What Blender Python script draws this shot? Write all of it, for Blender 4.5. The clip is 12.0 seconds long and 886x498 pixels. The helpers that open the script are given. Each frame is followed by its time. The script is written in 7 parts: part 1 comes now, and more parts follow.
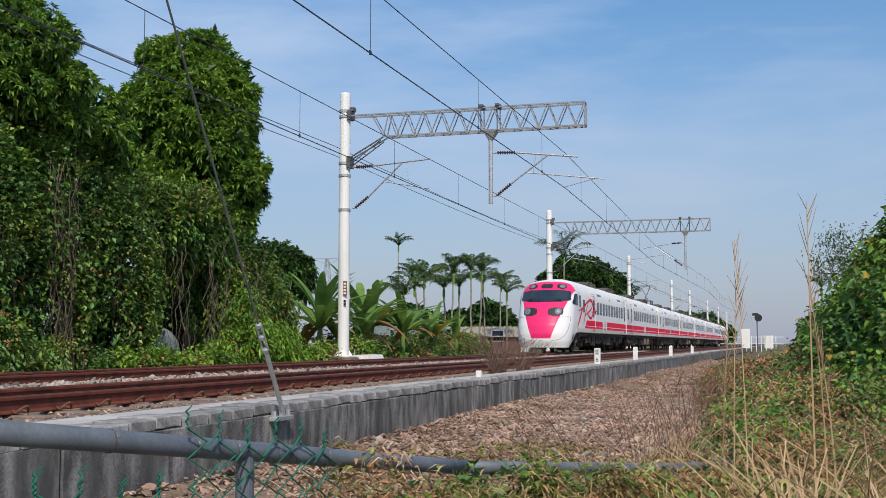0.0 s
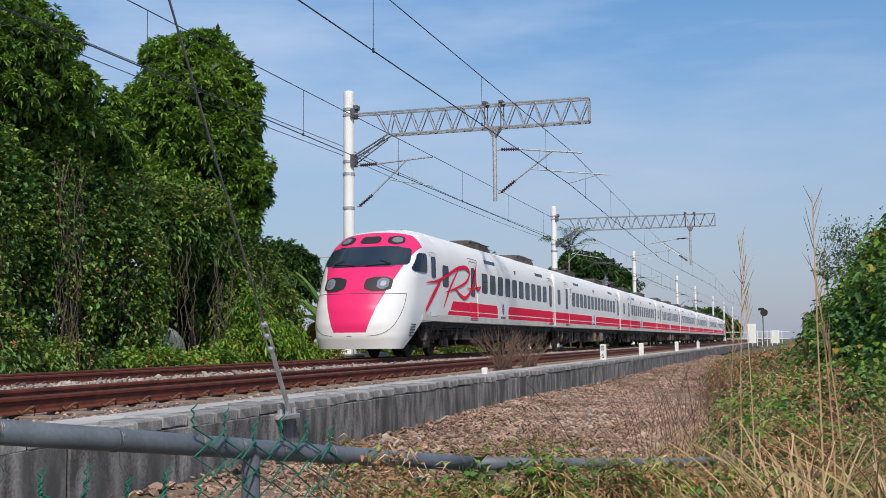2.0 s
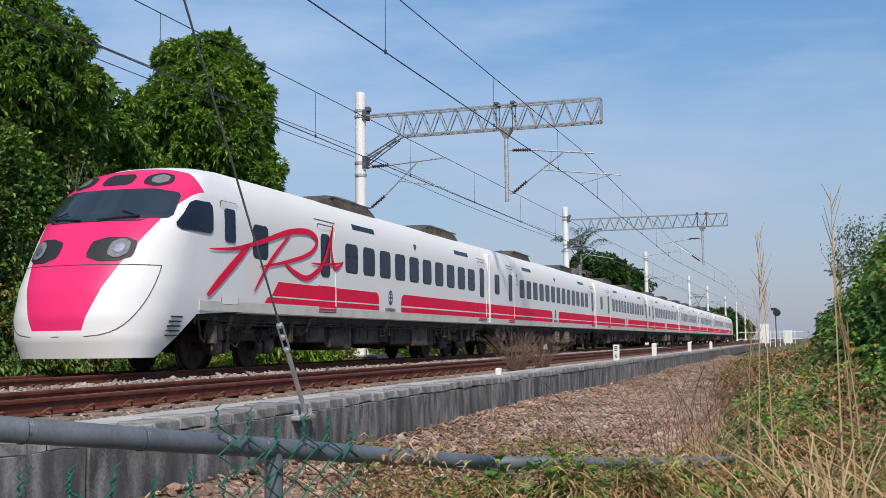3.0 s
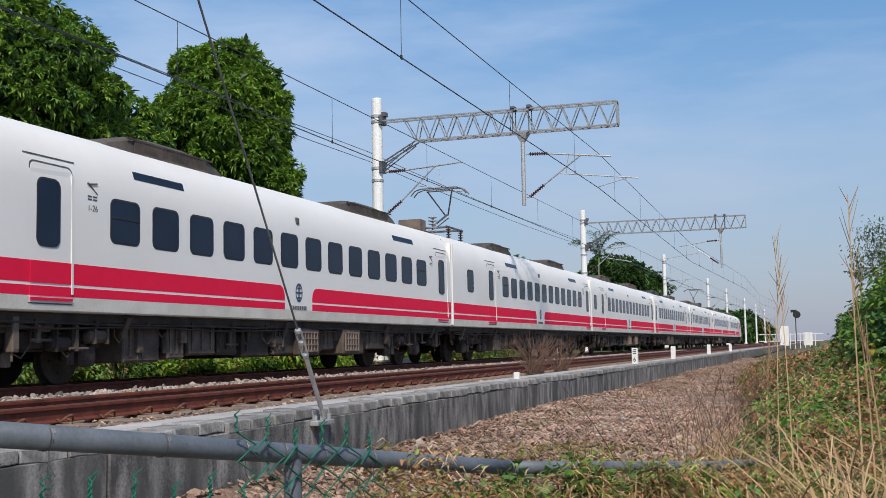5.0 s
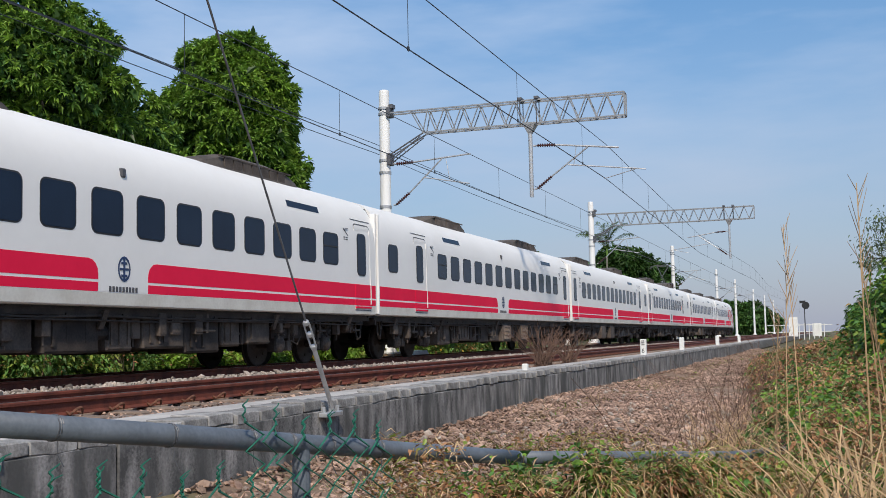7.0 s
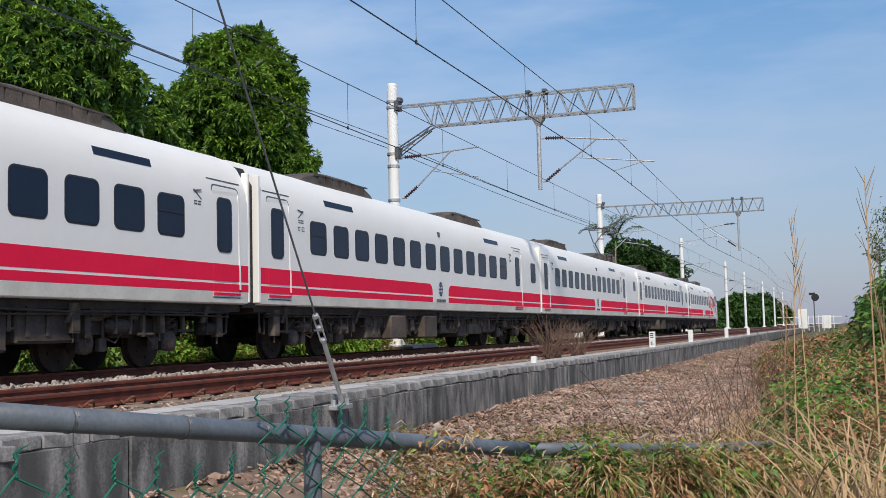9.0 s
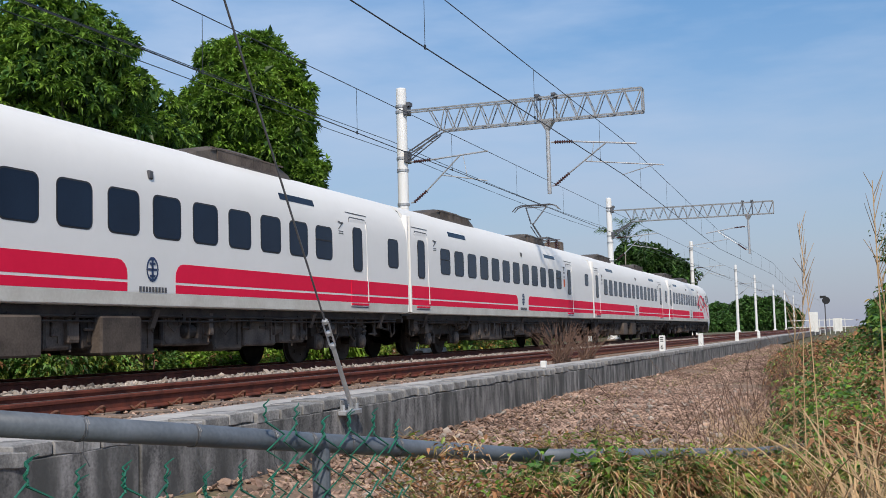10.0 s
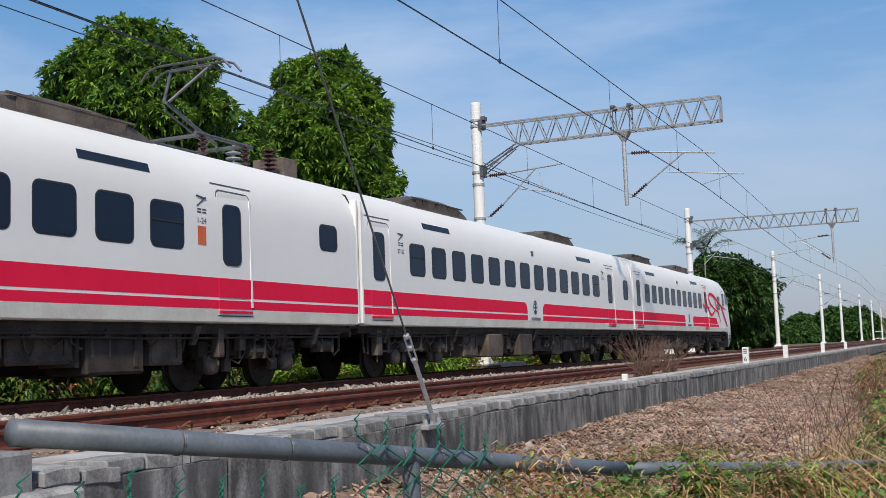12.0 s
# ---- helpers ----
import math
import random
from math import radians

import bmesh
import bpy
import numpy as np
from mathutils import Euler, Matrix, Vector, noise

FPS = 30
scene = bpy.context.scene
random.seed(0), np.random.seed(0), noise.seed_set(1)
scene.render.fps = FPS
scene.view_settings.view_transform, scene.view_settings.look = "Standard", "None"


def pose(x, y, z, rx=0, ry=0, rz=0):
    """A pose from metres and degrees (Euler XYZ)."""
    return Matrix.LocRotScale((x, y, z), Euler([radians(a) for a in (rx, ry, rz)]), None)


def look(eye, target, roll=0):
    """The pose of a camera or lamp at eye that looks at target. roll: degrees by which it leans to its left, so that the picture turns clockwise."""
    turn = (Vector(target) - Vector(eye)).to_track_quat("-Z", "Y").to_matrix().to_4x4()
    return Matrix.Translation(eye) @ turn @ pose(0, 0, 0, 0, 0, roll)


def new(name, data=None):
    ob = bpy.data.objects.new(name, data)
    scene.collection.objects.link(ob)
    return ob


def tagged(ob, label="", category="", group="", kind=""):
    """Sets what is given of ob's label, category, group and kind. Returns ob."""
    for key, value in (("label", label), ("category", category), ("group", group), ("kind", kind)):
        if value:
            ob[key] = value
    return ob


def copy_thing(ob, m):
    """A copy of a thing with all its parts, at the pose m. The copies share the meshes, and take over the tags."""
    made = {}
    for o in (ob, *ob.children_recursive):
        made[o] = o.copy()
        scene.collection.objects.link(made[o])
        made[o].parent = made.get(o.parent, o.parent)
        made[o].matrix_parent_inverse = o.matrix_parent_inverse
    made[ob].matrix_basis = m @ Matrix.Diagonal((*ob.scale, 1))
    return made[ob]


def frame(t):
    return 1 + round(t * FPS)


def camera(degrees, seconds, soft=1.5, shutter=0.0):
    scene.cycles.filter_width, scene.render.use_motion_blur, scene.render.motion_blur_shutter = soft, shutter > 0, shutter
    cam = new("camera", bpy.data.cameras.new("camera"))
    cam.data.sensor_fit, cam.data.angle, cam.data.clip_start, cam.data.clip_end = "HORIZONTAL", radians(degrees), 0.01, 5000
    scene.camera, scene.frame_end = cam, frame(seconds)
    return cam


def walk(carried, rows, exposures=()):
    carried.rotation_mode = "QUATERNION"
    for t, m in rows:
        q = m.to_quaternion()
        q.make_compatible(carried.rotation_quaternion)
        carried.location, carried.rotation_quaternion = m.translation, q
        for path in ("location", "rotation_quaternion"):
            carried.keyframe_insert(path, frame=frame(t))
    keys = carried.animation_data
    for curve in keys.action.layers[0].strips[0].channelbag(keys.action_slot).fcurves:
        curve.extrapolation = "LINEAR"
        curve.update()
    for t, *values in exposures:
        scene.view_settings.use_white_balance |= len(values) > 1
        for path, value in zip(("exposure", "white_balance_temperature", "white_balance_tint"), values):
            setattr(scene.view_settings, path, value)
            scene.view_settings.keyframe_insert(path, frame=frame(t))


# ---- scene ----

# ---- camera: it stands beside the line and pans slowly to the left ----
cam = camera(44.84, 12.0, soft=0.5)
PATH = [
    (0, pose(0.000, 0.000, 1.200, 95.017, -0.016, 17.433)),
    (0.5, pose(-0.005, 0.006, 1.200, 94.937, -0.014, 17.440)),
    (1, pose(-0.006, 0.006, 1.196, 94.876, 0.116, 17.466)),
    (1.5, pose(-0.005, 0.007, 1.195, 94.869, 0.350, 17.586)),
    (2, pose(-0.002, 0.010, 1.196, 94.889, 0.469, 17.732)),
    (2.5, pose(-0.003, 0.004, 1.195, 94.916, 0.594, 18.031)),
    (3, pose(-0.026, -0.011, 1.190, 94.956, 0.645, 18.349)),
    (5, pose(-0.018, -0.023, 1.192, 95.203, 1.026, 19.322)),
    (5.5, pose(-0.021, -0.025, 1.190, 95.144, 1.067, 19.498)),
    (6, pose(-0.025, -0.025, 1.183, 95.022, 1.178, 19.621)),
    (6.5, pose(-0.021, -0.021, 1.179, 94.935, 1.233, 19.707)),
    (7, pose(-0.018, -0.017, 1.185, 94.796, 1.220, 19.764)),
    (9, pose(-0.011, -0.043, 1.184, 94.439, 1.379, 20.231)),
    (9.5, pose(-0.006, -0.047, 1.186, 94.560, 1.497, 20.495)),
    (10, pose(0.000, -0.054, 1.194, 94.660, 1.504, 20.757)),
    (10.5, pose(0.000, -0.057, 1.188, 94.791, 1.592, 21.056)),
    (11, pose(-0.006, -0.058, 1.188, 94.979, 1.679, 21.558)),
    (11.5, pose(-0.015, -0.066, 1.194, 95.207, 1.806, 22.527)),
    (12, pose(-0.028, -0.072, 1.192, 95.542, 2.002, 24.865)),
]
walk(cam, PATH)

# ---- world and sun ----
SUN_TO = Vector((0.30, -0.66, 0.69)).normalized()
world = bpy.data.worlds.new("sky")
scene.world = world
world.use_nodes = True
wn, wl = world.node_tree.nodes, world.node_tree.links
wn.clear()
w_out = wn.new("ShaderNodeOutputWorld")
w_bg = wn.new("ShaderNodeBackground")
w_sky = wn.new("ShaderNodeTexSky")
w_sky.sky_type = "NISHITA"
w_sky.sun_disc = False
w_sky.sun_elevation = math.asin(SUN_TO.z)
w_sky.sun_rotation = math.atan2(SUN_TO.x, SUN_TO.y)
w_sky.air_density, w_sky.dust_density, w_sky.ozone_density = 1.0, 0.5, 3.0
w_bg.inputs["Strength"].default_value = 0.125
# thin high cloud and haze over the blue
w_co = wn.new("ShaderNodeTexCoord")
w_map = wn.new("ShaderNodeMapping")
w_map.inputs["Scale"].default_value = (1.0, 1.6, 4.5)
w_map.inputs["Rotation"].default_value = (0.0, 0.25, 0.0)
w_no = wn.new("ShaderNodeTexNoise")
w_no.inputs["Scale"].default_value, w_no.inputs["Detail"].default_value = 2.2, 6.0
w_no.inputs["Roughness"].default_value = 0.55
w_ramp = wn.new("ShaderNodeValToRGB")
w_ramp.color_ramp.elements[0].position, w_ramp.color_ramp.elements[1].position = 0.42, 0.74
w_ramp.color_ramp.elements[1].color = (0.55, 0.55, 0.55, 1)
w_mix = wn.new("ShaderNodeMixRGB")
w_mix.inputs["Color2"].default_value = (6.6, 7.4, 8.8, 1)
wl.new(w_co.outputs["Generated"], w_map.inputs["Vector"])
wl.new(w_map.outputs["Vector"], w_no.inputs["Vector"])
wl.new(w_no.outputs["Fac"], w_ramp.inputs["Fac"])
# haze thickens towards the horizon
w_sep = wn.new("ShaderNodeSeparateXYZ")
w_hz = wn.new("ShaderNodeMapRange")
w_hz.inputs["From Min"].default_value, w_hz.inputs["From Max"].default_value = 0.0, 0.36
w_hz.inputs["To Min"].default_value, w_hz.inputs["To Max"].default_value = 0.92, 0.0
w_mix2 = wn.new("ShaderNodeMixRGB")
w_mix2.inputs["Color2"].default_value = (2.72, 3.0, 4.0, 1)
wl.new(w_co.outputs["Generated"], w_sep.inputs["Vector"])
wl.new(w_sep.outputs["Z"], w_hz.inputs["Value"])
wl.new(w_ramp.outputs["Color"], w_mix.inputs["Fac"])
w_hs = wn.new("ShaderNodeHueSaturation")
w_hs.inputs["Hue"].default_value = 0.496
w_hs.inputs["Saturation"].default_value, w_hs.inputs["Value"].default_value = 1.24, 1.15
wl.new(w_sky.outputs["Color"], w_hs.inputs["Color"])
wl.new(w_hs.outputs["Color"], w_mix.inputs["Color1"])
wl.new(w_hz.outputs["Result"], w_mix2.inputs["Fac"])
wl.new(w_mix.outputs["Color"], w_mix2.inputs["Color1"])
wl.new(w_mix2.outputs["Color"], w_bg.inputs["Color"])
wl.new(w_bg.outputs["Background"], w_out.inputs["Surface"])

sun_data = bpy.data.lights.new("sun", "SUN")
sun_data.energy, sun_data.angle, sun_data.color = 3.9, radians(3.5), (1.0, 0.90, 0.76)
sun = new("sun", sun_data)
sun.matrix_world = look((0, 0, 60), Vector((0, 0, 60)) - SUN_TO)
scene.view_settings.exposure = -0.05

# ---- materials ----
def mat(name, a, b=None, rough=0.7, metal=0.0, scale=6.0, fine=60.0, bump=0.15, dist=0.01, spec=0.5, rand=0.0, island=0.0,
        streak=False, dirt=None, dirt_at=(0.5, 0.75), trans=0.0, coat=0.0):
    """Two colours mixed by noise at two scales, with fine relief. rand, island: brightness variation per object or per loose piece.
    dirt: a third colour laid over by a coarse noise; streak: the noise is drawn out downwards."""
    m = bpy.data.materials.new(name)
    m.use_nodes = True
    n, l = m.node_tree.nodes, m.node_tree.links
    bs = n["Principled BSDF"]
    b = b or tuple(c * 0.8 for c in a)
    co = n.new("ShaderNodeTexCoord")
    mp = n.new("ShaderNodeMapping")
    if streak:
        mp.inputs["Scale"].default_value = (1, 1, 0.3)
    l.new(co.outputs["Object"], mp.inputs["Vector"])
    n1 = n.new("ShaderNodeTexNoise")
    n1.inputs["Scale"].default_value, n1.inputs["Detail"].default_value = scale, 5
    n2 = n.new("ShaderNodeTexNoise")
    n2.inputs["Scale"].default_value, n2.inputs["Detail"].default_value = fine, 3
    l.new(mp.outputs["Vector"], n1.inputs["Vector"])
    l.new(co.outputs["Object"], n2.inputs["Vector"])
    ad = n.new("ShaderNodeMath"); ad.operation = "MULTIPLY_ADD"
    ad.inputs[1].default_value, ad.inputs[2].default_value = 0.45, -0.22
    l.new(n2.outputs["Fac"], ad.inputs[0])
    su = n.new("ShaderNodeMath"); su.operation = "ADD"
    l.new(n1.outputs["Fac"], su.inputs[0]); l.new(ad.outputs[0], su.inputs[1])
    rp = n.new("ShaderNodeValToRGB")
    rp.color_ramp.elements[0].position, rp.color_ramp.elements[1].position = 0.32, 0.68
    rp.color_ramp.elements[0].color, rp.color_ramp.elements[1].color = (*b, 1), (*a, 1)
    l.new(su.outputs[0], rp.inputs["Fac"])
    col = rp.outputs["Color"]
    if dirt:
        n3 = n.new("ShaderNodeTexNoise")
        n3.inputs["Scale"].default_value, n3.inputs["Detail"].default_value = scale * 0.35, 6
        l.new(mp.outputs["Vector"], n3.inputs["Vector"])
        r3 = n.new("ShaderNodeValToRGB")
        r3.color_ramp.elements[0].position, r3.color_ramp.elements[1].position = dirt_at
        l.new(n3.outputs["Fac"], r3.inputs["Fac"])
        mx = n.new("ShaderNodeMixRGB"); mx.inputs["Color2"].default_value = (*dirt, 1)
        l.new(r3.outputs["Color"], mx.inputs["Fac"]); l.new(col, mx.inputs["Color1"])
        col = mx.outputs["Color"]
    if rand or island:
        src = n.new("ShaderNodeNewGeometry").outputs["Random Per Island"] if island else n.new("ShaderNodeObjectInfo").outputs["Random"]
        mr = n.new("ShaderNodeMapRange")
        v = island or rand
        mr.inputs["To Min"].default_value, mr.inputs["To Max"].default_value = 1 - v, 1 + v
        l.new(src, mr.inputs["Value"])
        hs = n.new("ShaderNodeHueSaturation")
        l.new(mr.outputs["Result"], hs.inputs["Value"]); l.new(col, hs.inputs["Color"])
        col = hs.outputs["Color"]
    l.new(col, bs.inputs["Base Color"])
    bs.inputs["Roughness"].default_value, bs.inputs["Metallic"].default_value = rough, metal
    bs.inputs["Specular IOR Level"].default_value = spec
    bs.inputs["Coat Weight"].default_value = coat
    if bump:
        bp = n.new("ShaderNodeBump")
        bp.inputs["Strength"].default_value, bp.inputs["Distance"].default_value = bump, dist
        l.new(su.outputs[0], bp.inputs["Height"]); l.new(bp.outputs["Normal"], bs.inputs["Normal"])
    if trans:
        tr = n.new("ShaderNodeBsdfTranslucent")
        l.new(col, tr.inputs["Color"])
        ms = n.new("ShaderNodeMixShader"); ms.inputs["Fac"].default_value = trans
        l.new(bs.outputs[0], ms.inputs[1]); l.new(tr.outputs[0], ms.inputs[2])
        l.new(ms.outputs[0], n["Material Output"].inputs["Surface"])
    return m


def leaf_mat(name, a, b, isl=0.35, rough=0.45, trans=0.3):
    return mat(name, a, b, rough=rough, scale=0.6, fine=3.0, bump=0, spec=0.35, island=isl, trans=trans)


M_RAIL = mat("rusty_rail_steel", (0.22, 0.058, 0.034), (0.10, 0.03, 0.02), rough=0.75, metal=0.3, scale=5, fine=50, bump=0.2, dist=0.004)
M_RAILTOP = mat("worn_rail_head", (0.30, 0.24, 0.21), (0.2, 0.13, 0.1), rough=0.35, metal=0.8, scale=8, fine=50, bump=0.05)
M_CLIP = mat("rusty_spring_clip", (0.2, 0.085, 0.05), (0.11, 0.05, 0.03), rough=0.8, metal=0.2, scale=20, fine=120)
M_SLEEPER = mat("grey_concrete_sleeper", (0.28, 0.22, 0.18), (0.17, 0.12, 0.09), rough=0.9, scale=4, fine=50, bump=0.3)
M_BED = mat("dusty_ballast_bed", (0.26, 0.21, 0.18), (0.14, 0.11, 0.09), rough=0.95, scale=9, fine=70, bump=0.8, dist=0.03)
M_STONE = mat("grey_ballast_stone", (0.40, 0.35, 0.30), (0.22, 0.175, 0.145), rough=0.9, scale=3, fine=40, bump=0.3, island=0.4)
M_RUBBLE = mat("reddish_gravel_stone", (0.42, 0.29, 0.22), (0.17, 0.105, 0.08), rough=0.95, scale=1.6, fine=30, bump=0.3, island=0.55)
M_SOIL = mat("dry_soil", (0.26, 0.175, 0.125), (0.16, 0.11, 0.075), rough=1.0, scale=2.5, fine=35, bump=0.6, dist=0.03, dirt=(0.09, 0.11, 0.035), dirt_at=(0.52, 0.7))
M_WALL = mat("weathered_grey_concrete", (0.31, 0.3, 0.292), (0.055, 0.054, 0.055), rough=0.9, scale=9, fine=55, bump=0.5, dist=0.012, streak=True,
             dirt=(0.06, 0.061, 0.06), dirt_at=(0.44, 0.66), rand=0.22)
M_COPING = mat("worn_concrete_coping", (0.42, 0.41, 0.395), (0.14, 0.136, 0.132), rough=0.9, scale=5, fine=60, bump=0.4, dist=0.01, rand=0.22, dirt=(0.09, 0.088, 0.088), dirt_at=(0.46, 0.72))
M_PLAT = mat("pale_concrete_platform", (0.52, 0.5, 0.475), (0.37, 0.35, 0.33), rough=0.9, scale=2.5, fine=50, bump=0.3, dirt=(0.27, 0.22, 0.18), dirt_at=(0.55, 0.8))
M_WHITE = mat("white_mast_paint", (0.82, 0.82, 0.81), (0.72, 0.72, 0.71), rough=0.45, scale=1.5, fine=25, bump=0.03, streak=True, dirt=(0.6, 0.58, 0.53), dirt_at=(0.6, 0.9))
M_GALV = mat("galvanised_steel", (0.52, 0.53, 0.54), (0.38, 0.39, 0.41), rough=0.5, metal=0.55, scale=9, fine=60, bump=0.06)
M_LATTICE = mat("weathered_lattice_steel", (0.34, 0.35, 0.36), (0.22, 0.23, 0.245), rough=0.6, metal=0.4, scale=9, fine=60, bump=0.06)
M_DARKSTEEL = mat("dark_grey_steel", (0.16, 0.16, 0.17), (0.1, 0.1, 0.11), rough=0.55, metal=0.5, scale=8, fine=60, bump=0.08)
M_WIRE = mat("oxidised_copper_wire", (0.06, 0.065, 0.07), (0.04, 0.042, 0.045), rough=0.5, metal=0.5, bump=0)
M_INSUL = mat("brown_glazed_insulator", (0.085, 0.035, 0.03), (0.05, 0.02, 0.018), rough=0.25, scale=10, bump=0)
M_PIPE = mat("grey_painted_pipe", (0.14, 0.16, 0.19), (0.085, 0.1, 0.12), rough=0.5, metal=0.0, scale=9, fine=90, bump=0.12, dist=0.003, dirt=(0.09, 0.1, 0.11), dirt_at=(0.55, 0.7))
M_FENCE = mat("green_plastic_wire", (0.015, 0.16, 0.1), (0.01, 0.09, 0.06), rough=0.4, scale=15, fine=90, bump=0.1, dist=0.002)
M_POSTW = mat("white_painted_post", (0.8, 0.8, 0.78), (0.68, 0.68, 0.65), rough=0.6, scale=9, fine=60, bump=0.1)
M_BLACK = mat("black_paint", (0.02, 0.02, 0.022), (0.012, 0.012, 0.012), rough=0.5, scale=9, bump=0)
# train
M_TWHITE = mat("white_train_paint", (0.83, 0.82, 0.80), (0.80, 0.79, 0.77), rough=0.5, scale=0.7, fine=6, bump=0.0, coat=0.0, spec=0.3, dirt=(0.75, 0.74, 0.71), dirt_at=(0.55, 0.85))
M_TSILL = mat("dusty_sill_paint", (0.70, 0.68, 0.62), (0.58, 0.55, 0.49), rough=0.55, scale=2, fine=20, bump=0.0)
M_TRED = mat("crimson_train_stripe", (0.82, 0.02, 0.072), (0.77, 0.017, 0.065), rough=0.6, scale=0.8, fine=8, bump=0.0, spec=0.06)
M_TPINK = mat("pink_train_front", (0.79, 0.03, 0.16), (0.75, 0.028, 0.15), rough=0.28, scale=0.8, fine=8, bump=0.0, coat=0.3)
M_TGLASS = mat("dark_tinted_glass", (0.018, 0.032, 0.06), (0.014, 0.024, 0.046), rough=0.12, scale=1, bump=0, spec=0.1)
M_SCREEN = mat("windscreen_glass", (0.03, 0.045, 0.06), (0.02, 0.03, 0.045), rough=0.06, scale=1, bump=0, spec=0.7)
M_TRUB = mat("black_rubber_seal", (0.022, 0.022, 0.025), rough=0.6, bump=0)
M_UNDER = mat("dirty_underframe", (0.06, 0.046, 0.038), (0.022, 0.017, 0.015), rough=0.8, metal=0.1, scale=3, fine=30, bump=0.2)
M_UNDERBOX = mat("brown_dusted_equipment_box", (0.13, 0.102, 0.083), (0.05, 0.037, 0.03), rough=0.8, scale=2.5, fine=30, bump=0.15, rand=0.35)
M_ACUNIT = mat("dusty_brown_roof_unit", (0.12, 0.1, 0.083), (0.06, 0.05, 0.043), rough=0.7, scale=3, fine=30, bump=0.2)
M_LAMPGL = mat("lamp_glass", (0.25, 0.25, 0.27), (0.16, 0.16, 0.18), rough=0.08, scale=20, bump=0, spec=0.8)
M_CHROME = mat("bright_metal", (0.7, 0.7, 0.72), (0.6, 0.6, 0.62), rough=0.2, metal=0.9, bump=0)
M_EMBLEM = mat("dark_blue_emblem", (0.02, 0.045, 0.13), rough=0.4, bump=0)
M_GREYTXT = mat("grey_lettering", (0.09, 0.09, 0.1), rough=0.5, bump=0)
# plants
M_BARK = mat("brown_grey_bark", (0.16, 0.125, 0.095), (0.08, 0.06, 0.045), rough=0.95, scale=5, fine=40, bump=0.6, dist=0.03)
M_LMANGO = leaf_mat("mango_leaf", (0.23, 0.37, 0.05), (0.1, 0.2, 0.03), 0.5)
# leaf of the dark trees; also colours the shade inside brighter crowns
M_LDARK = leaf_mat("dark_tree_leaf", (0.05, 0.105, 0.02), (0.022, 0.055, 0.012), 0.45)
M_LVINE = leaf_mat("creeper_leaf", (0.24, 0.31, 0.06), (0.12, 0.19, 0.04), 0.5)
M_LDRY = leaf_mat("dry_leaf", (0.46, 0.24, 0.115), (0.25, 0.125, 0.065), 0.45, rough=0.8)
M_LBRIGHT = leaf_mat("bright_shrub_leaf", (0.22, 0.38, 0.045), (0.11, 0.23, 0.03), 0.4)
M_LBUSH = leaf_mat("broad_bush_leaf", (0.13, 0.27, 0.065), (0.065, 0.15, 0.038), 0.45)
M_LGREY = leaf_mat("grey_green_leaf", (0.17, 0.22, 0.12), (0.09, 0.13, 0.07), 0.4)
M_LBAN = leaf_mat("banana_leaf", (0.22, 0.36, 0.075), (0.11, 0.21, 0.045), 0.4, trans=0.35)
M_LBANDRY = leaf_mat("dry_banana_leaf", (0.33, 0.2, 0.08), (0.2, 0.11, 0.045), 0.3, rough=0.85)
M_LYEL = leaf_mat("yellowing_leaf", (0.45, 0.3, 0.035), (0.3, 0.2, 0.03), 0.3)
M_LPALM = leaf_mat("palm_leaflet", (0.12, 0.2, 0.045), (0.06, 0.11, 0.03), 0.4)
M_STALK = leaf_mat("straw_stalk", (0.68, 0.5, 0.3), (0.44, 0.29, 0.16), 0.35, rough=0.85, trans=0.15)
M_TWIG = mat("brown_twig", (0.17, 0.1, 0.07), (0.1, 0.06, 0.045), rough=0.95, bump=0)
M_GRASS = leaf_mat("mixed_grass", (0.3, 0.245, 0.085), (0.18, 0.135, 0.05), 0.5, rough=0.7)
M_GROUND = mat("field_ground", (0.12, 0.11, 0.05), (0.07, 0.075, 0.03), rough=1.0, scale=0.8, fine=12, bump=0.5, dist=0.05, dirt=(0.17, 0.12, 0.075), dirt_at=(0.5, 0.7))

# ---- mesh helpers ----
def part(name, bm, material, parent=None, label="", smooth=False):
    """Links a bmesh as one mesh object, under its parent if it has one."""
    me = bpy.data.meshes.new(name)
    bm.to_mesh(me)
    bm.free()
    for m in material if isinstance(material, (list, tuple)) else [material]:
        me.materials.append(m)
    if smooth:
        me.shade_smooth()
    ob = new(name, me)
    if parent:
        ob.parent = parent
    if label:
        ob["label"] = label
    return ob


def thing(name, label, category, m=None, group="", kind=""):
    ob = tagged(new(name), label, category, group, kind)
    if m:
        ob.matrix_basis = m
    return ob


def box(bm, x0, x1, y0, y1, z0, z1, bevel=0.0, turn=None):
    v = [bm.verts.new((x, y, z)) for z in (z0, z1) for x, y in ((x0, y0), (x1, y0), (x1, y1), (x0, y1))]
    if turn:
        for q in v:
            q.co = turn @ q.co
    fs = [bm.faces.new([v[i] for i in f]) for f in ((3, 2, 1, 0), (4, 5, 6, 7), (0, 1, 5, 4), (1, 2, 6, 5), (2, 3, 7, 6), (3, 0, 4, 7))]
    if bevel:
        bmesh.ops.bevel(bm, geom=list({e for f in fs for e in f.edges}), offset=bevel, segments=1, affect="EDGES")
    return v


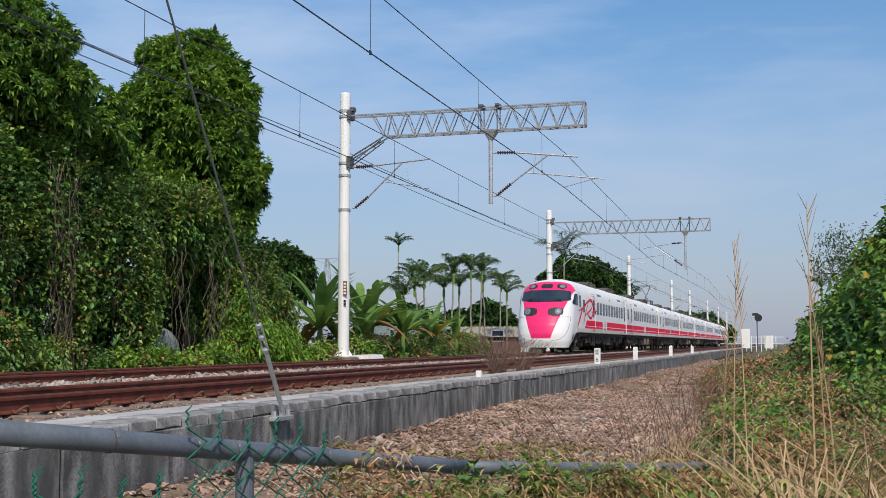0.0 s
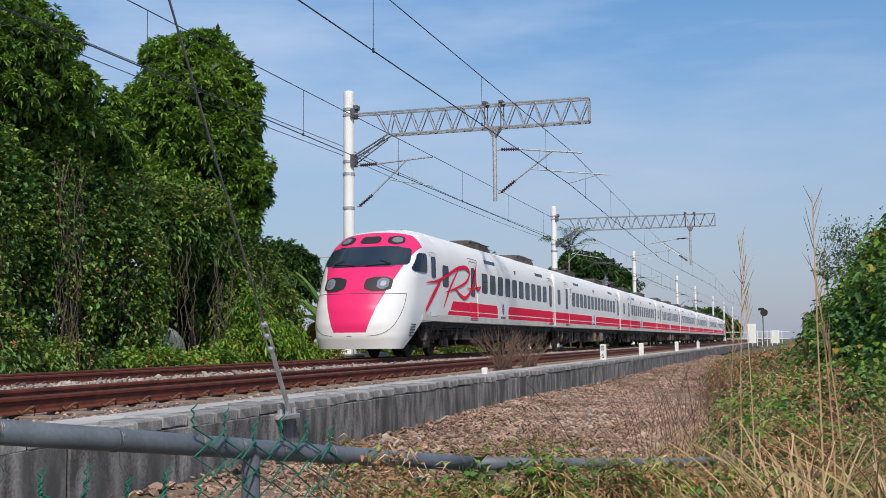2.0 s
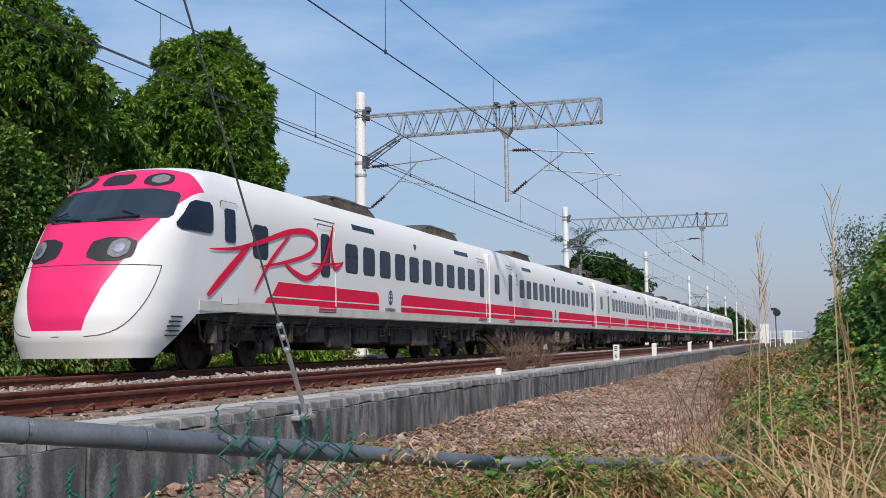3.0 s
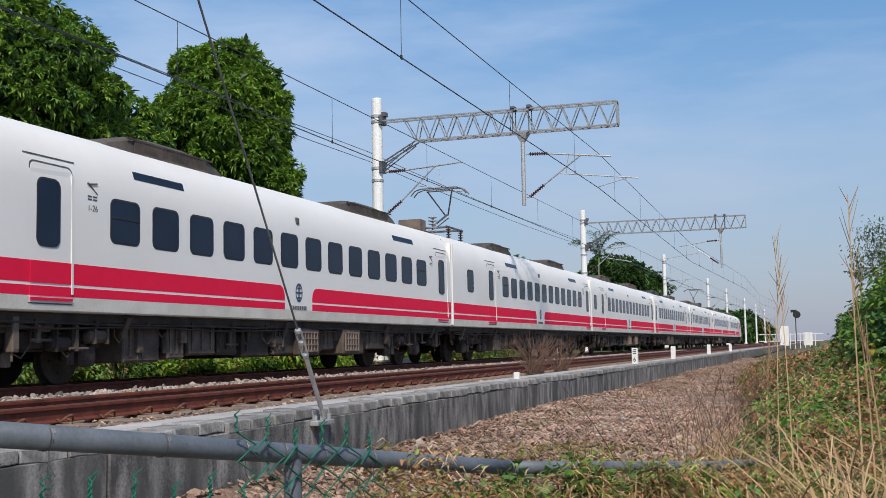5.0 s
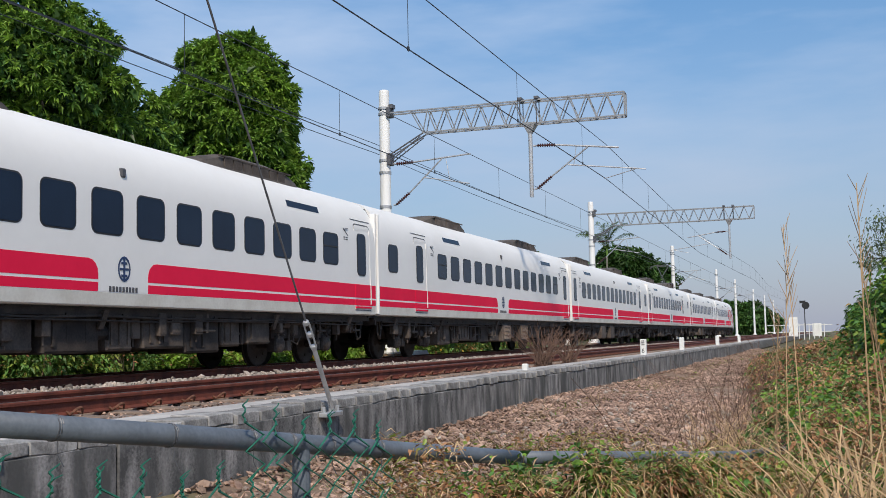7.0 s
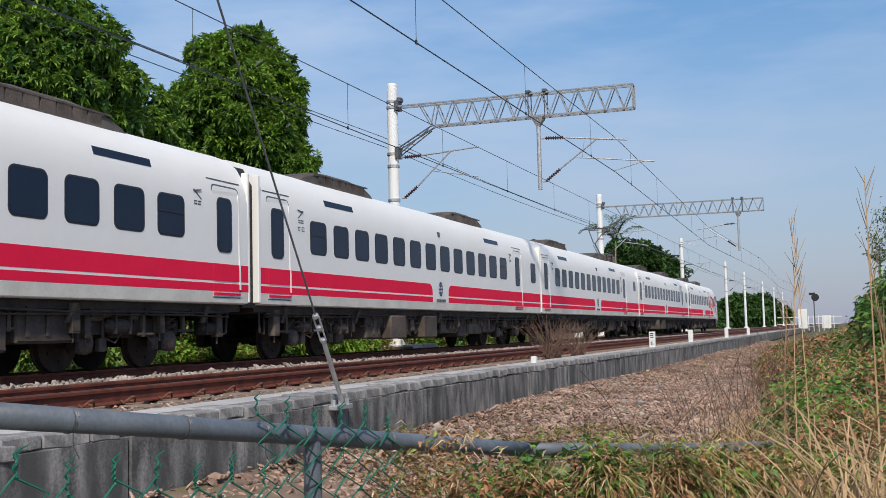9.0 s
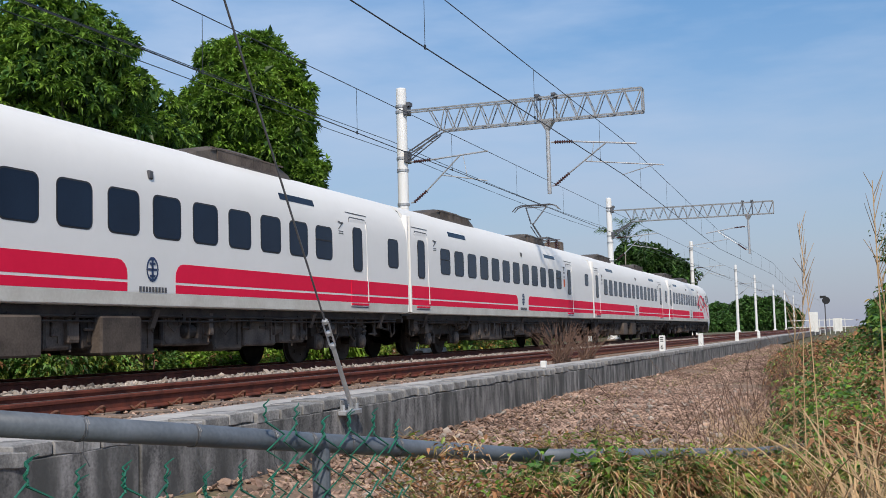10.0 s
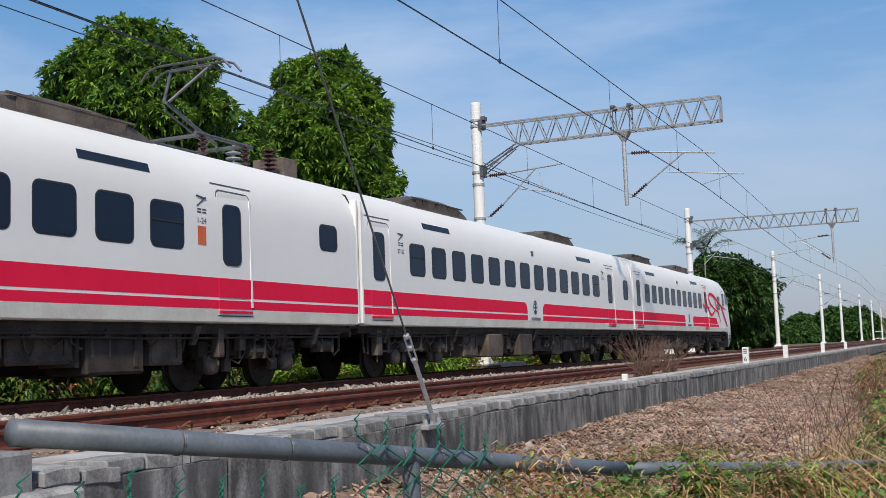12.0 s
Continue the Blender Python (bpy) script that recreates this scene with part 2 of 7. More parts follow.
def tube(bm, a, b, r, r2=None, seg=8, cap=True):
    a, b = Vector(a), Vector(b)
    r2 = r if r2 is None else r2
    d = (b - a).normalized()
    u = d.orthogonal().normalized()
    w = d.cross(u)
    rings = []
    for p, q in ((a, r), (b, r2)):
        rings.append([bm.verts.new(p + (u * math.cos(2 * math.pi * i / seg) + w * math.sin(2 * math.pi * i / seg)) * q) for i in range(seg)])
    for i in range(seg):
        j = (i + 1) % seg
        bm.faces.new((rings[0][i], rings[0][j], rings[1][j], rings[1][i]))
    if cap:
        bm.faces.new(rings[0][::-1])
        bm.faces.new(rings[1])


def path_tube(bm, pts, r, seg=6, taper=1.0):
    pts = [Vector(p) for p in pts]
    prev, n = None, len(pts)
    u = (pts[1] - pts[0]).orthogonal().normalized()
    for k, p in enumerate(pts):
        d = (pts[min(k + 1, n - 1)] - pts[max(k - 1, 0)]).normalized()
        u = (u - d * u.dot(d)).normalized()
        w = d.cross(u)
        q = r * (1 + (taper - 1) * k / (n - 1))
        ring = [bm.verts.new(p + (u * math.cos(2 * math.pi * i / seg) + w * math.sin(2 * math.pi * i / seg)) * q) for i in range(seg)]
        if prev:
            for i in range(seg):
                j = (i + 1) % seg
                bm.faces.new((prev[i], prev[j], ring[j], ring[i]))
        else:
            bm.faces.new(ring[::-1])
        prev = ring
    bm.faces.new(prev)


def lathe(bm, a, b, profile, seg=12):
    """Rings (share of the way from a to b, radius) joined to a turned body."""
    a, b = Vector(a), Vector(b)
    d = (b - a).normalized()
    u = d.orthogonal().normalized()
    w = d.cross(u)
    prev = None
    for s, r in profile:
        ring = [bm.verts.new(a.lerp(b, s) + (u * math.cos(2 * math.pi * i / seg) + w * math.sin(2 * math.pi * i / seg)) * r) for i in range(seg)]
        if prev:
            for i in range(seg):
                j = (i + 1) % seg
                bm.faces.new((prev[i], prev[j], ring[j], ring[i]))
        else:
            bm.faces.new(ring[::-1])
        prev = ring
    bm.faces.new(prev)


def extrude_profile(bm, pts, y0, y1, cap=True):
    """A closed profile of (x, z) drawn out along y."""
    a = [bm.verts.new((x, y0, z)) for x, z in pts]
    b = [bm.verts.new((x, y1, z)) for x, z in pts]
    n = len(pts)
    for i in range(n):
        j = (i + 1) % n
        bm.faces.new((a[i], b[i], b[j], a[j]))
    if cap:
        bm.faces.new(a)
        bm.faces.new(b[::-1])


def mesh_np(name, verts, faces, material, parent=None, label="", smooth=False):
    me = bpy.data.meshes.new(name)
    me.from_pydata(np.asarray(verts).reshape(-1, 3).tolist(), [], np.asarray(faces).tolist())
    for m in material if isinstance(material, (list, tuple)) else [material]:
        me.materials.append(m)
    if smooth:
        me.shade_smooth()
    ob = new(name, me)
    if parent:
        ob.parent = parent
    if label:
        ob["label"] = label
    return ob


RNG = np.random.default_rng(7)


def leaves_np(base, out, length, width, droop=0.35, fold=0.25, rng=RNG):
    """Leaf blades from base points along out directions: six points and four triangles each, folded along the midrib."""
    base, out = np.asarray(base, float), np.asarray(out, float)
    n = len(base)
    out = out / (np.linalg.norm(out, axis=1, keepdims=True) + 1e-9)
    side = np.cross(out, np.array([0, 0, 1.0]) + rng.normal(0, 0.35, (n, 3)))
    side /= np.linalg.norm(side, axis=1, keepdims=True) + 1e-9
    up = np.cross(side, out)
    L = np.broadcast_to(length, (n,))[:, None] * rng.uniform(0.7, 1.25, (n, 1))
    W = np.broadcast_to(width, (n,))[:, None] * rng.uniform(0.8, 1.2, (n, 1))
    down = np.array([0, 0, -1.0])
    mid = base + out * L * 0.5 + down * L * droop * 0.25
    tip = base + out * L + down * L * droop
    l1, r1 = mid + side * W * 0.5 + up * W * fold, mid - side * W * 0.5 + up * W * fold
    v = np.stack([base, l1, mid, r1, tip], 1)
    f = np.array([[0, 2, 1], [0, 3, 2], [1, 2, 4], [2, 3, 4]])
    faces = (np.arange(n)[:, None, None] * 5 + f[None]).reshape(-1, 3)
    return v.reshape(-1, 3), faces


def round_leaves_np(base, out, length, width, droop=0.35, fold=0.2, rng=RNG):
    """Rounder leaf blades: eight points each, bent along the midrib."""
    base, out = np.asarray(base, float), np.asarray(out, float)
    n = len(base)
    out = out / (np.linalg.norm(out, axis=1, keepdims=True) + 1e-9)
    side = np.cross(out, np.array([0, 0, 1.0]) + rng.normal(0, 0.35, (n, 3)))
    side /= np.linalg.norm(side, axis=1, keepdims=True) + 1e-9
    up = np.cross(side, out)
    L = np.broadcast_to(length, (n,))[:, None] * rng.uniform(0.55, 1.3, (n, 1))
    W = np.broadcast_to(width, (n,))[:, None] * rng.uniform(0.6, 1.25, (n, 1))
    down = np.array([0, 0, -1.0])
    m1 = base + out * L * 0.3 + down * L * droop * 0.1
    m2 = base + out * L * 0.68 + down * L * droop * 0.45
    tip = base + out * L + down * L * droop
    h1, h2 = side * W * 0.5, side * W * 0.38
    r1, r2 = up * W * fold, up * W * fold * 0.7
    v = np.stack([base, m1 + h1 + r1, m1, m1 - h1 + r1, m2 + h2 + r2, m2, m2 - h2 + r2, tip], 1)
    f = np.array([[0, 2, 1], [0, 3, 2], [1, 2, 5], [1, 5, 4], [2, 3, 6], [2, 6, 5], [4, 5, 7], [5, 6, 7]])
    faces = (np.arange(n)[:, None, None] * 8 + f[None]).reshape(-1, 3)
    return v.reshape(-1, 3), faces


def unit(n, rng=RNG):
    v = rng.normal(0, 1, (n, 3))
    return v / np.linalg.norm(v, axis=1, keepdims=True)

# ---- plan: metres; the line runs along y ----
RAIL, FAR, NEAR = 0.72, -11.45, -7.23      # rail top; centre lines of the two tracks
PLAT_X, PLAT_TOP, WALL_FOOT = -4.0, 0.70, 0.15
GAUGE = 1.067


def ground_height(x, y):
    """Lie of the land: low gravel strip by the platform, a bank of brush beside it, flat fields beyond."""
    h = 0.13
    if x > -3.9:
        h += 0.06 * math.sin(0.9 * x + 0.31 * y) + 0.05 * noise.noise((x * 0.8, y * 0.5, 0))
        bank = min(max((x + 1.2 + 0.012 * y) / 2.5, 0), 1) * min(max((y - 5) / 6, 0), 1)
        h += 0.45 * bank
    elif x < -13.5:
        h = 0.5 + 0.1 * noise.noise((x * 0.1, y * 0.1, 3))
    return h


def ground_sheet():
    xs = [-900, -400, -150, -60, -30, -20, -16, -13.6, -13.4, -4.05] + [-3.9 + 0.35 * i for i in range(32)] + [9, 14, 30, 80, 250, 900]
    ys = [-60, -20, -8] + [-4 + 0.8 * i for i in range(60)] + [50, 60, 75, 100, 150, 250, 450, 900, 2500]
    v = [(x, y, ground_height(x, y) if -60 < x < 60 and y < 300 else 0.3) for y in ys for x in xs]
    n = len(xs)
    f = [(j * n + i, j * n + i + 1, (j + 1) * n + i + 1, (j + 1) * n + i) for j in range(len(ys) - 1) for i in range(n - 1)]
    ob = mesh_np("ground", v, f, M_GROUND, smooth=True)
    tagged(ob, "dry trackside ground with patchy grass and soil", "ground", kind="structure")


ground_sheet()

# gravel strip between platform wall and brush
gv, gf = [], []
gxs = [-3.98 + 0.2 * i for i in range(20)]
gys = [2.0 + 0.5 * i for i in range(130)]
for yy in gys:
    for xx in gxs:
        gv.append((xx, yy, max(ground_height(xx, yy), 0.1) + 0.012 + 0.012 * noise.noise((xx * 3, yy * 3, 1)) + 0.1 * max(0, 1 - (xx + 3.98) / 0.8)))
gf = [(j * 20 + i, j * 20 + i + 1, (j + 1) * 20 + i + 1, (j + 1) * 20 + i) for j in range(129) for i in range(19)]
tagged(mesh_np("gravel_strip", gv, gf, M_SOIL, smooth=True), "reddish dusty gravel strip below the platform wall", "gravel", kind="structure")

# track bed, drawn along the line
bm = bmesh.new()
extrude_profile(bm, [(-4.45, 0.1), (-4.58, 0.53), (-9.0, 0.53), (-9.35, 0.57), (-13.1, 0.53), (-14.0, 0.2)], -60, 900)
tagged(part("trackbed", bm, M_BED), "ballast bed of the double railway line", "track bed", kind="structure")


# ---- rails and fastenings ----
RAIL_PROFILE = [(-0.065, -0.155), (0.065, -0.155), (0.065, -0.145), (0.012, -0.125), (0.009, -0.042), (0.033, -0.035), (0.034, -0.01), (0.026, 0.0),
                (-0.026, 0.0), (-0.034, -0.01), (-0.033, -0.035), (-0.009, -0.042), (-0.012, -0.125), (-0.065, -0.145)]


def track(cx, label):
    tr = thing("railway_track", label, "railway track", pose(cx, 0, RAIL), kind="structure")
    for s in (-1, 1):
        bm = bmesh.new()
        extrude_profile(bm, [(s * GAUGE / 2 + s * 0.033 + x, z) for x, z in RAIL_PROFILE], -60, 700)
        rail = part("rail", bm, M_RAIL, tr, "rusty brown steel rail")
        bm = bmesh.new()
        box(bm, s * GAUGE / 2 + s * 0.033 - 0.02, s * GAUGE / 2 + s * 0.033 + 0.02, -60, 700, -0.002, 0.003)
        part("running_surface", bm, M_RAILTOP, rail, "worn rail head")
    sl = bmesh.new()
    box(sl, -1.0, 1.0, -0.1, 0.1, -0.34, -0.165, 0.015)
    first = part("sleeper", sl, M_SLEEPER, tr)
    clip = bmesh.new()
    for s in (-1, 1):
        for o in (-1, 1):
            cxx = s * (GAUGE / 2 + 0.033) + o * 0.09
            pts = [(cxx + o * (0.012 + 0.05 * math.sin(math.pi * q / 8)), -0.085 + 0.17 * q / 8, -0.145 + 0.058 * math.sin(math.pi * q / 8)) for q in range(9)]
            path_tube(clip, [(cxx - o * 0.045, -0.06, -0.125)] + pts + [(cxx - o * 0.045, 0.06, -0.125)], 0.0125, 6)
    clip1 = part("rail_clip", clip, M_CLIP, first, "rusty spring clips")
    for k in range(1, 130):
        y = 0.62 * k + 2
        a = new("sleeper", first.data)
        a.parent, a.location = tr, (0, y, 0)
        if k < 75:
            c = new("rail_clip", clip1.data)
            c.parent = a
    first.location = (0, 2, 0)
    return tr


track(FAR, "far track with rusty rails on concrete sleepers")
track(NEAR, "near track with rusty rails on concrete sleepers")


# ---- loose stones ----
ICO = bmesh.new()
bmesh.ops.create_icosphere(ICO, subdivisions=1, radius=1)
ICO_V = np.array([v.co[:] for v in ICO.verts])
ICO_F = np.array([[v.index for v in f.verts] for f in ICO.faces])
ICO.free()
OCT_V = np.array([(1, 0, 0), (-1, 0, 0), (0, 1, 0), (0, -1, 0), (0, 0, 1), (0, 0, -1)], float)
OCT_F = np.array([(0, 2, 4), (2, 1, 4), (1, 3, 4), (3, 0, 4), (2, 0, 5), (1, 2, 5), (3, 1, 5), (0, 3, 5)])


def stones(name, pts, size, material, label, cat, tv=ICO_V, tf=ICO_F, rng=RNG, flat=0.65):
    pts = np.asarray(pts, float)
    n = len(pts)
    s = rng.lognormal(math.log(size), 0.35, (n, 1, 1)).clip(size * 0.4, size * 2.2)
    st = rng.uniform(0.6, 1.15, (n, 1, 3)) * [1, 1, flat]
    v = tv[None] * rng.uniform(0.72, 1.2, (n, len(tv), 1)) * st * s
    a = rng.uniform(0, 2 * math.pi, n)
    c, d = np.cos(a), np.sin(a)
    x = v[:, :, 0] * c[:, None] - v[:, :, 1] * d[:, None]
    y = v[:, :, 0] * d[:, None] + v[:, :, 1] * c[:, None]
    t = rng.normal(0, 0.5, (n, 1))
    v = np.stack([x, y, v[:, :, 2] + x * t], 2) + pts[:, None]
    f = (np.arange(n)[:, None, None] * len(tv) + tf[None]).reshape(-1, 3)
    return tagged(mesh_np(name, v.reshape(-1, 3), f, material), label, cat, kind="stuff")


def scatter(n, x0, x1, y0, y1, power=1.6, rng=RNG):
    """Random places, denser towards y0."""
    y = y0 + (y1 - y0) * rng.random(n) ** power
    return rng.uniform(x0, x1, n), y


sx, sy = scatter(15000, -9.9, -7.9, 4, 75)
stones("ballast", np.stack([sx, sy, 0.56 + 0.10 * np.exp(-((sx + 8.9) / 0.8) ** 2) + RNG.uniform(-0.02, 0.02, len(sx))], 1), 0.038, M_STONE, "light grey ballast heaped between the two tracks", "ballast")
sx, sy = scatter(5000, -13.6, -12.2, 10, 60)
stones("ballast", np.stack([sx, sy, 0.54 + RNG.uniform(-0.02, 0.02, len(sx))], 1), 0.04, M_STONE, "grey ballast shoulder beyond the far track", "ballast", OCT_V, OCT_F)
sx, sy = scatter(9000, -6.6, -4.65, 3, 50)
stones("ballast", np.stack([sx, sy, 0.525 + RNG.uniform(-0.01, 0.02, len(sx))], 1), 0.02, M_RUBBLE, "brown ballast along the platform side of the track", "ballast", OCT_V, OCT_F)
sx, sy = scatter(34000, -3.95, -0.3, 2.2, 18, 1.2)
sz = np.array([ground_height(a, b) + 0.03 + 0.1 * max(0, 1 - (a + 3.98) / 0.8) for a, b in zip(sx, sy)]) + RNG.uniform(-0.015, 0.02, len(sx))
stones("rubble", np.stack([sx, sy, sz], 1), 0.027, M_RUBBLE, "reddish brown broken stones strewn below the platform wall", "gravel", flat=0.45)
sx, sy = scatter(42000, -3.95, -0.6, 15, 64, 1.5)
sz = np.array([ground_height(a, b) + 0.03 + 0.1 * max(0, 1 - (a + 3.98) / 0.8) for a, b in zip(sx, sy)]) + RNG.uniform(-0.015, 0.02, len(sx))
stones("rubble", np.stack([sx, sy, sz], 1), 0.03, M_RUBBLE, "reddish brown broken stones farther along the wall", "gravel", OCT_V, OCT_F, flat=0.5)
sx, sy = scatter(420, -3.9, -1.0, 2.4, 20, 1.2)
sz = np.array([ground_height(a, b) + 0.05 + 0.1 * max(0, 1 - (a + 3.98) / 0.8) for a, b in zip(sx, sy)])
stones("pale_stones", np.stack([sx, sy, sz], 1), 0.032, M_STONE, "scattered pale stones among the gravel", "gravel")


# ---- platform: wall panels, coping blocks, slab ----
plat = thing("platform", "low weathered concrete platform beside the near track", "platform", kind="structure")
bm = bmesh.new()
box(bm, -4.6, PLAT_X - 0.02, 2.4, 260, 0.2, PLAT_TOP - 0.05)
part("core", bm, M_WALL, plat)
bm = bmesh.new()
for k in range(64):
    y = 2.4 + 4 * k
    box(bm, -4.6, PLAT_X - 0.28, y + 0.006, y + 3.994, PLAT_TOP - 0.06, PLAT_TOP - 0.004, 0.006)
part("slab", bm, M_PLAT, plat, "pale worn concrete top")
rnd = random.Random(5)
y = 2.4
while y < 62:
    w = rnd.uniform(2.7, 3.1) if y < 40 else 5
    bm = bmesh.new()
    off = rnd.uniform(-0.012, 0.012)
    box(bm, PLAT_X - 0.06, PLAT_X + off, y + 0.008, y + w - 0.008, -0.1, PLAT_TOP - 0.084, 0.008)
    part("wall_panel", bm, M_WALL, plat)
    y += w
bm = bmesh.new()
box(bm, PLAT_X - 0.9, PLAT_X - 0.5, 62, 250, -0.1, PLAT_TOP - 0.1, 0.01)
part("wall_panel", bm, M_WALL, plat)
COPING = []
for k in range(4):
    bm = bmesh.new()
    box(bm, -0.30, 0.004, 0.003, 0.256 + 0.04 * k, -0.078, 0, 0.006)
    bmesh.ops.subdivide_edges(bm, edges=[e for e in bm.edges if e.calc_length() > 0.2], cuts=3)
    for v in bm.verts:
        j = noise.noise_vector(v.co * 7 + Vector((k * 9, 0, 0)))
        v.co += j * (0.011 if v.co.x > -0.02 else 0.003)
    me = bpy.data.meshes.new("coping_block")
    bm.to_mesh(me)
    bm.free()
    me.materials.append(M_COPING)
    COPING.append((me, 0.26 + 0.04 * k))
y = 4.3
while y < 92:
    me, w = rnd.choice(COPING)
    if rnd.random() > 0.05 or y > 30:
        c = new("coping_block", me)
        c.parent = plat
        c.matrix_basis = pose(PLAT_X + rnd.uniform(-0.006, 0.007) - (0.55 if y > 62 else 0), y, PLAT_TOP + rnd.uniform(-0.012, 0.008), rnd.uniform(-0.7, 0.7), rnd.uniform(-1.5, 1.5), rnd.uniform(-0.8, 0.8))
    y += w + rnd.uniform(0.0, 0.02)
# broken blocks and a step at the near end
for (bx, by, bz, rz, rx) in ((-3.985, 3.86, 0.69, 2, 1), (-3.99, 4.14, 0.67, -3, -2)):
    c = new("coping_block", COPING[0][0])
    c.parent = plat
    c.matrix_basis = pose(bx, by, bz, rx, 2, rz)
bm = bmesh.new()
box(bm, -4.58, -3.98, 2.45, 3.8, 0.2, 0.8, 0.015)
part("end_block", bm, M_COPING, plat, "rough concrete end block")
bm = bmesh.new()
box(bm, -4.2, -3.86, 2.5, 4.02, 0.05, 0.61, 0.02)
part("step_block", bm, M_COPING, plat, "worn concrete step")


# ---- overhead line: masts, arms, wires ----
def strut_box(bm, a, b, r):
    tube(bm, a, b, r, seg=4)


def insulator(bm, a, b, r=0.065, n=8):
    prof = [(0, 0.02)]
    for k in range(n):
        s = (k + 0.5) / n
        prof += [(s - 0.32 / n, 0.03), (s - 0.05 / n, r), (s + 0.12 / n, r), (s + 0.3 / n, 0.03)]
    lathe(bm, a, b, prof + [(1, 0.02)], 10)


def lattice_arm(t, mx, base, arm, drop):
    """The arm over both tracks, its knee and the drop tube."""
    # lattice arm
    zt0, zt1, zb = 9.10 - base, 9.05 - base, 8.30 - base
    L0, L1 = 0.25, arm - mx
    hw = 0.17
    def bar(name, a, b, r):
        q = bmesh.new()
        strut_box(q, a, b, r)
        part(name, q, M_LATTICE, t)

    for s in (-1, 1):
        bar("chord", (L0, s * hw, zt0), (L1, s * hw, zt1), 0.036)
        bar("chord", (1.5, s * hw, zb), (L1, s * hw, zb - 0.02), 0.036)
    n = max(2, round((L1 - 1.0) / 0.62))
    for s in (-1, 1):
        for k in range(n):
            a = 1.05 + (L1 - 1.05) * k / n
            b = 1.05 + (L1 - 1.05) * (k + 0.5) / n
            c = 1.05 + (L1 - 1.05) * (k + 1) / n
            if b > 1.3:
                bar("lacing_bar", (a, s * hw, zt0), (max(b, 1.5), s * hw, zb), 0.022)
                bar("lacing_bar", (max(b, 1.5), s * hw, zb), (c, s * hw, zt1), 0.022)
        bar("end_bar", (L1, s * hw, zt1), (L1, s * hw, zb), 0.032)
    for k in range(n + 1):
        a = 1.05 + (L1 - 1.05) * k / n
        bar("cross_brace", (a, -hw, zt1 + 0.01), (a, hw, zt1 + 0.01), 0.016)
        if 0 < k < n:
            bar("cross_brace", (a, -hw, zb), (a + 0.3, hw, zb), 0.016)
    bar("end_bar", (L1, -hw, zb), (L1, hw, zb), 0.03)
    # knee from mast to lower chord
    bm = bmesh.new()
    for s in (-1, 1):
        strut_box(bm, (0.18, s * 0.12, 7.6 - base), (1.52, s * hw, zb), 0.03)
        strut_box(bm, (0.18, s * 0.12, 7.35 - base), (1.4, s * hw, zb - 0.12), 0.024)
        for q in (0.3, 0.6):
            strut_box(bm, (0.18 + 1.3 * q, s * 0.14, 7.6 - base + (zb + base - 7.6) * q), (0.18 + 1.2 * q + 0.25, s * 0.14, 7.35 - base + (zb + base - 7.5) * (q + 0.18)), 0.016)
    box(bm, 0.14, 0.26, -0.2, 0.2, 7.28 - base, 7.68 - base)
    box(bm, 0.14, 0.28, -0.2, 0.2, 8.98 - base, 9.3 - base)
    box(bm, 0.22, 0.36, -0.14, 0.14, 9.28 - base, 9.42 - base)
    part("bracket", bm, M_DARKSTEEL, t, "dark steel mounting bracket")
    # drop tube for the near track
    dx = drop - mx
    bm = bmesh.new()
    tube(bm, (dx, 0, zb - 0.02), (dx, 0, 5.83 - base), 0.07, seg=12)
    lathe(bm, (dx, 0, zb + 0.02), (dx, 0, zb - 0.35), [(0, 0.32), (0.15, 0.3), (1, 0.08)], 4)
    part("drop_tube", bm, M_GALV, t)
    for o in (-0.28, 0.28):
        bm = bmesh.new()
        tube(bm, (dx + o, -0.2, zb - 0.02), (dx + o, -0.2, zt1 + 0.12), 0.02, seg=6)
        tube(bm, (dx + o, 0.2, zb - 0.02), (dx + o, 0.2, zt1 + 0.12), 0.02, seg=6)
        box(bm, dx + o - 0.07, dx + o + 0.07, -0.24, 0.24, zt1 + 0.05, zt1 + 0.13)
        part("clamp", bm, M_DARKSTEEL, t, "dark clamp round the arm")


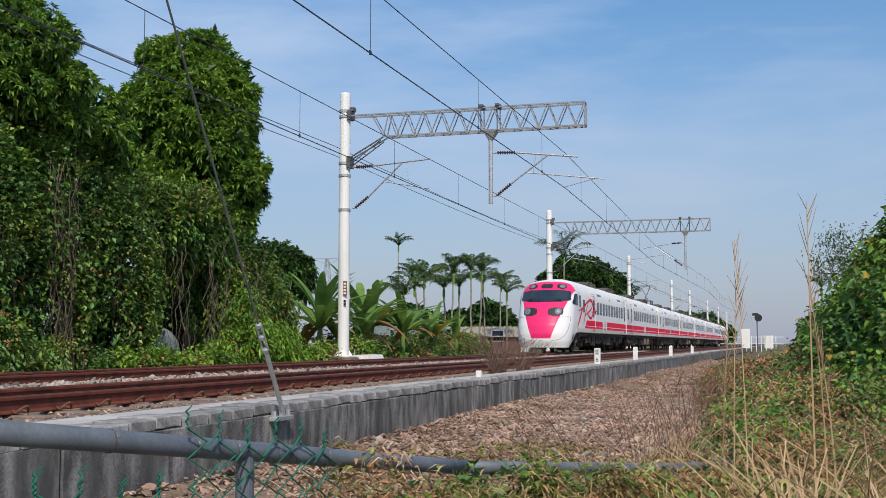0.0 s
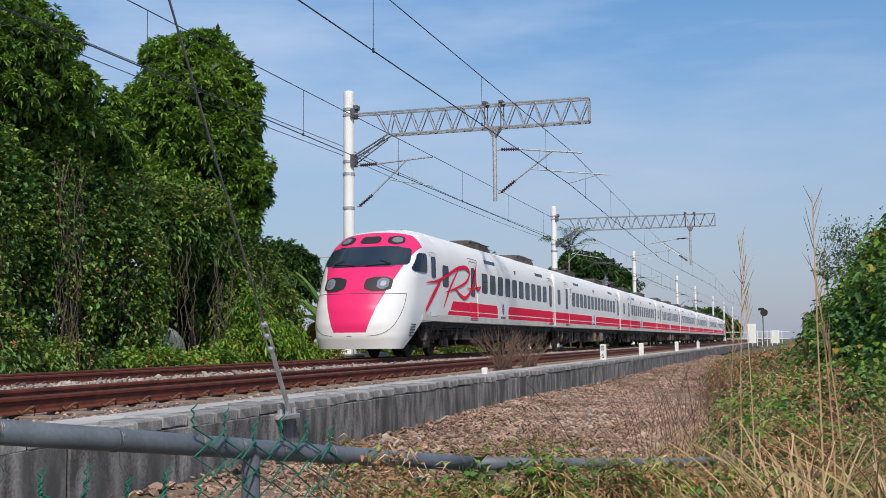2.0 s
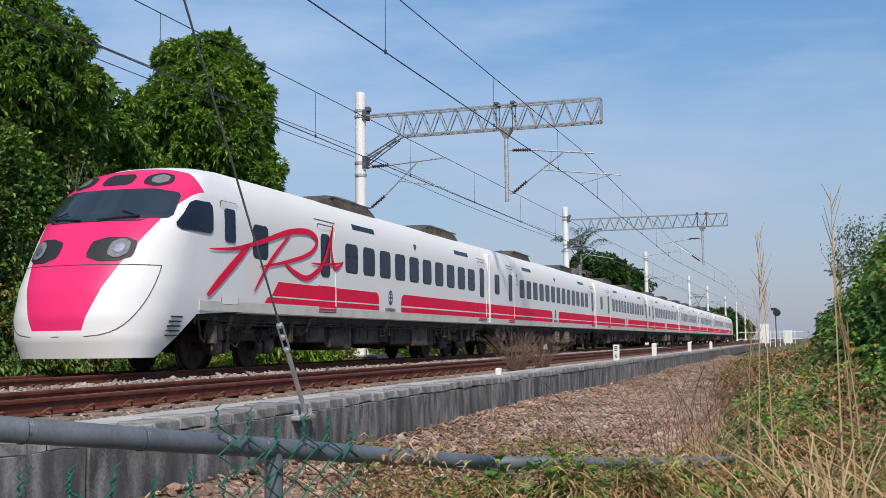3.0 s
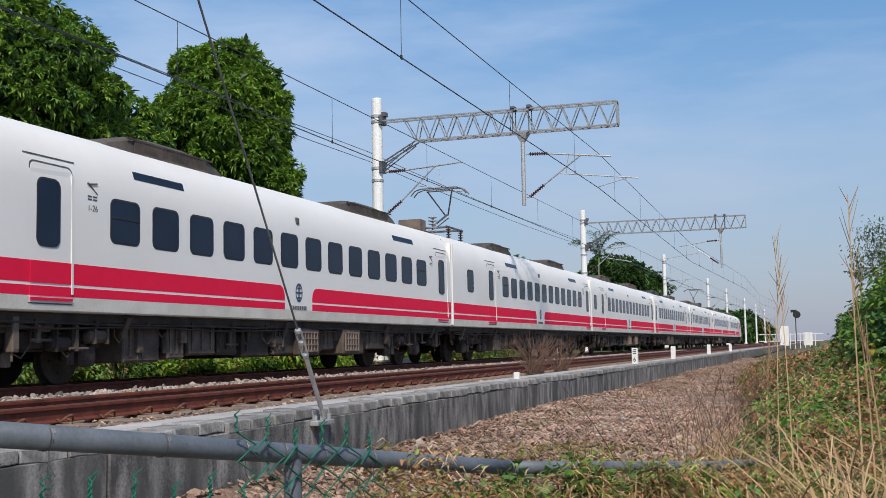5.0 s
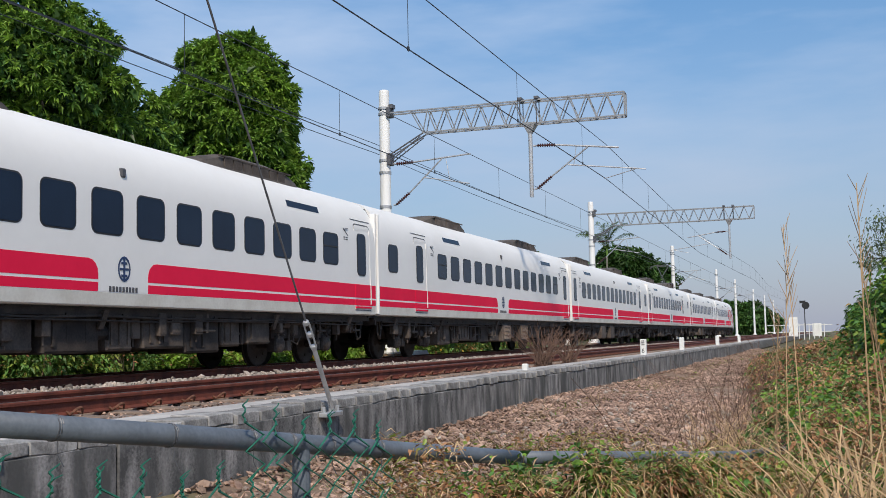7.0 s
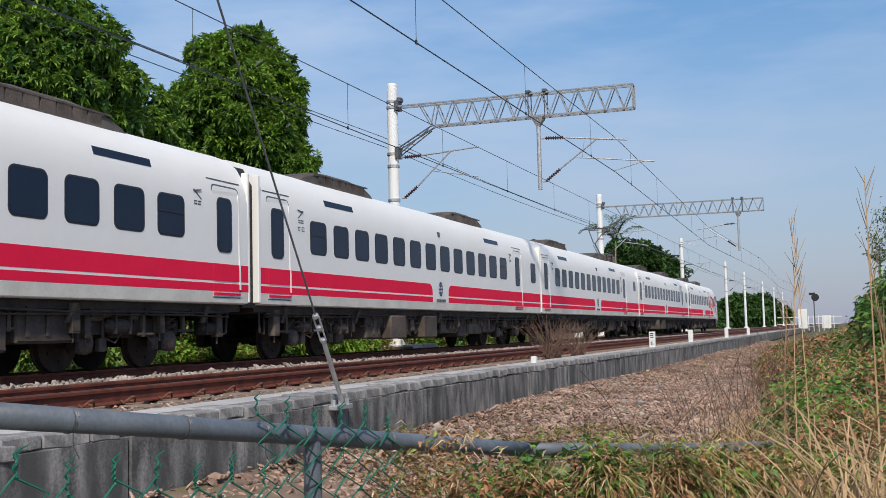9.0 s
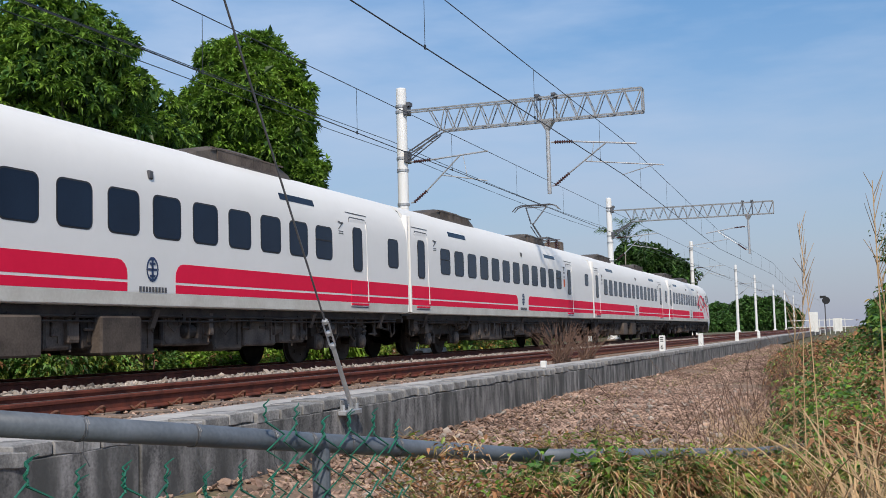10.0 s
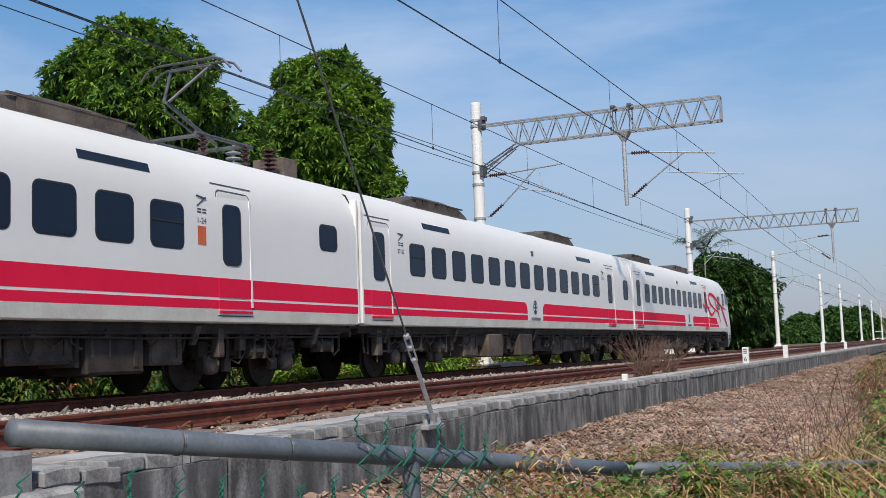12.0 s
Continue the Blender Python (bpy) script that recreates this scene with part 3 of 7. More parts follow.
def mast(y, arm, drop, toward, lattice=True):
    """A white round mast beyond the far track with a lattice arm over both tracks. arm, drop: ends in x; toward: side on which the drop's bracket points."""
    mx, base, top = -14.4, 0.78, 9.95
    t = thing("catenary_mast", "white tubular steel catenary mast with a lattice arm over both tracks", "catenary mast", pose(mx, y, base), group="catenary masts")
    bm = bmesh.new()
    lathe(bm, (0, 0, 0), (0, 0, top - base), [(0, 0.2), (0.98, 0.185), (0.995, 0.18), (1, 0.165)], 20)
    part("pole", bm, M_WHITE, t, smooth=False)
    bm = bmesh.new()
    box(bm, -0.42, 0.42, -0.42, 0.42, -0.4, -0.06, 0.02)
    part("foundation", bm, M_SLEEPER, t, "concrete foundation block")
    bm = bmesh.new()
    box(bm, -0.36, 0.36, -0.36, 0.36, -0.06, 0.0, 0.008)
    for k in range(8):
        a = k * math.pi / 4
        c, s = math.cos(a), math.sin(a)
        vs = [bm.verts.new(p) for p in ((0.19 * c, 0.19 * s, 0), (0.34 * c, 0.34 * s, 0), (0.2 * c, 0.2 * s, 0.22))]
        bm.faces.new(vs)
    part("base_plate", bm, M_WHITE, t)
    for sx_, sy_ in ((-1, -1), (1, -1), (1, 1), (-1, 1)):
        bm = bmesh.new()
        tube(bm, (0.3 * sx_, 0.3 * sy_, 0), (0.3 * sx_, 0.3 * sy_, 0.2), 0.018)
        part("anchor_bolt", bm, M_GALV, t)
    for z in (5.82 + 1.2, 6.25 + 1.2, 4.62 + 1.2, 8.1 + 1.2, 7.9 + 1.2):
        bm = bmesh.new()
        lathe(bm, (0, 0, z - base - 0.05), (0, 0, z - base + 0.05), [(0, 0.2), (0.05, 0.215), (0.95, 0.215), (1, 0.2)], 16)
        part("collar", bm, M_GALV, t)
    dx = drop - mx
    if lattice:
        lattice_arm(t, mx, base, arm, drop)
    # hinged brackets that hold the wires: one from the mast, one from the drop
    for hx, zt, zl, s, lift in ((0.3, 7.31, 5.88, 1, 0.15), (dx + 0.1 * toward, 7.55, 6.1, toward, -0.28)):
        zt, zl = zt - base, zl - base
        if hx > 1 and not lattice:
            continue
        br = new("cantilever")
        br.parent = t
        bm = bmesh.new()
        insulator(bm, (hx + 0.12 * s, 0, zt), (hx + 0.75 * s, 0, zt + lift * 0.1))
        part("insulator", bm, M_INSUL, br, "ribbed brown insulator")
        bm = bmesh.new()
        insulator(bm, (hx + 0.1 * s, 0, zl), (hx + 0.6 * s, 0, zl + 0.38))
        part("insulator", bm, M_INSUL, br, "ribbed brown insulator")
        end = hx + 2.85 * s if s == 1 else hx + 2.5 * s
        kx, kz, rz = hx + 1.85 * s, zt + lift * 0.6, zl + 0.52
        q = lambda u, z: (hx + u * s, 0, z)
        on_strut = zl + 0.38 + (kz - zl - 0.38) * 0.44
        tubes = [("pivot", q(0, zt), q(0.12, zt), 0.03), ("top_tube", q(0.75, zt + lift * 0.1), (end, 0, zt + lift), 0.03),
                 ("pivot", q(0, zl), q(0.1, zl), 0.03), ("strut_tube", q(0.6, zl + 0.38), (kx, 0, kz), 0.028)]
        if hx > 1:
            tubes += [("registration_arm", q(1.15, on_strut - 0.05), q(3.7, rz - 0.12), 0.022), ("hanger", q(1.35, on_strut - 0.06), q(1.45, zt + lift * 0.4), 0.012),
                      ("steady_arm", q(2.35, rz - 0.34), q(3.35, rz - 0.1), 0.014)]
        else:
            tubes += [("registration_arm", q(1.15, on_strut), q(2.8, on_strut - 0.32), 0.02), ("hanger", q(2.1, on_strut - 0.18), q(1.95, zt + lift * 0.55), 0.012)]
        for nm, a, b, r in tubes:
            bm = bmesh.new()
            tube(bm, a, b, r)
            part(nm, bm, M_GALV, br)
    return t


MAST_Y = [34.4, 69.2, 108, 152, 183, 228, 268, 310]
for k, my in enumerate(MAST_Y):
    odd = k % 2
    mast(my, -4.1 if odd else -5.92, -5.65 if odd else -9.13, -1 if odd else 1, k < 2)

# sign plates on the first mast
sg = thing("mast_sign", "small brown and white number plates strapped to the mast", "sign", pose(-14.4, 34.4, 0.78))
bm = bmesh.new()
box(bm, 0.06, 0.20, -0.222, -0.20, 2.05, 2.55)
part("plate", bm, mat("brown_sign_paint", (0.24, 0.1, 0.06), (0.2, 0.08, 0.05), bump=0), sg)
bm = bmesh.new()
for k in range(4):
    box(bm, 0.085, 0.175, -0.23, -0.221, 2.1 + 0.11 * k, 2.16 + 0.11 * k)
part("writing_bar", bm, M_POSTW, sg)
for k in range(2):
    bm = bmesh.new()
    box(bm, 0.09, 0.17, -0.228, -0.205, 1.72 + 0.11 * k, 1.79 + 0.11 * k)
    part("number_bar", bm, M_BLACK, sg)


def wire(name, pts, r, label):
    bm = bmesh.new()
    path_tube(bm, pts, r, 5)
    return tagged(part(name, bm, M_WIRE), label, "wire", group="overhead wires")


SUP_Y = [-40, 0] + MAST_Y


def catenary(xs, zc, zm):
    """Contact wire, messenger wire above it and droppers between; xs: its place at each support."""
    con = [(xs[k % len(xs)], y, zc) for k, y in enumerate(SUP_Y)]
    wire("contact_wire", con, 0.013, "dark contact wire over the track")
    m = wire("messenger_wire", [(x, y, zm) for x, y, z in con], 0.011, "dark messenger wire with droppers")
    for k in range(1, 7):
        (x0, y0, _), (x1, y1, _) = con[k], con[k + 1]
        for j in range(5):
            t = (j + 0.5) / 5
            x, y = x0 + (x1 - x0) * t, y0 + (y1 - y0) * t
            bm = bmesh.new()
            tube(bm, (x, y, zc), (x, y, zm), 0.006, seg=4)
            box(bm, x - 0.012, x + 0.012, y - 0.03, y + 0.03, zc - 0.03, zc + 0.05)
            part("dropper", bm, M_WIRE, m)


catenary([-11.3], 6.33, 7.46)
catenary([-6.85, -6.85, -6.62, -7.5, -6.7, -7.5, -6.7, -7.5, -6.7, -7.5], 6.26, 7.42)
# feeders carried on the masts' outer side
for x, z in ((-14.8, 8.1), (-14.75, 7.75)):
    pts = []
    for k in range(len(SUP_Y) - 1):
        y0, y1 = SUP_Y[k], SUP_Y[k + 1]
        pts += [(x, y0 + (y1 - y0) * j / 8, z - 0.15 * 4 * (j / 8) * (1 - j / 8)) for j in range(8)]
    pts.append((x, SUP_Y[-1], z))
    wire("feeder_wire", pts, 0.011, "dark feeder wire along the masts")


# ---- train: eight cars, the last four turned round ----
CAR = 20.05
PROFILE = [(1.36, 1.05), (1.44, 1.07), (1.45, 1.3), (1.45, 1.9), (1.45, 2.5), (1.445, 2.85), (1.41, 3.1), (1.34, 3.32), (1.22, 3.52), (1.04, 3.68), (0.78, 3.79), (0.42, 3.86), (0.0, 3.88)]


def half_width(z):
    zs, ws = [p[1] for p in PROFILE], [p[0] for p in PROFILE]
    return float(np.interp(z, zs, ws))


def shell(y0, y1):
    bm = bmesh.new()
    pts = [(-x, z) for x, z in PROFILE] + [(x, z) for x, z in PROFILE[-2::-1]]
    extrude_profile(bm, pts, y0, y1, cap=False)
    for f in bm.faces:
        f.smooth = True
    for y in (y0, y1):
        cap = bm.faces.new([bm.verts.new((x, y, z)) for x, z in (pts if y == y0 else pts[::-1])])
        cap.smooth = False
    return bm


def side_panel(y0, y1, z0, z1, side, lift, depth=0.012, r=0.0, seg=4, rounded=(1, 1, 1, 1)):
    """A thin raised panel on the car's side with rounded corners (lower front, lower back, upper back, upper front), following the side."""
    bm = bmesh.new()
    pts = []
    for k, (cy, cz, a0) in enumerate(((y0, z0, 180), (y1, z0, 270), (y1, z1, 0), (y0, z1, 90))):
        q = r if rounded[k] else 0.0
        if q:
            oy, oz = cy + (q if k in (0, 3) else -q), cz + (q if k in (0, 1) else -q)
            pts += [(oy + q * math.cos(radians(a0 + 90 * i / seg)), oz + q * math.sin(radians(a0 + 90 * i / seg))) for i in range(seg + 1)]
        else:
            pts.append((cy, cz))
    out = [bm.verts.new((side * (half_width(z) + lift), y, z)) for y, z in pts]
    inn = [bm.verts.new((side * (half_width(z) + lift - depth - 0.01), y, z)) for y, z in pts]
    n = len(pts)
    bm.faces.new(out if side > 0 else out[::-1])
    for i in range(n):
        j = (i + 1) % n
        f = (out[i], inn[i], inn[j], out[j])
        bm.faces.new(f if side > 0 else f[::-1])
    return bm


def window(car, y0, y1, z0, z1, side, hopper=False):
    w = part("window", side_panel(y0 - 0.025, y1 + 0.025, z0 - 0.025, z1 + 0.025, side, 0.004, r=0.12), M_TRUB, car, "dark rounded carriage window")
    part("pane", side_panel(y0, y1, z0, z1, side, 0.008, r=0.1), M_TGLASS, w)
    if hopper:
        part("transom", side_panel(y0, y1, z0 + 0.36, z0 + 0.385, side, 0.014), M_TRUB, w)


def door(car, y0, y1, side):
    d = part("door", side_panel(y0 - 0.02, y1 + 0.02, 1.15, 3.12, side, 0.004, r=0.1, rounded=(0, 0, 1, 1)), M_GREYTXT, car, "white plug door with a narrow window")
    part("leaf", side_panel(y0, y1, 1.17, 3.09, side, 0.008, r=0.09, rounded=(0, 0, 1, 1)), M_TWHITE, d)
    part("red_band", side_panel(y0, y1, 1.44, 1.74, side, 0.011), M_TRED, d)
    part("red_band", side_panel(y0, y1, 1.265, 1.40, side, 0.011), M_TRED, d)
    p0 = y0 + 0.14 if side > 0 else y1 - 0.57
    part("pane_seal", side_panel(p0 - 0.025, p0 + 0.455, 1.94, 2.9, side, 0.011, r=0.12), M_TRUB, d)
    part("pane", side_panel(p0, p0 + 0.43, 1.965, 2.875, side, 0.014, r=0.1), M_TGLASS, d)
    e = y1 if side > 0 else y0
    part("handrail", side_panel(e - 0.02, e + 0.02, 1.3, 3.0, side, 0.022), M_TWHITE, d)
    part("rain_gutter", side_panel(y0 - 0.1, y1 + 0.1, 3.2, 3.215, side, 0.012), M_GREYTXT, d)
    part("step", side_panel(y0, y1, 1.2, 1.24, side, 0.03), M_TRED, d)


def stripe(car, y0, y1, side, r0, r1):
    part("stripe", side_panel(y0, y1, 1.44, 1.74, side, 0.003, r=0.22, rounded=(0, 0, r1, r0)), M_TRED, car, "crimson stripe along the side")
    part("stripe", side_panel(y0 + (0.0 if r0 else 0), y1, 1.265, 1.40, side, 0.003), M_TRED, car, "crimson stripe along the side")


def emblem(car, y, side):
    bm = bmesh.new()
    x = side * 1.456
    for k in range(16):
        a0, a1 = 2 * math.pi * k / 16, 2 * math.pi * (k + 1) / 16
        p = [(0.155, a0), (0.155, a1), (0.122, a1), (0.122, a0)]
        vs = [bm.verts.new((x, y + r * math.cos(a), 1.62 + r * 1.25 * math.sin(a))) for r, a in p]
        bm.faces.new(vs)
    for z0, hw in ((1.60, 0.11), (1.69, 0.07), (1.5, 0.07)):
        box(bm, x - 0.004, x + 0.002, y - hw, y + hw, z0, z0 + 0.035)
    box(bm, x - 0.004, x + 0.002, y - 0.022, y + 0.022, 1.45, 1.8)
    part("emblem", bm, M_EMBLEM, car, "dark blue round railway emblem")
    bm = bmesh.new()
    for k in range(9):
        box(bm, x - 0.004, x + 0.002, y - 0.36 + 0.08 * k, y - 0.31 + 0.08 * k, 1.27, 1.35)
    part("number_bar", bm, M_GREYTXT, car)


def wheelset(bogie, y):
    bm = bmesh.new()
    for s in (-1, 1):
        lathe(bm, (s * 0.47, 0, 0), (s * 0.60, 0, 0), [(0, 0.46), (0.2, 0.46), (0.25, 0.43), (0.9, 0.425), (1, 0.4)], 24)
        for k in range(6):
            a = k * math.pi / 3
            tube(bm, (s * 0.605, 0.25 * math.cos(a), 0.25 * math.sin(a)), (s * 0.62, 0.25 * math.cos(a), 0.25 * math.sin(a)), 0.03, seg=6)
    tube(bm, (-0.9, 0, 0), (0.9, 0, 0), 0.08, seg=10)
    w = part("wheelset", bm, M_UNDER, bogie, "steel wheels on an axle")
    w.location = (0, y, 0.43)
    WHEELS.append(w)


WHEELS = []


def bogie(car, y):
    b = new("bogie")
    b.parent, b.location = car, (0, y, 0)
    for s in (-1, 1):
        bm = bmesh.new()
        extrude_profile(bm, [(s * 0.92, 0.55), (s * 1.06, 0.55), (s * 1.06, 0.78), (s * 0.92, 0.78)], -1.35, 1.35)
        for q in (-1.05, 1.05):
            box(bm, s * 0.99 - 0.11, s * 0.99 + 0.11, q - 0.19, q + 0.19, 0.28, 0.62, 0.03)
            tube(bm, (s * 0.99, q, 0.62), (s * 0.99, q, 0.95), 0.1, seg=10)
        part("side_frame", bm, M_UNDER, b)
        bm = bmesh.new()
        tube(bm, (s * 1.13, -0.75, 0.86), (s * 1.13, 0.35, 0.9), 0.06, seg=8)
        box(bm, s * 1.1 - 0.06, s * 1.1 + 0.06, -1.0, -0.72, 0.76, 0.98, 0.02)
        lathe(bm, (s * 0.95, 0, 0.78), (s * 0.95, 0, 1.05), [(0, 0.25), (0.3, 0.28), (0.7, 0.28), (1, 0.25)], 14)
        part("damper", bm, M_UNDERBOX, b, "yaw damper and air spring")
        for q in (-1.05, 1.05):
            bm = bmesh.new()
            path_tube(bm, [(s * 1.1 + 0.085 * math.cos(a * 0.7), q + 0.085 * math.sin(a * 0.7), 0.6 + 0.011 * a) for a in range(28)], 0.017, 5)
            part("coil_spring", bm, M_UNDERBOX, b, "dusty coil spring")
            bm = bmesh.new()
            lathe(bm, (s * 1.0, q, 0.43), (s * 1.16, q, 0.43), [(0, 0.17), (0.6, 0.17), (0.85, 0.13), (1, 0.06)], 12)
            part("axle_box", bm, M_UNDERBOX, b, "round axle box cover")
            bm = bmesh.new()
            tube(bm, (s * 1.08, q * 0.62, 0.95), (s * 1.08, q * 0.62, 0.3), 0.03, seg=6)
            box(bm, s * 1.05 - 0.05, s * 1.05 + 0.05, q * 0.62 - 0.09, q * 0.62 + 0.09, 0.3, 0.5, 0.015)
            path_tube(bm, [(s * 1.13, q * 0.62, 0.5), (s * 1.17, q * 0.45, 0.42), (s * 1.15, q * 0.25, 0.6), (s * 1.12, q * 0.2, 0.9)], 0.014, 5)
            part("brake_gear", bm, M_UNDERBOX, b)
    bm = bmesh.new()
    box(bm, -0.95, 0.95, -0.3, 0.3, 0.5, 0.8, 0.03)
    part("bolster", bm, M_UNDER, b)
    for q in (-1.05, 1.05):
        wheelset(b, q)


def underfloor(car, y0, y1, seed):
    rr = random.Random(seed)
    bm = bmesh.new()
    box(bm, -1.28, 1.28, y0, y1, 0.92, 1.04)
    for k in range(int((y1 - y0) / 1.3)):
        box(bm, -1.3, 1.3, y0 + 1.3 * k, y0 + 1.3 * k + 0.08, 0.84, 0.95)
    part("underframe", bm, M_UNDER, car, "dark dirty underframe")
    for s in (-1, 1):
        y = y0 + 4.8
        while y < y1 - 5.2:
            w = rr.uniform(0.45, 1.5)
            z0 = rr.uniform(0.3, 0.5)
            bm = bmesh.new()
            d = rr.uniform(0.0, 0.12)
            box(bm, s * (0.86 - d) - 0.38, s * (0.86 - d) + 0.38, y, y + w, z0, 0.93, 0.025)
            xo = s * (1.245 - d)
            for q in range(rr.randint(1, 3)):
                yq = y + w * (q + 0.5) / 3
                box(bm, xo - 0.02, xo + 0.02, yq - 0.03, yq + 0.03, z0 + 0.1, 0.86)
            box(bm, xo - 0.012, xo + 0.012, y + 0.03, y + w - 0.03, z0 + 0.04, z0 + 0.06)
            part("equipment_box", bm, M_UNDERBOX if rr.random() < 0.7 else M_UNDER, car, "dusty underfloor equipment box")
            if rr.random() < 0.5:
                bm = bmesh.new()
                yy = y + w + 0.1
                tube(bm, (s * 1.15, yy, 0.95), (s * 1.15, yy, 0.45), 0.04, seg=8)
                tube(bm, (s * 1.15, yy, 0.5), (s * 0.8, yy + 0.3, 0.5), 0.05, seg=8)
                part("pipework", bm, M_UNDER, car)
            y += w + rr.uniform(0.05, 0.25)
    for s in (-1, 1):
        for yy in (y0 + 1.2, y0 + 4.6, y1 - 4.6, y1 - 1.2, (y0 + y1) / 2):
            bm = bmesh.new()
            extrude_profile(bm, [(s * 1.3, 1.0), (s * 1.36, 1.0), (s * 1.25, 0.72), (s * 1.2, 0.72)], yy, yy + 0.12)
            part("hanger", bm, M_UNDERBOX, car)
        bm = bmesh.new()
        path_tube(bm, [(s * 1.2, y0 + 0.3, 0.95), (s * 1.22, y0 + 0.35, 0.6), (s * 1.2, y0 + 0.5, 0.5), (s * 1.2, y0 + 0.62, 0.9)], 0.025, 6)
        part("hose", bm, M_UNDER, car)
        bm = bmesh.new()
        path_tube(bm, [(s * 1.15, y1 - 0.6, 0.9), (s * 1.2, y1 - 0.5, 0.5), (s * 1.2, y1 - 0.35, 0.55), (s * 1.2, y1 - 0.3, 0.95)], 0.025, 6)
        part("hose", bm, M_UNDER, car)


def under_detail(car, y0, y1, seed):
    """Hoses, brackets, valves and reservoirs that hang between the boxes and over the bogies."""
    rr = random.Random(seed)
    for s in (-1, 1):
        y = y0 + 0.5
        while y < y1 - 0.6:
            kind = rr.random()
            x = s * rr.uniform(1.12, 1.26)
            bm = bmesh.new()
            if kind < 0.3:
                w, d = rr.uniform(0.15, 0.5), rr.uniform(0.2, 0.42)
                path_tube(bm, [(x, y, 0.98), (x, y + 0.04, 0.98 - d * 0.7), (x, y + w / 2, 0.98 - d), (x, y + w - 0.04, 0.98 - d * 0.7), (x, y + w, 0.98)], 0.016, 5)
                part("hose", bm, M_UNDERBOX, car)
            elif kind < 0.55:
                w, z = rr.uniform(0.12, 0.26), rr.uniform(0.45, 0.68)
                box(bm, x - 0.07, x + 0.07, y, y + w, z, 0.98, 0.012)
                box(bm, x + s * 0.07 - 0.008, x + s * 0.07 + 0.008, y + 0.02, y + w - 0.02, z + 0.04, z + 0.1)
                tube(bm, (x, y + w / 2, z), (x, y + w / 2, z - 0.12), 0.018, seg=6)
                part("valve_box", bm, M_UNDERBOX, car, "small dusty valve box")
            elif kind < 0.75:
                z, w = rr.uniform(0.6, 0.8), rr.uniform(0.4, 0.7)
                lathe(bm, (x - s * 0.1, y, z), (x - s * 0.1, y + w, z), [(0, 0.02), (0.04, 0.09), (0.15, 0.115), (0.85, 0.115), (0.96, 0.09), (1, 0.02)], 10)
                for q in (0.2, 0.8):
                    box(bm, x - s * 0.1 - 0.125, x - s * 0.1 + 0.125, y + w * q - 0.02, y + w * q + 0.02, z - 0.12, 0.98)
                part("air_reservoir", bm, M_UNDER if rr.random() < 0.4 else M_UNDERBOX, car, "strapped air reservoir")
            else:
                z = rr.uniform(0.5, 0.7)
                extrude_profile(bm, [(x - 0.03, 0.99), (x + 0.03, 0.99), (x + 0.02, z), (x - 0.02, z)], y, y + 0.07)
                tube(bm, (x, y - 0.1, z + 0.04), (x, y + 0.3, z + 0.04), 0.022, seg=6)
                part("bracket", bm, M_UNDERBOX, car)
            y += rr.uniform(0.3, 0.75)
        bm = bmesh.new()
        for z, r in ((0.9, 0.022), (0.84, 0.016)):
            path_tube(bm, [(s * 1.29 + rr.uniform(-0.015, 0.015), y0 + 0.4 + (y1 - y0 - 0.8) * k / 14, z + rr.uniform(-0.02, 0.02)) for k in range(15)], r, 5)
        part("cable_run", bm, M_UNDER, car)


def roof_unit(car, y0, y1):
    """Streamlined roof equipment with sloped ends and slatted sides."""
    u = new("roof_unit")
    u.parent = car
    bm = bmesh.new()
    secs = []
    for y, zt, w in ((y0, 3.76, 0.8), (y0 + 0.35, 3.9, 0.86), (y0 + 0.8, 4.0, 0.9), (y0 + 1.5, 4.05, 0.9), (y1 - 1.5, 4.05, 0.9), (y1 - 0.8, 4.0, 0.9), (y1 - 0.35, 3.9, 0.86), (y1, 3.76, 0.8)):
        secs.append([bm.verts.new(p) for p in ((-w - 0.06, y, 3.62), (-w, y, zt - 0.07), (-w + 0.12, y, zt), (w - 0.12, y, zt), (w, y, zt - 0.07), (w + 0.06, y, 3.62))])
    for a, b in zip(secs, secs[1:]):
        for i in range(5):
            bm.faces.new((a[i], a[i + 1], b[i + 1], b[i]))
    bm.faces.new(secs[0])
    bm.faces.new(secs[-1][::-1])
    bmesh.ops.recalc_face_normals(bm, faces=bm.faces[:])
    part("casing", bm, M_ACUNIT, u, "brownish streamlined roof casing")
    for s in (-1, 1):
        bm = bmesh.new()
        n = 7
        for k in range(n):
            ya = y0 + 0.9 + (y1 - y0 - 1.8) * k / n
            box(bm, s * 0.925 - 0.012, s * 0.925 + 0.012, ya, ya + 0.3, 3.76, 3.94)
        box(bm, s * 0.93 - 0.015, s * 0.93 + 0.015, y0 + 0.7, y1 - 0.7, 3.94, 3.97)
        part("grille", bm, M_UNDERBOX, u, "dark slatted grille")


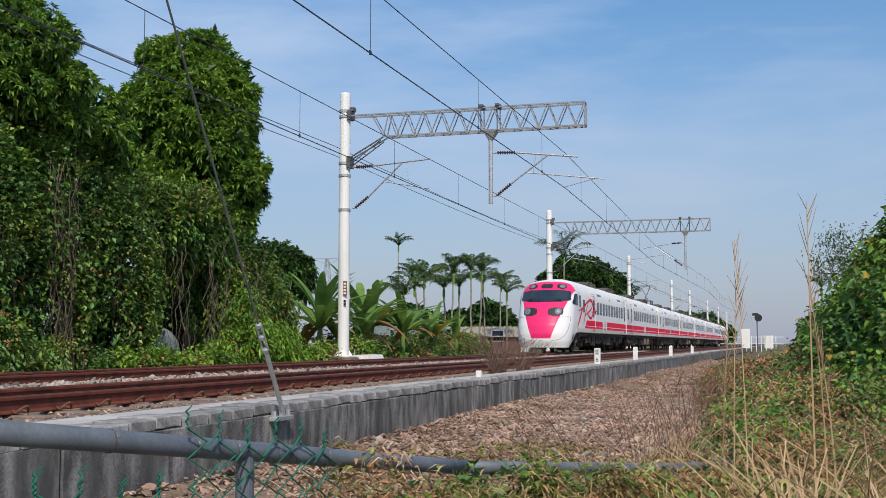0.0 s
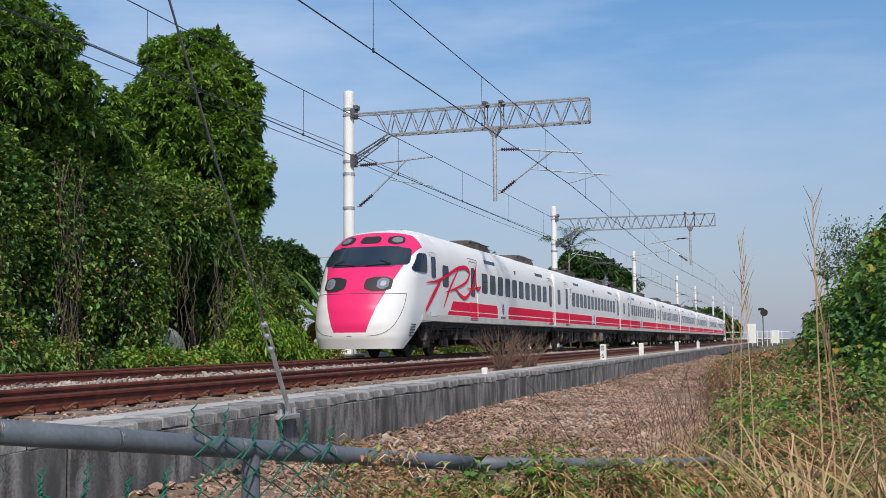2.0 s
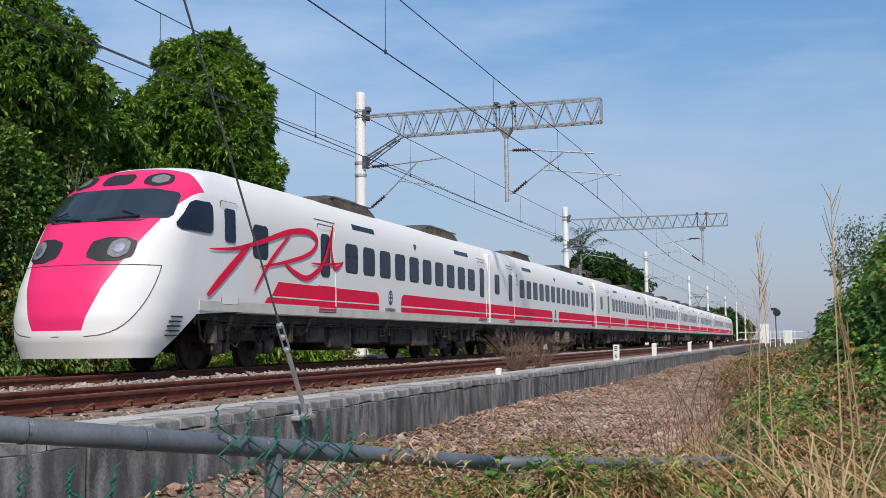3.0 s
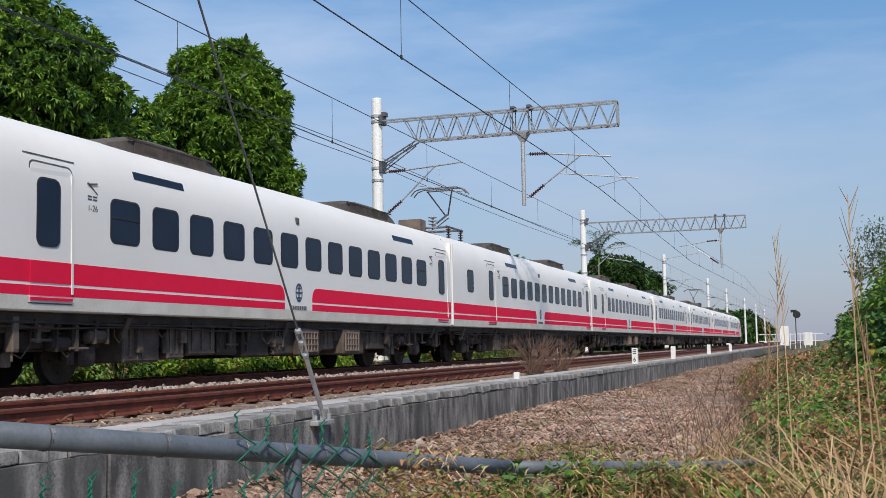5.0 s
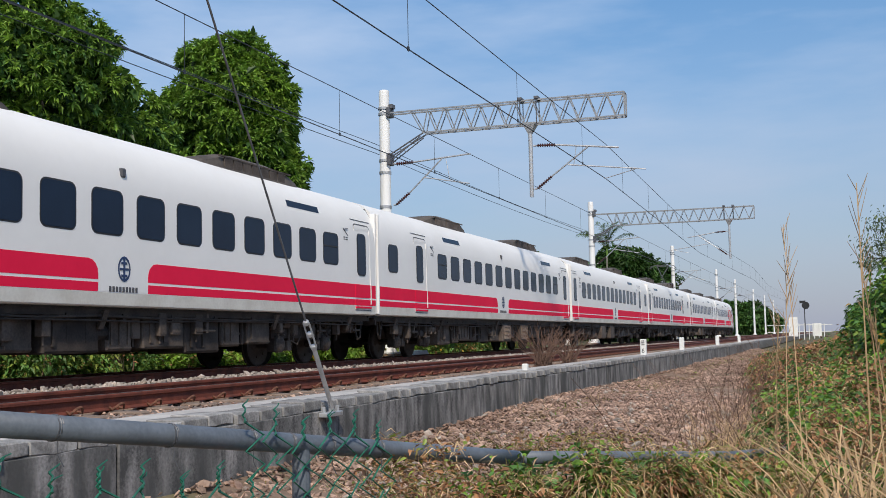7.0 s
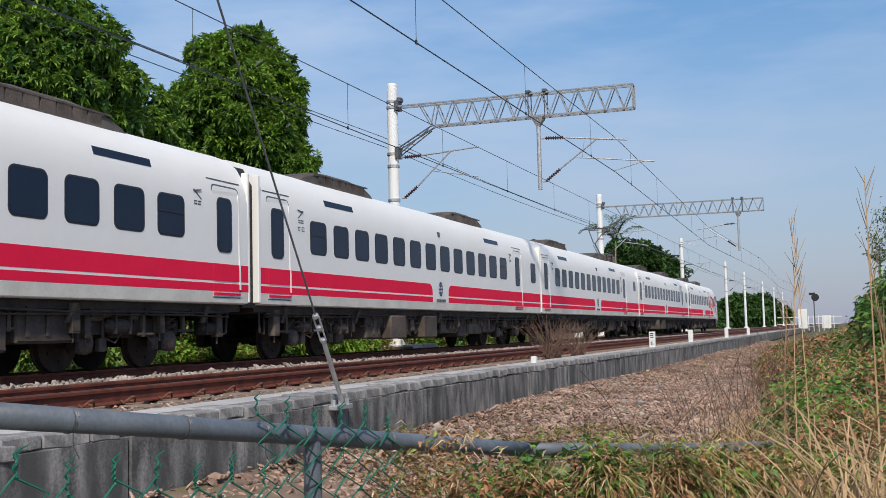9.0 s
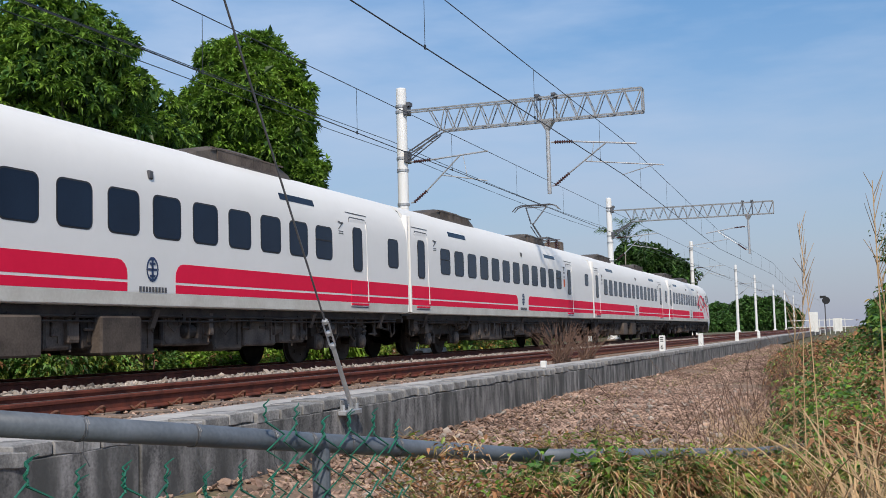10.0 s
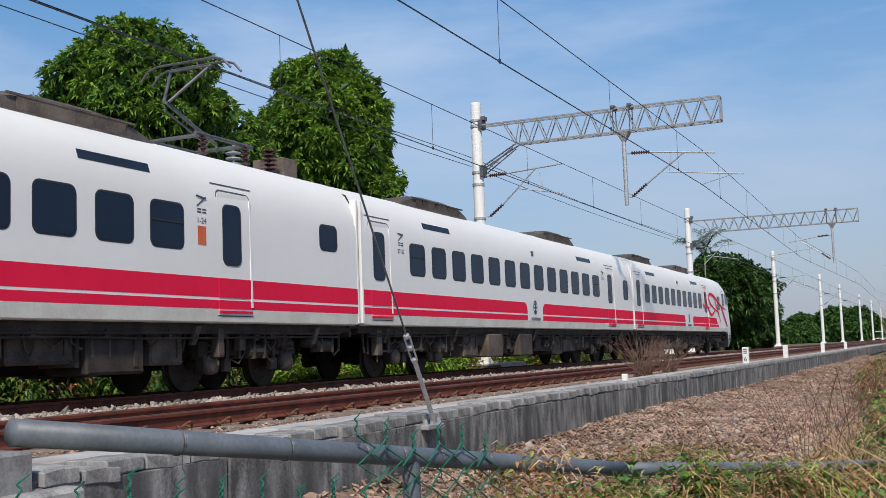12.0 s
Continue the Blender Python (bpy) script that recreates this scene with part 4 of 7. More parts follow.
def pantograph(car, y, up):
    p = new("pantograph")
    p.parent, p.location = car, (0, y, 3.86)
    s = 1 if up else 0.12
    for x in (-0.55, 0.55):
        for yy in (-0.6, 0.6):
            bm = bmesh.new()
            insulator(bm, (x, yy, 0.0), (x, yy, 0.32), 0.09, 4)
            part("insulator", bm, M_INSUL, p, "ribbed insulator")
    bm = bmesh.new()
    for x in (-0.55, 0.55):
        tube(bm, (x, -0.8, 0.36), (x, 0.8, 0.36), 0.035)
    for yy in (-0.6, 0.6):
        tube(bm, (-0.6, yy, 0.36), (0.6, yy, 0.36), 0.035)
    part("base_frame", bm, M_DARKSTEEL, p)
    bm = bmesh.new()
    kz = 0.42 + 0.5 * s
    tube(bm, (0, -0.5, 0.42), (0, 0.85, kz), 0.034)
    tube(bm, (0.08, -0.35, 0.4), (0.08, 0.8, kz - 0.1), 0.02)
    part("lower_arm", bm, M_DARKSTEEL, p)
    hz = 0.5 + 1.22 * s
    bm = bmesh.new()
    tube(bm, (-0.05, 0.85, kz), (-0.42, 0.2, hz - 0.08), 0.026)
    tube(bm, (0.05, 0.85, kz), (0.42, 0.2, hz - 0.08), 0.026)
    tube(bm, (-0.45, 0.2, hz - 0.08), (0.45, 0.2, hz - 0.08), 0.022)
    part("upper_arm", bm, M_DARKSTEEL, p)
    bm = bmesh.new()
    for yy in (0.05, 0.35):
        path_tube(bm, [(-0.95, yy, hz - 0.22), (-0.8, yy, hz - 0.06), (-0.6, yy, hz), (0.6, yy, hz), (0.8, yy, hz - 0.06), (0.95, yy, hz - 0.22)], 0.022, 6)
    part("collector_head", bm, M_DARKSTEEL, p)
    # switch gear beside it
    bm = bmesh.new()
    insulator(bm, (0.35, -1.5, 0.0), (0.35, -1.5, 0.62), 0.15, 6)
    part("bushing", bm, M_GALV, p, "stacked grey bushing")
    bm = bmesh.new()
    insulator(bm, (-0.3, -1.7, 0.0), (-0.3, -1.7, 0.5), 0.15, 6)
    part("bushing", bm, M_INSUL, p, "stacked brown bushing")
    bm = bmesh.new()
    box(bm, -0.35, 0.35, -2.6, -2.1, 0.0, 0.42, 0.02)
    part("switch_box", bm, M_UNDERBOX, p, "dark roof switch box")


def seat_sign(car, y, side):
    """Printed marks beside a door."""
    x = side * 1.44
    bm = bmesh.new()
    for k in range(2):
        tube(bm, (x + side * 0.005, y, 2.95 - 0.02 * k), (x + side * 0.005, y + 0.22, 2.8 + 0.16 * k), 0.012, seg=4)
    part("number_bar", bm, M_GREYTXT, car)
    bm = bmesh.new()
    for q in (0.0, 0.12):
        for z in (2.70, 2.745):
            box(bm, x + side * 0.006, x + side * 0.012, y + q, y + q + 0.09, z, z + 0.022)
    part("writing_bar", bm, M_GREYTXT, car)


def car_side(car, side, nose=False, pan=False):
    if not nose:
        e, d, first, n = (1.47 if side > 0 else 0.86, 3.58, 5.28, 12) if pan else (0.7, 2.45, 4.2, 13)
        lift = 0.27 if pan and side < 0 else 0.0
        window(car, e, e + 0.58, 2.13 + lift, 2.77 + lift * 0.25, side)
        door(car, d, d + 0.86, side)
        stripe(car, 0.12, 9.75, side, 0, 1)
        seat_sign(car, first - 0.55, side)
        seat_sign(car, 18.2, side)
    else:
        first, n = 7.85, 10
    for k in range(n):
        y = first + 1.083 * k
        window(car, y, y + 0.7, 2.13, 2.77, side, hopper=k in (0, n - 1))
    door(car, 18.78, 19.63, side)
    stripe(car, 10.97 if not nose else 11.5, CAR - 0.12, side, 1, 0)
    emblem(car, 10.36 if not nose else 10.72, side)
    for y in (first + 0.65, 15.7) if not nose else (8.4, 16.4):
        part("destination_display", side_panel(y, y + 1.4, 3.17, 3.30, side, 0.006), M_TGLASS, car, "narrow dark destination display")
    bm = bmesh.new()
    box(bm, side * 1.40 - 0.05, side * 1.40 + 0.05, *((10.3, 10.42) if not nose else (12.6, 12.72)), 3.02, 3.16, 0.02)
    part("marker_lamp", bm, M_GREYTXT, car)
    part("sill", side_panel(0.13 if not nose else 1.45, CAR - 0.13, 1.072, 1.255, side, 0.003), M_TSILL, car, "dusty pale grey sill")


def car_ends(car, front=True):
    for y, s in ((0.0, 1), (CAR, -1)) if front else ((CAR, -1),):
        bm = bmesh.new()
        extrude_profile(bm, [(-1.32, 1.0), (1.32, 1.0), (1.32, 3.2), (1.1, 3.6), (-1.1, 3.6), (-1.32, 3.2)], *sorted((y + 0.12 * s, y - 0.26 * s)))
        part("gangway", bm, M_TRUB, car, "black gangway bellows")
        for sd in (-1, 1):
            bm = bmesh.new()
            box(bm, sd * 1.385 - 0.07, sd * 1.385 + 0.07, *sorted((y + 0.13 * s, y + 0.05 * s)), 1.08, 3.45, 0.015)
            part("end_fairing", bm, M_TWHITE, car, "white fairing at the car's end")


def middle_car(name, seed, pan=False):
    car = thing(name, "white railcar with crimson stripes and dark windows", "train car", group="train cars")
    part("body", shell(0.12, CAR - 0.12), M_TWHITE, car, "glossy white car body")
    for s in (-1, 1):
        car_side(car, s, pan=pan)
    car_ends(car)
    underfloor(car, 0.15, CAR - 0.15, seed)
    under_detail(car, 0.15, CAR - 0.15, seed + 40)
    bogie(car, 3.1)
    bogie(car, CAR - 3.1)
    if pan:
        pantograph(car, 3.0, True)
        roof_unit(car, 5.0, 8.8)
    else:
        roof_unit(car, 4.6, 8.6)
    roof_unit(car, 13.2, 17.4)
    return car


NOSE_Z = [0.27, 0.6, 0.95, 1.4, 1.85, 2.3, 2.75, 3.2, 3.55, 3.75, 3.88]
NOSE_U = [-0.4, -0.56, -0.6, -0.5, -0.26, 0.05, 0.42, 0.85, 1.3, 1.9, 2.9]
NOSE_W = [1.22, 1.34, 1.41, 1.45, 1.45, 1.45, 1.445, 1.37, 1.2, 0.9, 0.0]
NOSE_D = [0.8, 1.1, 1.35, 1.5, 1.45, 1.25, 1.05, 0.95, 0.9, 0.7, 0.0]


def nose_point(z, a, lift=0.0):
    """The nose's skin at height z, a from -1 (side) over 0 (front) to 1 (side)."""
    u0, w, d = (float(np.interp(z, NOSE_Z, q)) for q in (NOSE_U, NOSE_W, NOSE_D))
    th = a * math.pi / 2
    x = w * math.copysign(abs(math.sin(th)) ** 0.85, a)
    y = u0 + d * (1 - abs(math.cos(th)) ** 0.8)
    n = Vector((math.sin(th), -math.cos(th), 0.25)).normalized()
    return Vector((x, y, z)) + n * lift


def nose_patch(name, z0, z1, a0, a1, lift, material, parent, label="", nz=8, na=14, r=0.0, depth=0.02):
    """A patch that follows the nose's skin; its corners are cut by r (a share of its size)."""
    bm = bmesh.new()
    grid = []
    for i in range(nz + 1):
        t = i / nz
        e = min(t, 1 - t)
        cut = r * (1 - math.sqrt(max(0.0, 1 - (1 - min(e / max(r, 1e-6), 1)) ** 2))) if r else 0
        row = []
        for j in range(na + 1):
            a = a0 + (a1 - a0) * (cut + (1 - 2 * cut) * j / na)
            row.append(bm.verts.new(nose_point(z0 + (z1 - z0) * t, a, lift)))
        grid.append(row)
    for i in range(nz):
        for j in range(na):
            bm.faces.new((grid[i][j], grid[i][j + 1], grid[i + 1][j + 1], grid[i + 1][j]))
    return part(name, bm, material, parent, label, smooth=True)


def nose_car(name, seed):
    car = thing(name, "white driving railcar with a pink front and crimson stripes", "train car", group="train cars")
    START = 3.0
    part("body", shell(START, CAR - 0.12), M_TWHITE, car, "glossy white car body")
    # nose skin
    bm = bmesh.new()
    zs = [0.27 + (3.88 - 0.27) * k / 44 for k in range(45)]
    grid = []
    for z in zs:
        row = [bm.verts.new(Vector((-half_width(max(z, 1.02)) if z > 1.02 else -float(np.interp(z, NOSE_Z, NOSE_W)), START if z > 1.02 else 0.42 + 1.0 * max(0.0, (z - 0.27) / 0.75), z)))]
        row += [bm.verts.new(nose_point(z, -1 + 2 * k / 40)) for k in range(41)]
        row.append(bm.verts.new(Vector((-row[0].co.x, row[0].co.y, z))))
        grid.append(row)
    for i in range(len(zs) - 1):
        for j in range(42):
            f = bm.faces.new((grid[i][j], grid[i][j + 1], grid[i + 1][j + 1], grid[i + 1][j]))
    part("nose", bm, M_NOSE, car, "white nose with a pink hood", smooth=True)
    nose_patch("windscreen", 2.58, 3.2, -0.67, 0.67, 0.012, M_SCREEN, car, "dark wraparound windscreen", 10, 28, r=0.22)
    for s in (-1, 1):
        h = nose_patch("headlight", 1.86, 2.28, s * 0.09, s * 0.45, 0.012, M_TRUB, car, "swept headlight cluster", 6, 10, r=0.3)
        nose_patch("lens", 1.92, 2.24, s * 0.24, s * 0.40, 0.03, M_LAMPGL, h, "clear lens", 6, 6, r=0.35)
        nose_patch("reflector", 2.0, 2.16, s * 0.28, s * 0.36, 0.04, M_CHROME, h, "", 4, 4, r=0.35)
        t = nose_patch("marker_light", 3.26, 3.54, s * 0.22, s * 0.52, 0.012, M_TRUB, car, "round roof marker light", 6, 8, r=0.4)
        nose_patch("lens", 3.31, 3.5, s * 0.29, s * 0.47, 0.025, M_LAMPGL, t, "", 5, 6, r=0.4)
        bm = bmesh.new()
        a, b = nose_point(2.6, s * 0.05, 0.05), nose_point(2.66, s * 0.36, 0.05)
        tube(bm, a, b, 0.018, seg=6)
        tube(bm, b, nose_point(2.76, s * 0.2, 0.05), 0.012, seg=6)
        part("wiper", bm, M_BLACK, car)
        # cab side window, cab door
        bm = bmesh.new()
        grid = []
        for i in range(11):
            z = 2.46 + 0.56 * i / 10
            e = 0.09 * (1 - math.sqrt(1 - max(0.0, 1 - min(i, 10 - i) / 1.5) ** 2))
            y0, y1 = 0.82 + max(0.0, z - 2.56) * 1.0 + e, 1.86 - e
            row = []
            for j in range(15):
                y = y0 + (y1 - y0) * j / 14
                u0, w, dd = (float(np.interp(z, NOSE_Z, q)) for q in (NOSE_U, NOSE_W, NOSE_D))
                c = max(0.0, 1 - max(0.0, y - u0) / dd) ** 1.25
                skin = w * math.sqrt(1 - c * c) ** 0.85
                row.append(bm.verts.new((s * (max(skin, half_width(z)) if y > u0 + dd else skin) + s * 0.022, y, z)))
            grid.append(row)
        for i in range(10):
            for j in range(14):
                f = (grid[i][j], grid[i][j + 1], grid[i + 1][j + 1], grid[i + 1][j])
                bm.faces.new(f if s > 0 else f[::-1])
        part("cab_window", bm, M_TGLASS, car, "slanted cab side window")
        part("cab_door_gap", side_panel(2.2, 2.82, 1.2, 3.12, s, 0.003, r=0.06), M_GREYTXT, car)
        d = part("cab_door", side_panel(2.215, 2.805, 1.21, 3.105, s, 0.006, r=0.06), M_TWHITE, car, "narrow cab door")
        part("pane", side_panel(2.3, 2.67, 2.36, 2.98, s, 0.024, r=0.06), M_TGLASS, d)
        window(car, 3.4, 3.98, 2.15, 2.77, s)
        door(car, 6.36, 7.26, s)
        # front stripe begins with a slant
        bm = side_panel(4.0, 9.93, 1.43, 1.72, s, 0.003, r=0.2, rounded=(0, 0, 1, 0))
        for v in bm.verts:
            if v.co.y < 4.1:
                v.co.y += 0.45 * (v.co.z - 1.28) / 0.44
        part("stripe", bm, M_TRED, car, "crimson stripe along the side")
        bm = side_panel(3.85, 9.93, 1.28, 1.40, s, 0.003)
        for v in bm.verts:
            if v.co.y < 4.1:
                v.co.y += 0.15 * (v.co.z - 1.28) / 0.12
        part("stripe", bm, M_TRED, car, "crimson stripe along the side")
        logo(car, s)
        # vents in the skirt
        bm = bmesh.new()
        for k in range(5):
            box(bm, s * 1.40 - 0.02, s * 1.40 + 0.02, 0.45 + 0.04 * k, 0.8 + 0.04 * k, 0.62 + 0.08 * k, 0.645 + 0.08 * k)
        part("vent", bm, M_TRUB, car)
        car_side(car, s, nose=True)
    nose_patch("destination_display", 3.3, 3.53, -0.12, 0.12, 0.012, M_TRUB, car, "dark destination box", 4, 8, r=0.15)
    # panel gap of the front hatch, tow gap
    bm = bmesh.new()
    path_tube(bm, [nose_point(1.80, -0.72 + 1.44 * k / 24, 0.002) for k in range(25)], 0.008, 5)
    for s in (-1, 1):
        path_tube(bm, [nose_point(1.80 - 1.18 * math.sin(k * math.pi / 28), s * 0.72 * math.sqrt(max(0.0, math.cos(k * math.pi / 28))), 0.002) for k in range(15)], 0.008, 5)
    part("panel_gap", bm, M_GREYTXT, car)
    car_ends(car, front=False)
    underfloor(car, 1.5, CAR - 0.15, seed)
    under_detail(car, 1.7, CAR - 0.15, seed + 40)
    bogie(car, 3.7)
    bogie(car, CAR - 3.1)
    roof_unit(car, 7.4, 11.4)
    roof_unit(car, CAR - 5.6, CAR - 1.4)
    return car


def ribbon(bm, pts, x):
    """A flat brush stroke of (y, z, width) on the side."""
    lo, hi = [], []
    for k, (y, z, w) in enumerate(pts):
        a, b = pts[max(k - 1, 0)], pts[min(k + 1, len(pts) - 1)]
        d = Vector((b[0] - a[0], b[1] - a[1])).normalized()
        lo.append(bm.verts.new((x, y + d.y * w, z - d.x * w)))
        hi.append(bm.verts.new((x, y - d.y * w, z + d.x * w)))
    for k in range(len(pts) - 1):
        bm.faces.new((lo[k], lo[k + 1], hi[k + 1], hi[k]))



def logo(car, s):
    """Sweeping crimson brush strokes behind the cab."""
    bm = bmesh.new()
    x = s * 1.474
    def stroke(pts, w0, w1):
        """A smooth stroke through the points, thickest in its middle."""
        p = [pts[0]] + list(pts) + [pts[-1]]
        out = []
        for k in range(1, len(p) - 2):
            for j in range(6):
                t = j / 6
                q = [0.5 * (2 * p[k][i] + (p[k + 1][i] - p[k - 1][i]) * t + (2 * p[k - 1][i] - 5 * p[k][i] + 4 * p[k + 1][i] - p[k + 2][i]) * t * t
                            + (3 * p[k][i] - p[k - 1][i] - 3 * p[k + 1][i] + p[k + 2][i]) * t ** 3) for i in (0, 1)]
                out.append(q)
        out.append(list(pts[-1]))
        n = len(out) - 1
        ribbon(bm, [(y, z, w0 + (w1 - w0) * math.sin(math.pi * k / n) ** 0.7) for k, (y, z) in enumerate(out)], x)

    stroke([(1.72, 2.18), (2.67, 2.26), (3.72, 2.48), (4.87, 2.77), (5.8, 2.86), (6.24, 2.7), (5.85, 2.39), (4.67, 2.13), (3.6, 1.97)], 0.006, 0.062)
    stroke([(3.2, 2.36), (2.45, 1.86), (1.66, 1.34)], 0.03, 0.085)
    stroke([(4.97, 2.74), (4.09, 2.13), (3.39, 1.48)], 0.01, 0.05)
    stroke([(4.67, 2.13), (5.16, 1.95), (5.78, 1.87), (6.5, 2.19), (6.89, 2.72), (7.09, 3.16)], 0.02, 0.062)
    stroke([(7.07, 3.12), (6.98, 2.6), (7.2, 2.17), (7.66, 2.34)], 0.02, 0.055)
    stroke([(5.93, 2.2), (6.8, 2.22), (7.66, 2.32)], 0.006, 0.03)
    part("logo_stroke", bm, M_TRED, car, "sweeping crimson brush strokes")


def nose_material():
    """White paint with a pink hood whose edge runs back and up."""
    m = mat("nose_paint", (0.80, 0.80, 0.80), (0.77, 0.77, 0.77), rough=0.38, scale=0.7, fine=6, bump=0, spec=0.3)
    n, l = m.node_tree.nodes, m.node_tree.links
    bs = n["Principled BSDF"]
    white = bs.inputs["Base Color"].links[0].from_socket
    co = n.new("ShaderNodeTexCoord")
    se = n.new("ShaderNodeSeparateXYZ")
    l.new(co.outputs["Object"], se.inputs[0])
    # pink where |x| < 0.32 + 0.3 z, y < 1.3 and z > 0.72
    ma = n.new("ShaderNodeMath"); ma.operation = "MULTIPLY_ADD"
    ma.inputs[1].default_value, ma.inputs[2].default_value = 0.36, 0.22
    l.new(se.outputs["Z"], ma.inputs[0])
    ab = n.new("ShaderNodeMath"); ab.operation = "ABSOLUTE"
    l.new(se.outputs["X"], ab.inputs[0])
    lx = n.new("ShaderNodeMath"); lx.operation = "LESS_THAN"
    l.new(ab.outputs[0], lx.inputs[0]); l.new(ma.outputs[0], lx.inputs[1])
    ly = n.new("ShaderNodeMath"); ly.operation = "LESS_THAN"
    ly.inputs[1].default_value = 1.7
    l.new(se.outputs["Y"], ly.inputs[0])
    lt = n.new("ShaderNodeMath"); lt.operation = "MULTIPLY"
    l.new(lx.outputs[0], lt.inputs[0]); l.new(ly.outputs[0], lt.inputs[1])
    gt = n.new("ShaderNodeMath"); gt.operation = "GREATER_THAN"
    gt.inputs[1].default_value = 0.72
    l.new(se.outputs["Z"], gt.inputs[0])
    mu = n.new("ShaderNodeMath"); mu.operation = "MULTIPLY"
    l.new(lt.outputs[0], mu.inputs[0]); l.new(gt.outputs[0], mu.inputs[1])
    mx = n.new("ShaderNodeMixRGB"); mx.inputs["Color2"].default_value = (0.79, 0.03, 0.16, 1)
    l.new(mu.outputs[0], mx.inputs["Fac"]); l.new(white, mx.inputs["Color1"])
    l.new(mx.outputs["Color"], bs.inputs["Base Color"])
    return m


M_NOSE = nose_material()
car_1 = nose_car("train_car", 11)
car_2 = middle_car("train_car", 12)
car_3 = middle_car("train_car", 13, pan=True)
for gs in (-1, 1):
    for gy in (10.55, 12.7):
        bm = bmesh.new()
        box(bm, gs * 1.0 - 0.4, gs * 1.0 + 0.36, gy, gy + 0.95, 0.34, 0.9, 0.03)
        gb = part("condenser_box", bm, M_UNDERBOX, car_2, "brown condenser box with a pale grille")
        for q in range(6):
            bm = bmesh.new()
            box(bm, gs * 1.37 - 0.012, gs * 1.37 + 0.012, gy + 0.1 + 0.14 * q, gy + 0.13 + 0.14 * q, 0.42, 0.84)
            part("grille_bar", bm, M_SLEEPER, gb)
        for q in range(4):
            bm = bmesh.new()
            box(bm, gs * 1.375 - 0.01, gs * 1.375 + 0.01, gy + 0.1, gy + 0.84, 0.42 + 0.13 * q, 0.445 + 0.13 * q)
            part("grille_bar", bm, M_SLEEPER, gb)
CARS = [car_1, car_2, car_3, copy_thing(car_2, pose(0, 0, 0)), copy_thing(car_2, pose(0, 0, 0)), copy_thing(car_3, pose(0, 0, 0)), copy_thing(car_2, pose(0, 0, 0)), copy_thing(car_1, pose(0, 0, 0))]


def seat_text(car, text, y, side, z=2.66, mark=False):
    """Seat numbers printed beside a door, with a warning plate on some cars."""
    cu = bpy.data.curves.new("seat_number", "FONT")
    cu.body, cu.size, cu.extrude, cu.align_x = text, 0.13, 0.001, "CENTER"
    cu.materials.append(M_GREYTXT)
    d = new("seat_number", cu)
    d.parent = car
    d.matrix_basis = pose(side * 1.452, y, z, 90, 0, 90 * side)
    if mark:
        part("warning_plate", side_panel(y - 0.1, y + 0.1, z - 0.32, z - 0.04, side, 0.006), M_LYELPLATE, car, "orange warning plate")


M_LYELPLATE = mat("orange_plate", (0.7, 0.16, 0.05), (0.6, 0.12, 0.04), bump=0)
seat_text(CARS[1], "1-26", 3.76, 1, z=2.54)
seat_text(CARS[4], "27-52", 18.31, -1, z=2.54)
seat_text(CARS[6], "27-52", 18.31, -1, z=2.54)
seat_text(CARS[5], "1-24", 4.84, -1, z=2.54, mark=True)


# ---- plants ----
def merge(*sets):
    vs, fs, o = [], [], 0
    for v, f in sets:
        vs.append(v)
        fs.append(f + o)
        o += len(v)
    return np.concatenate(vs), np.concatenate(fs)


def ellipsoid_points(n, c, r, inner=0.82, rng=RNG, lump=0.16):
    """Points in the outer shell of a lumpy ellipsoid, and the outward directions."""
    d = unit(n, rng)
    k = np.array([noise.noise(Vector(q) * 2.3 + Vector(c)) for q in d])
    k2 = np.array([noise.noise(Vector(q) * 5.5 + Vector(c)) for q in d])
    rad = (inner + (1 - inner) * rng.random(n) ** 0.5) * (1 + lump * k + lump * 0.6 * k2)
    return np.asarray(c) + d * np.asarray(r) * rad[:, None], d


def rosettes(c, r, n, per, length, width, droop=0.5, inner=0.82, lump=0.16, spread=0.9, rng=RNG):
    """Bunches of leaves at the twig ends of a crown."""
    p, d = ellipsoid_points(n, c, r, inner, rng, lump)
    b = np.repeat(p, per, 0)
    o = np.repeat(d, per, 0) * 0.55 + unit(n * per, rng) * spread + [0, 0, 0.15]
    return leaves_np(b, o, length, width, droop, rng=rng)


def shade_filler(c, r, n, length, rng=RNG):
    """Sparse large leaves inside a crown, which keep the sky out; coloured dark, they stand in for its inner shade."""
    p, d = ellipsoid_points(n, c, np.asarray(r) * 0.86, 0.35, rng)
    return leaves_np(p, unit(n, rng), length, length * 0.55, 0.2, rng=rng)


def limb_points(a, b, sway, n=7, rng=random):
    a, b = Vector(a), Vector(b)
    return [a.lerp(b, k / n) + Vector((rng.uniform(-sway, sway), rng.uniform(-sway, sway), 0)) * (1 if 0 < k < n else 0) for k in range(n + 1)]


def tree(name, label, base, height, r, parts, limbs, seed, bark=None):
    """parts: (material, mesh) pairs for the crown; limbs: ends of the main branches."""
    rr = random.Random(seed)
    t = thing(name, label, "tree", pose(*base))
    bm = bmesh.new()
    path_tube(bm, limb_points((0, 0, -0.3), (0, 0, height), r * 0.5, 7, rr), r, 10, 0.35)
    part("trunk", bm, bark or M_BARK, t, smooth=True)
    for e in limbs:
        bm = bmesh.new()
        path_tube(bm, limb_points((0, 0, height * rr.uniform(0.35, 0.75)), e, r * 0.6, 6, rr), r * 0.45, 7, 0.2)
        part("limb", bm, bark or M_BARK, t, smooth=True)
    for m, (v, f) in parts:
        mesh_np("crown", v, f, m, t)
    return t


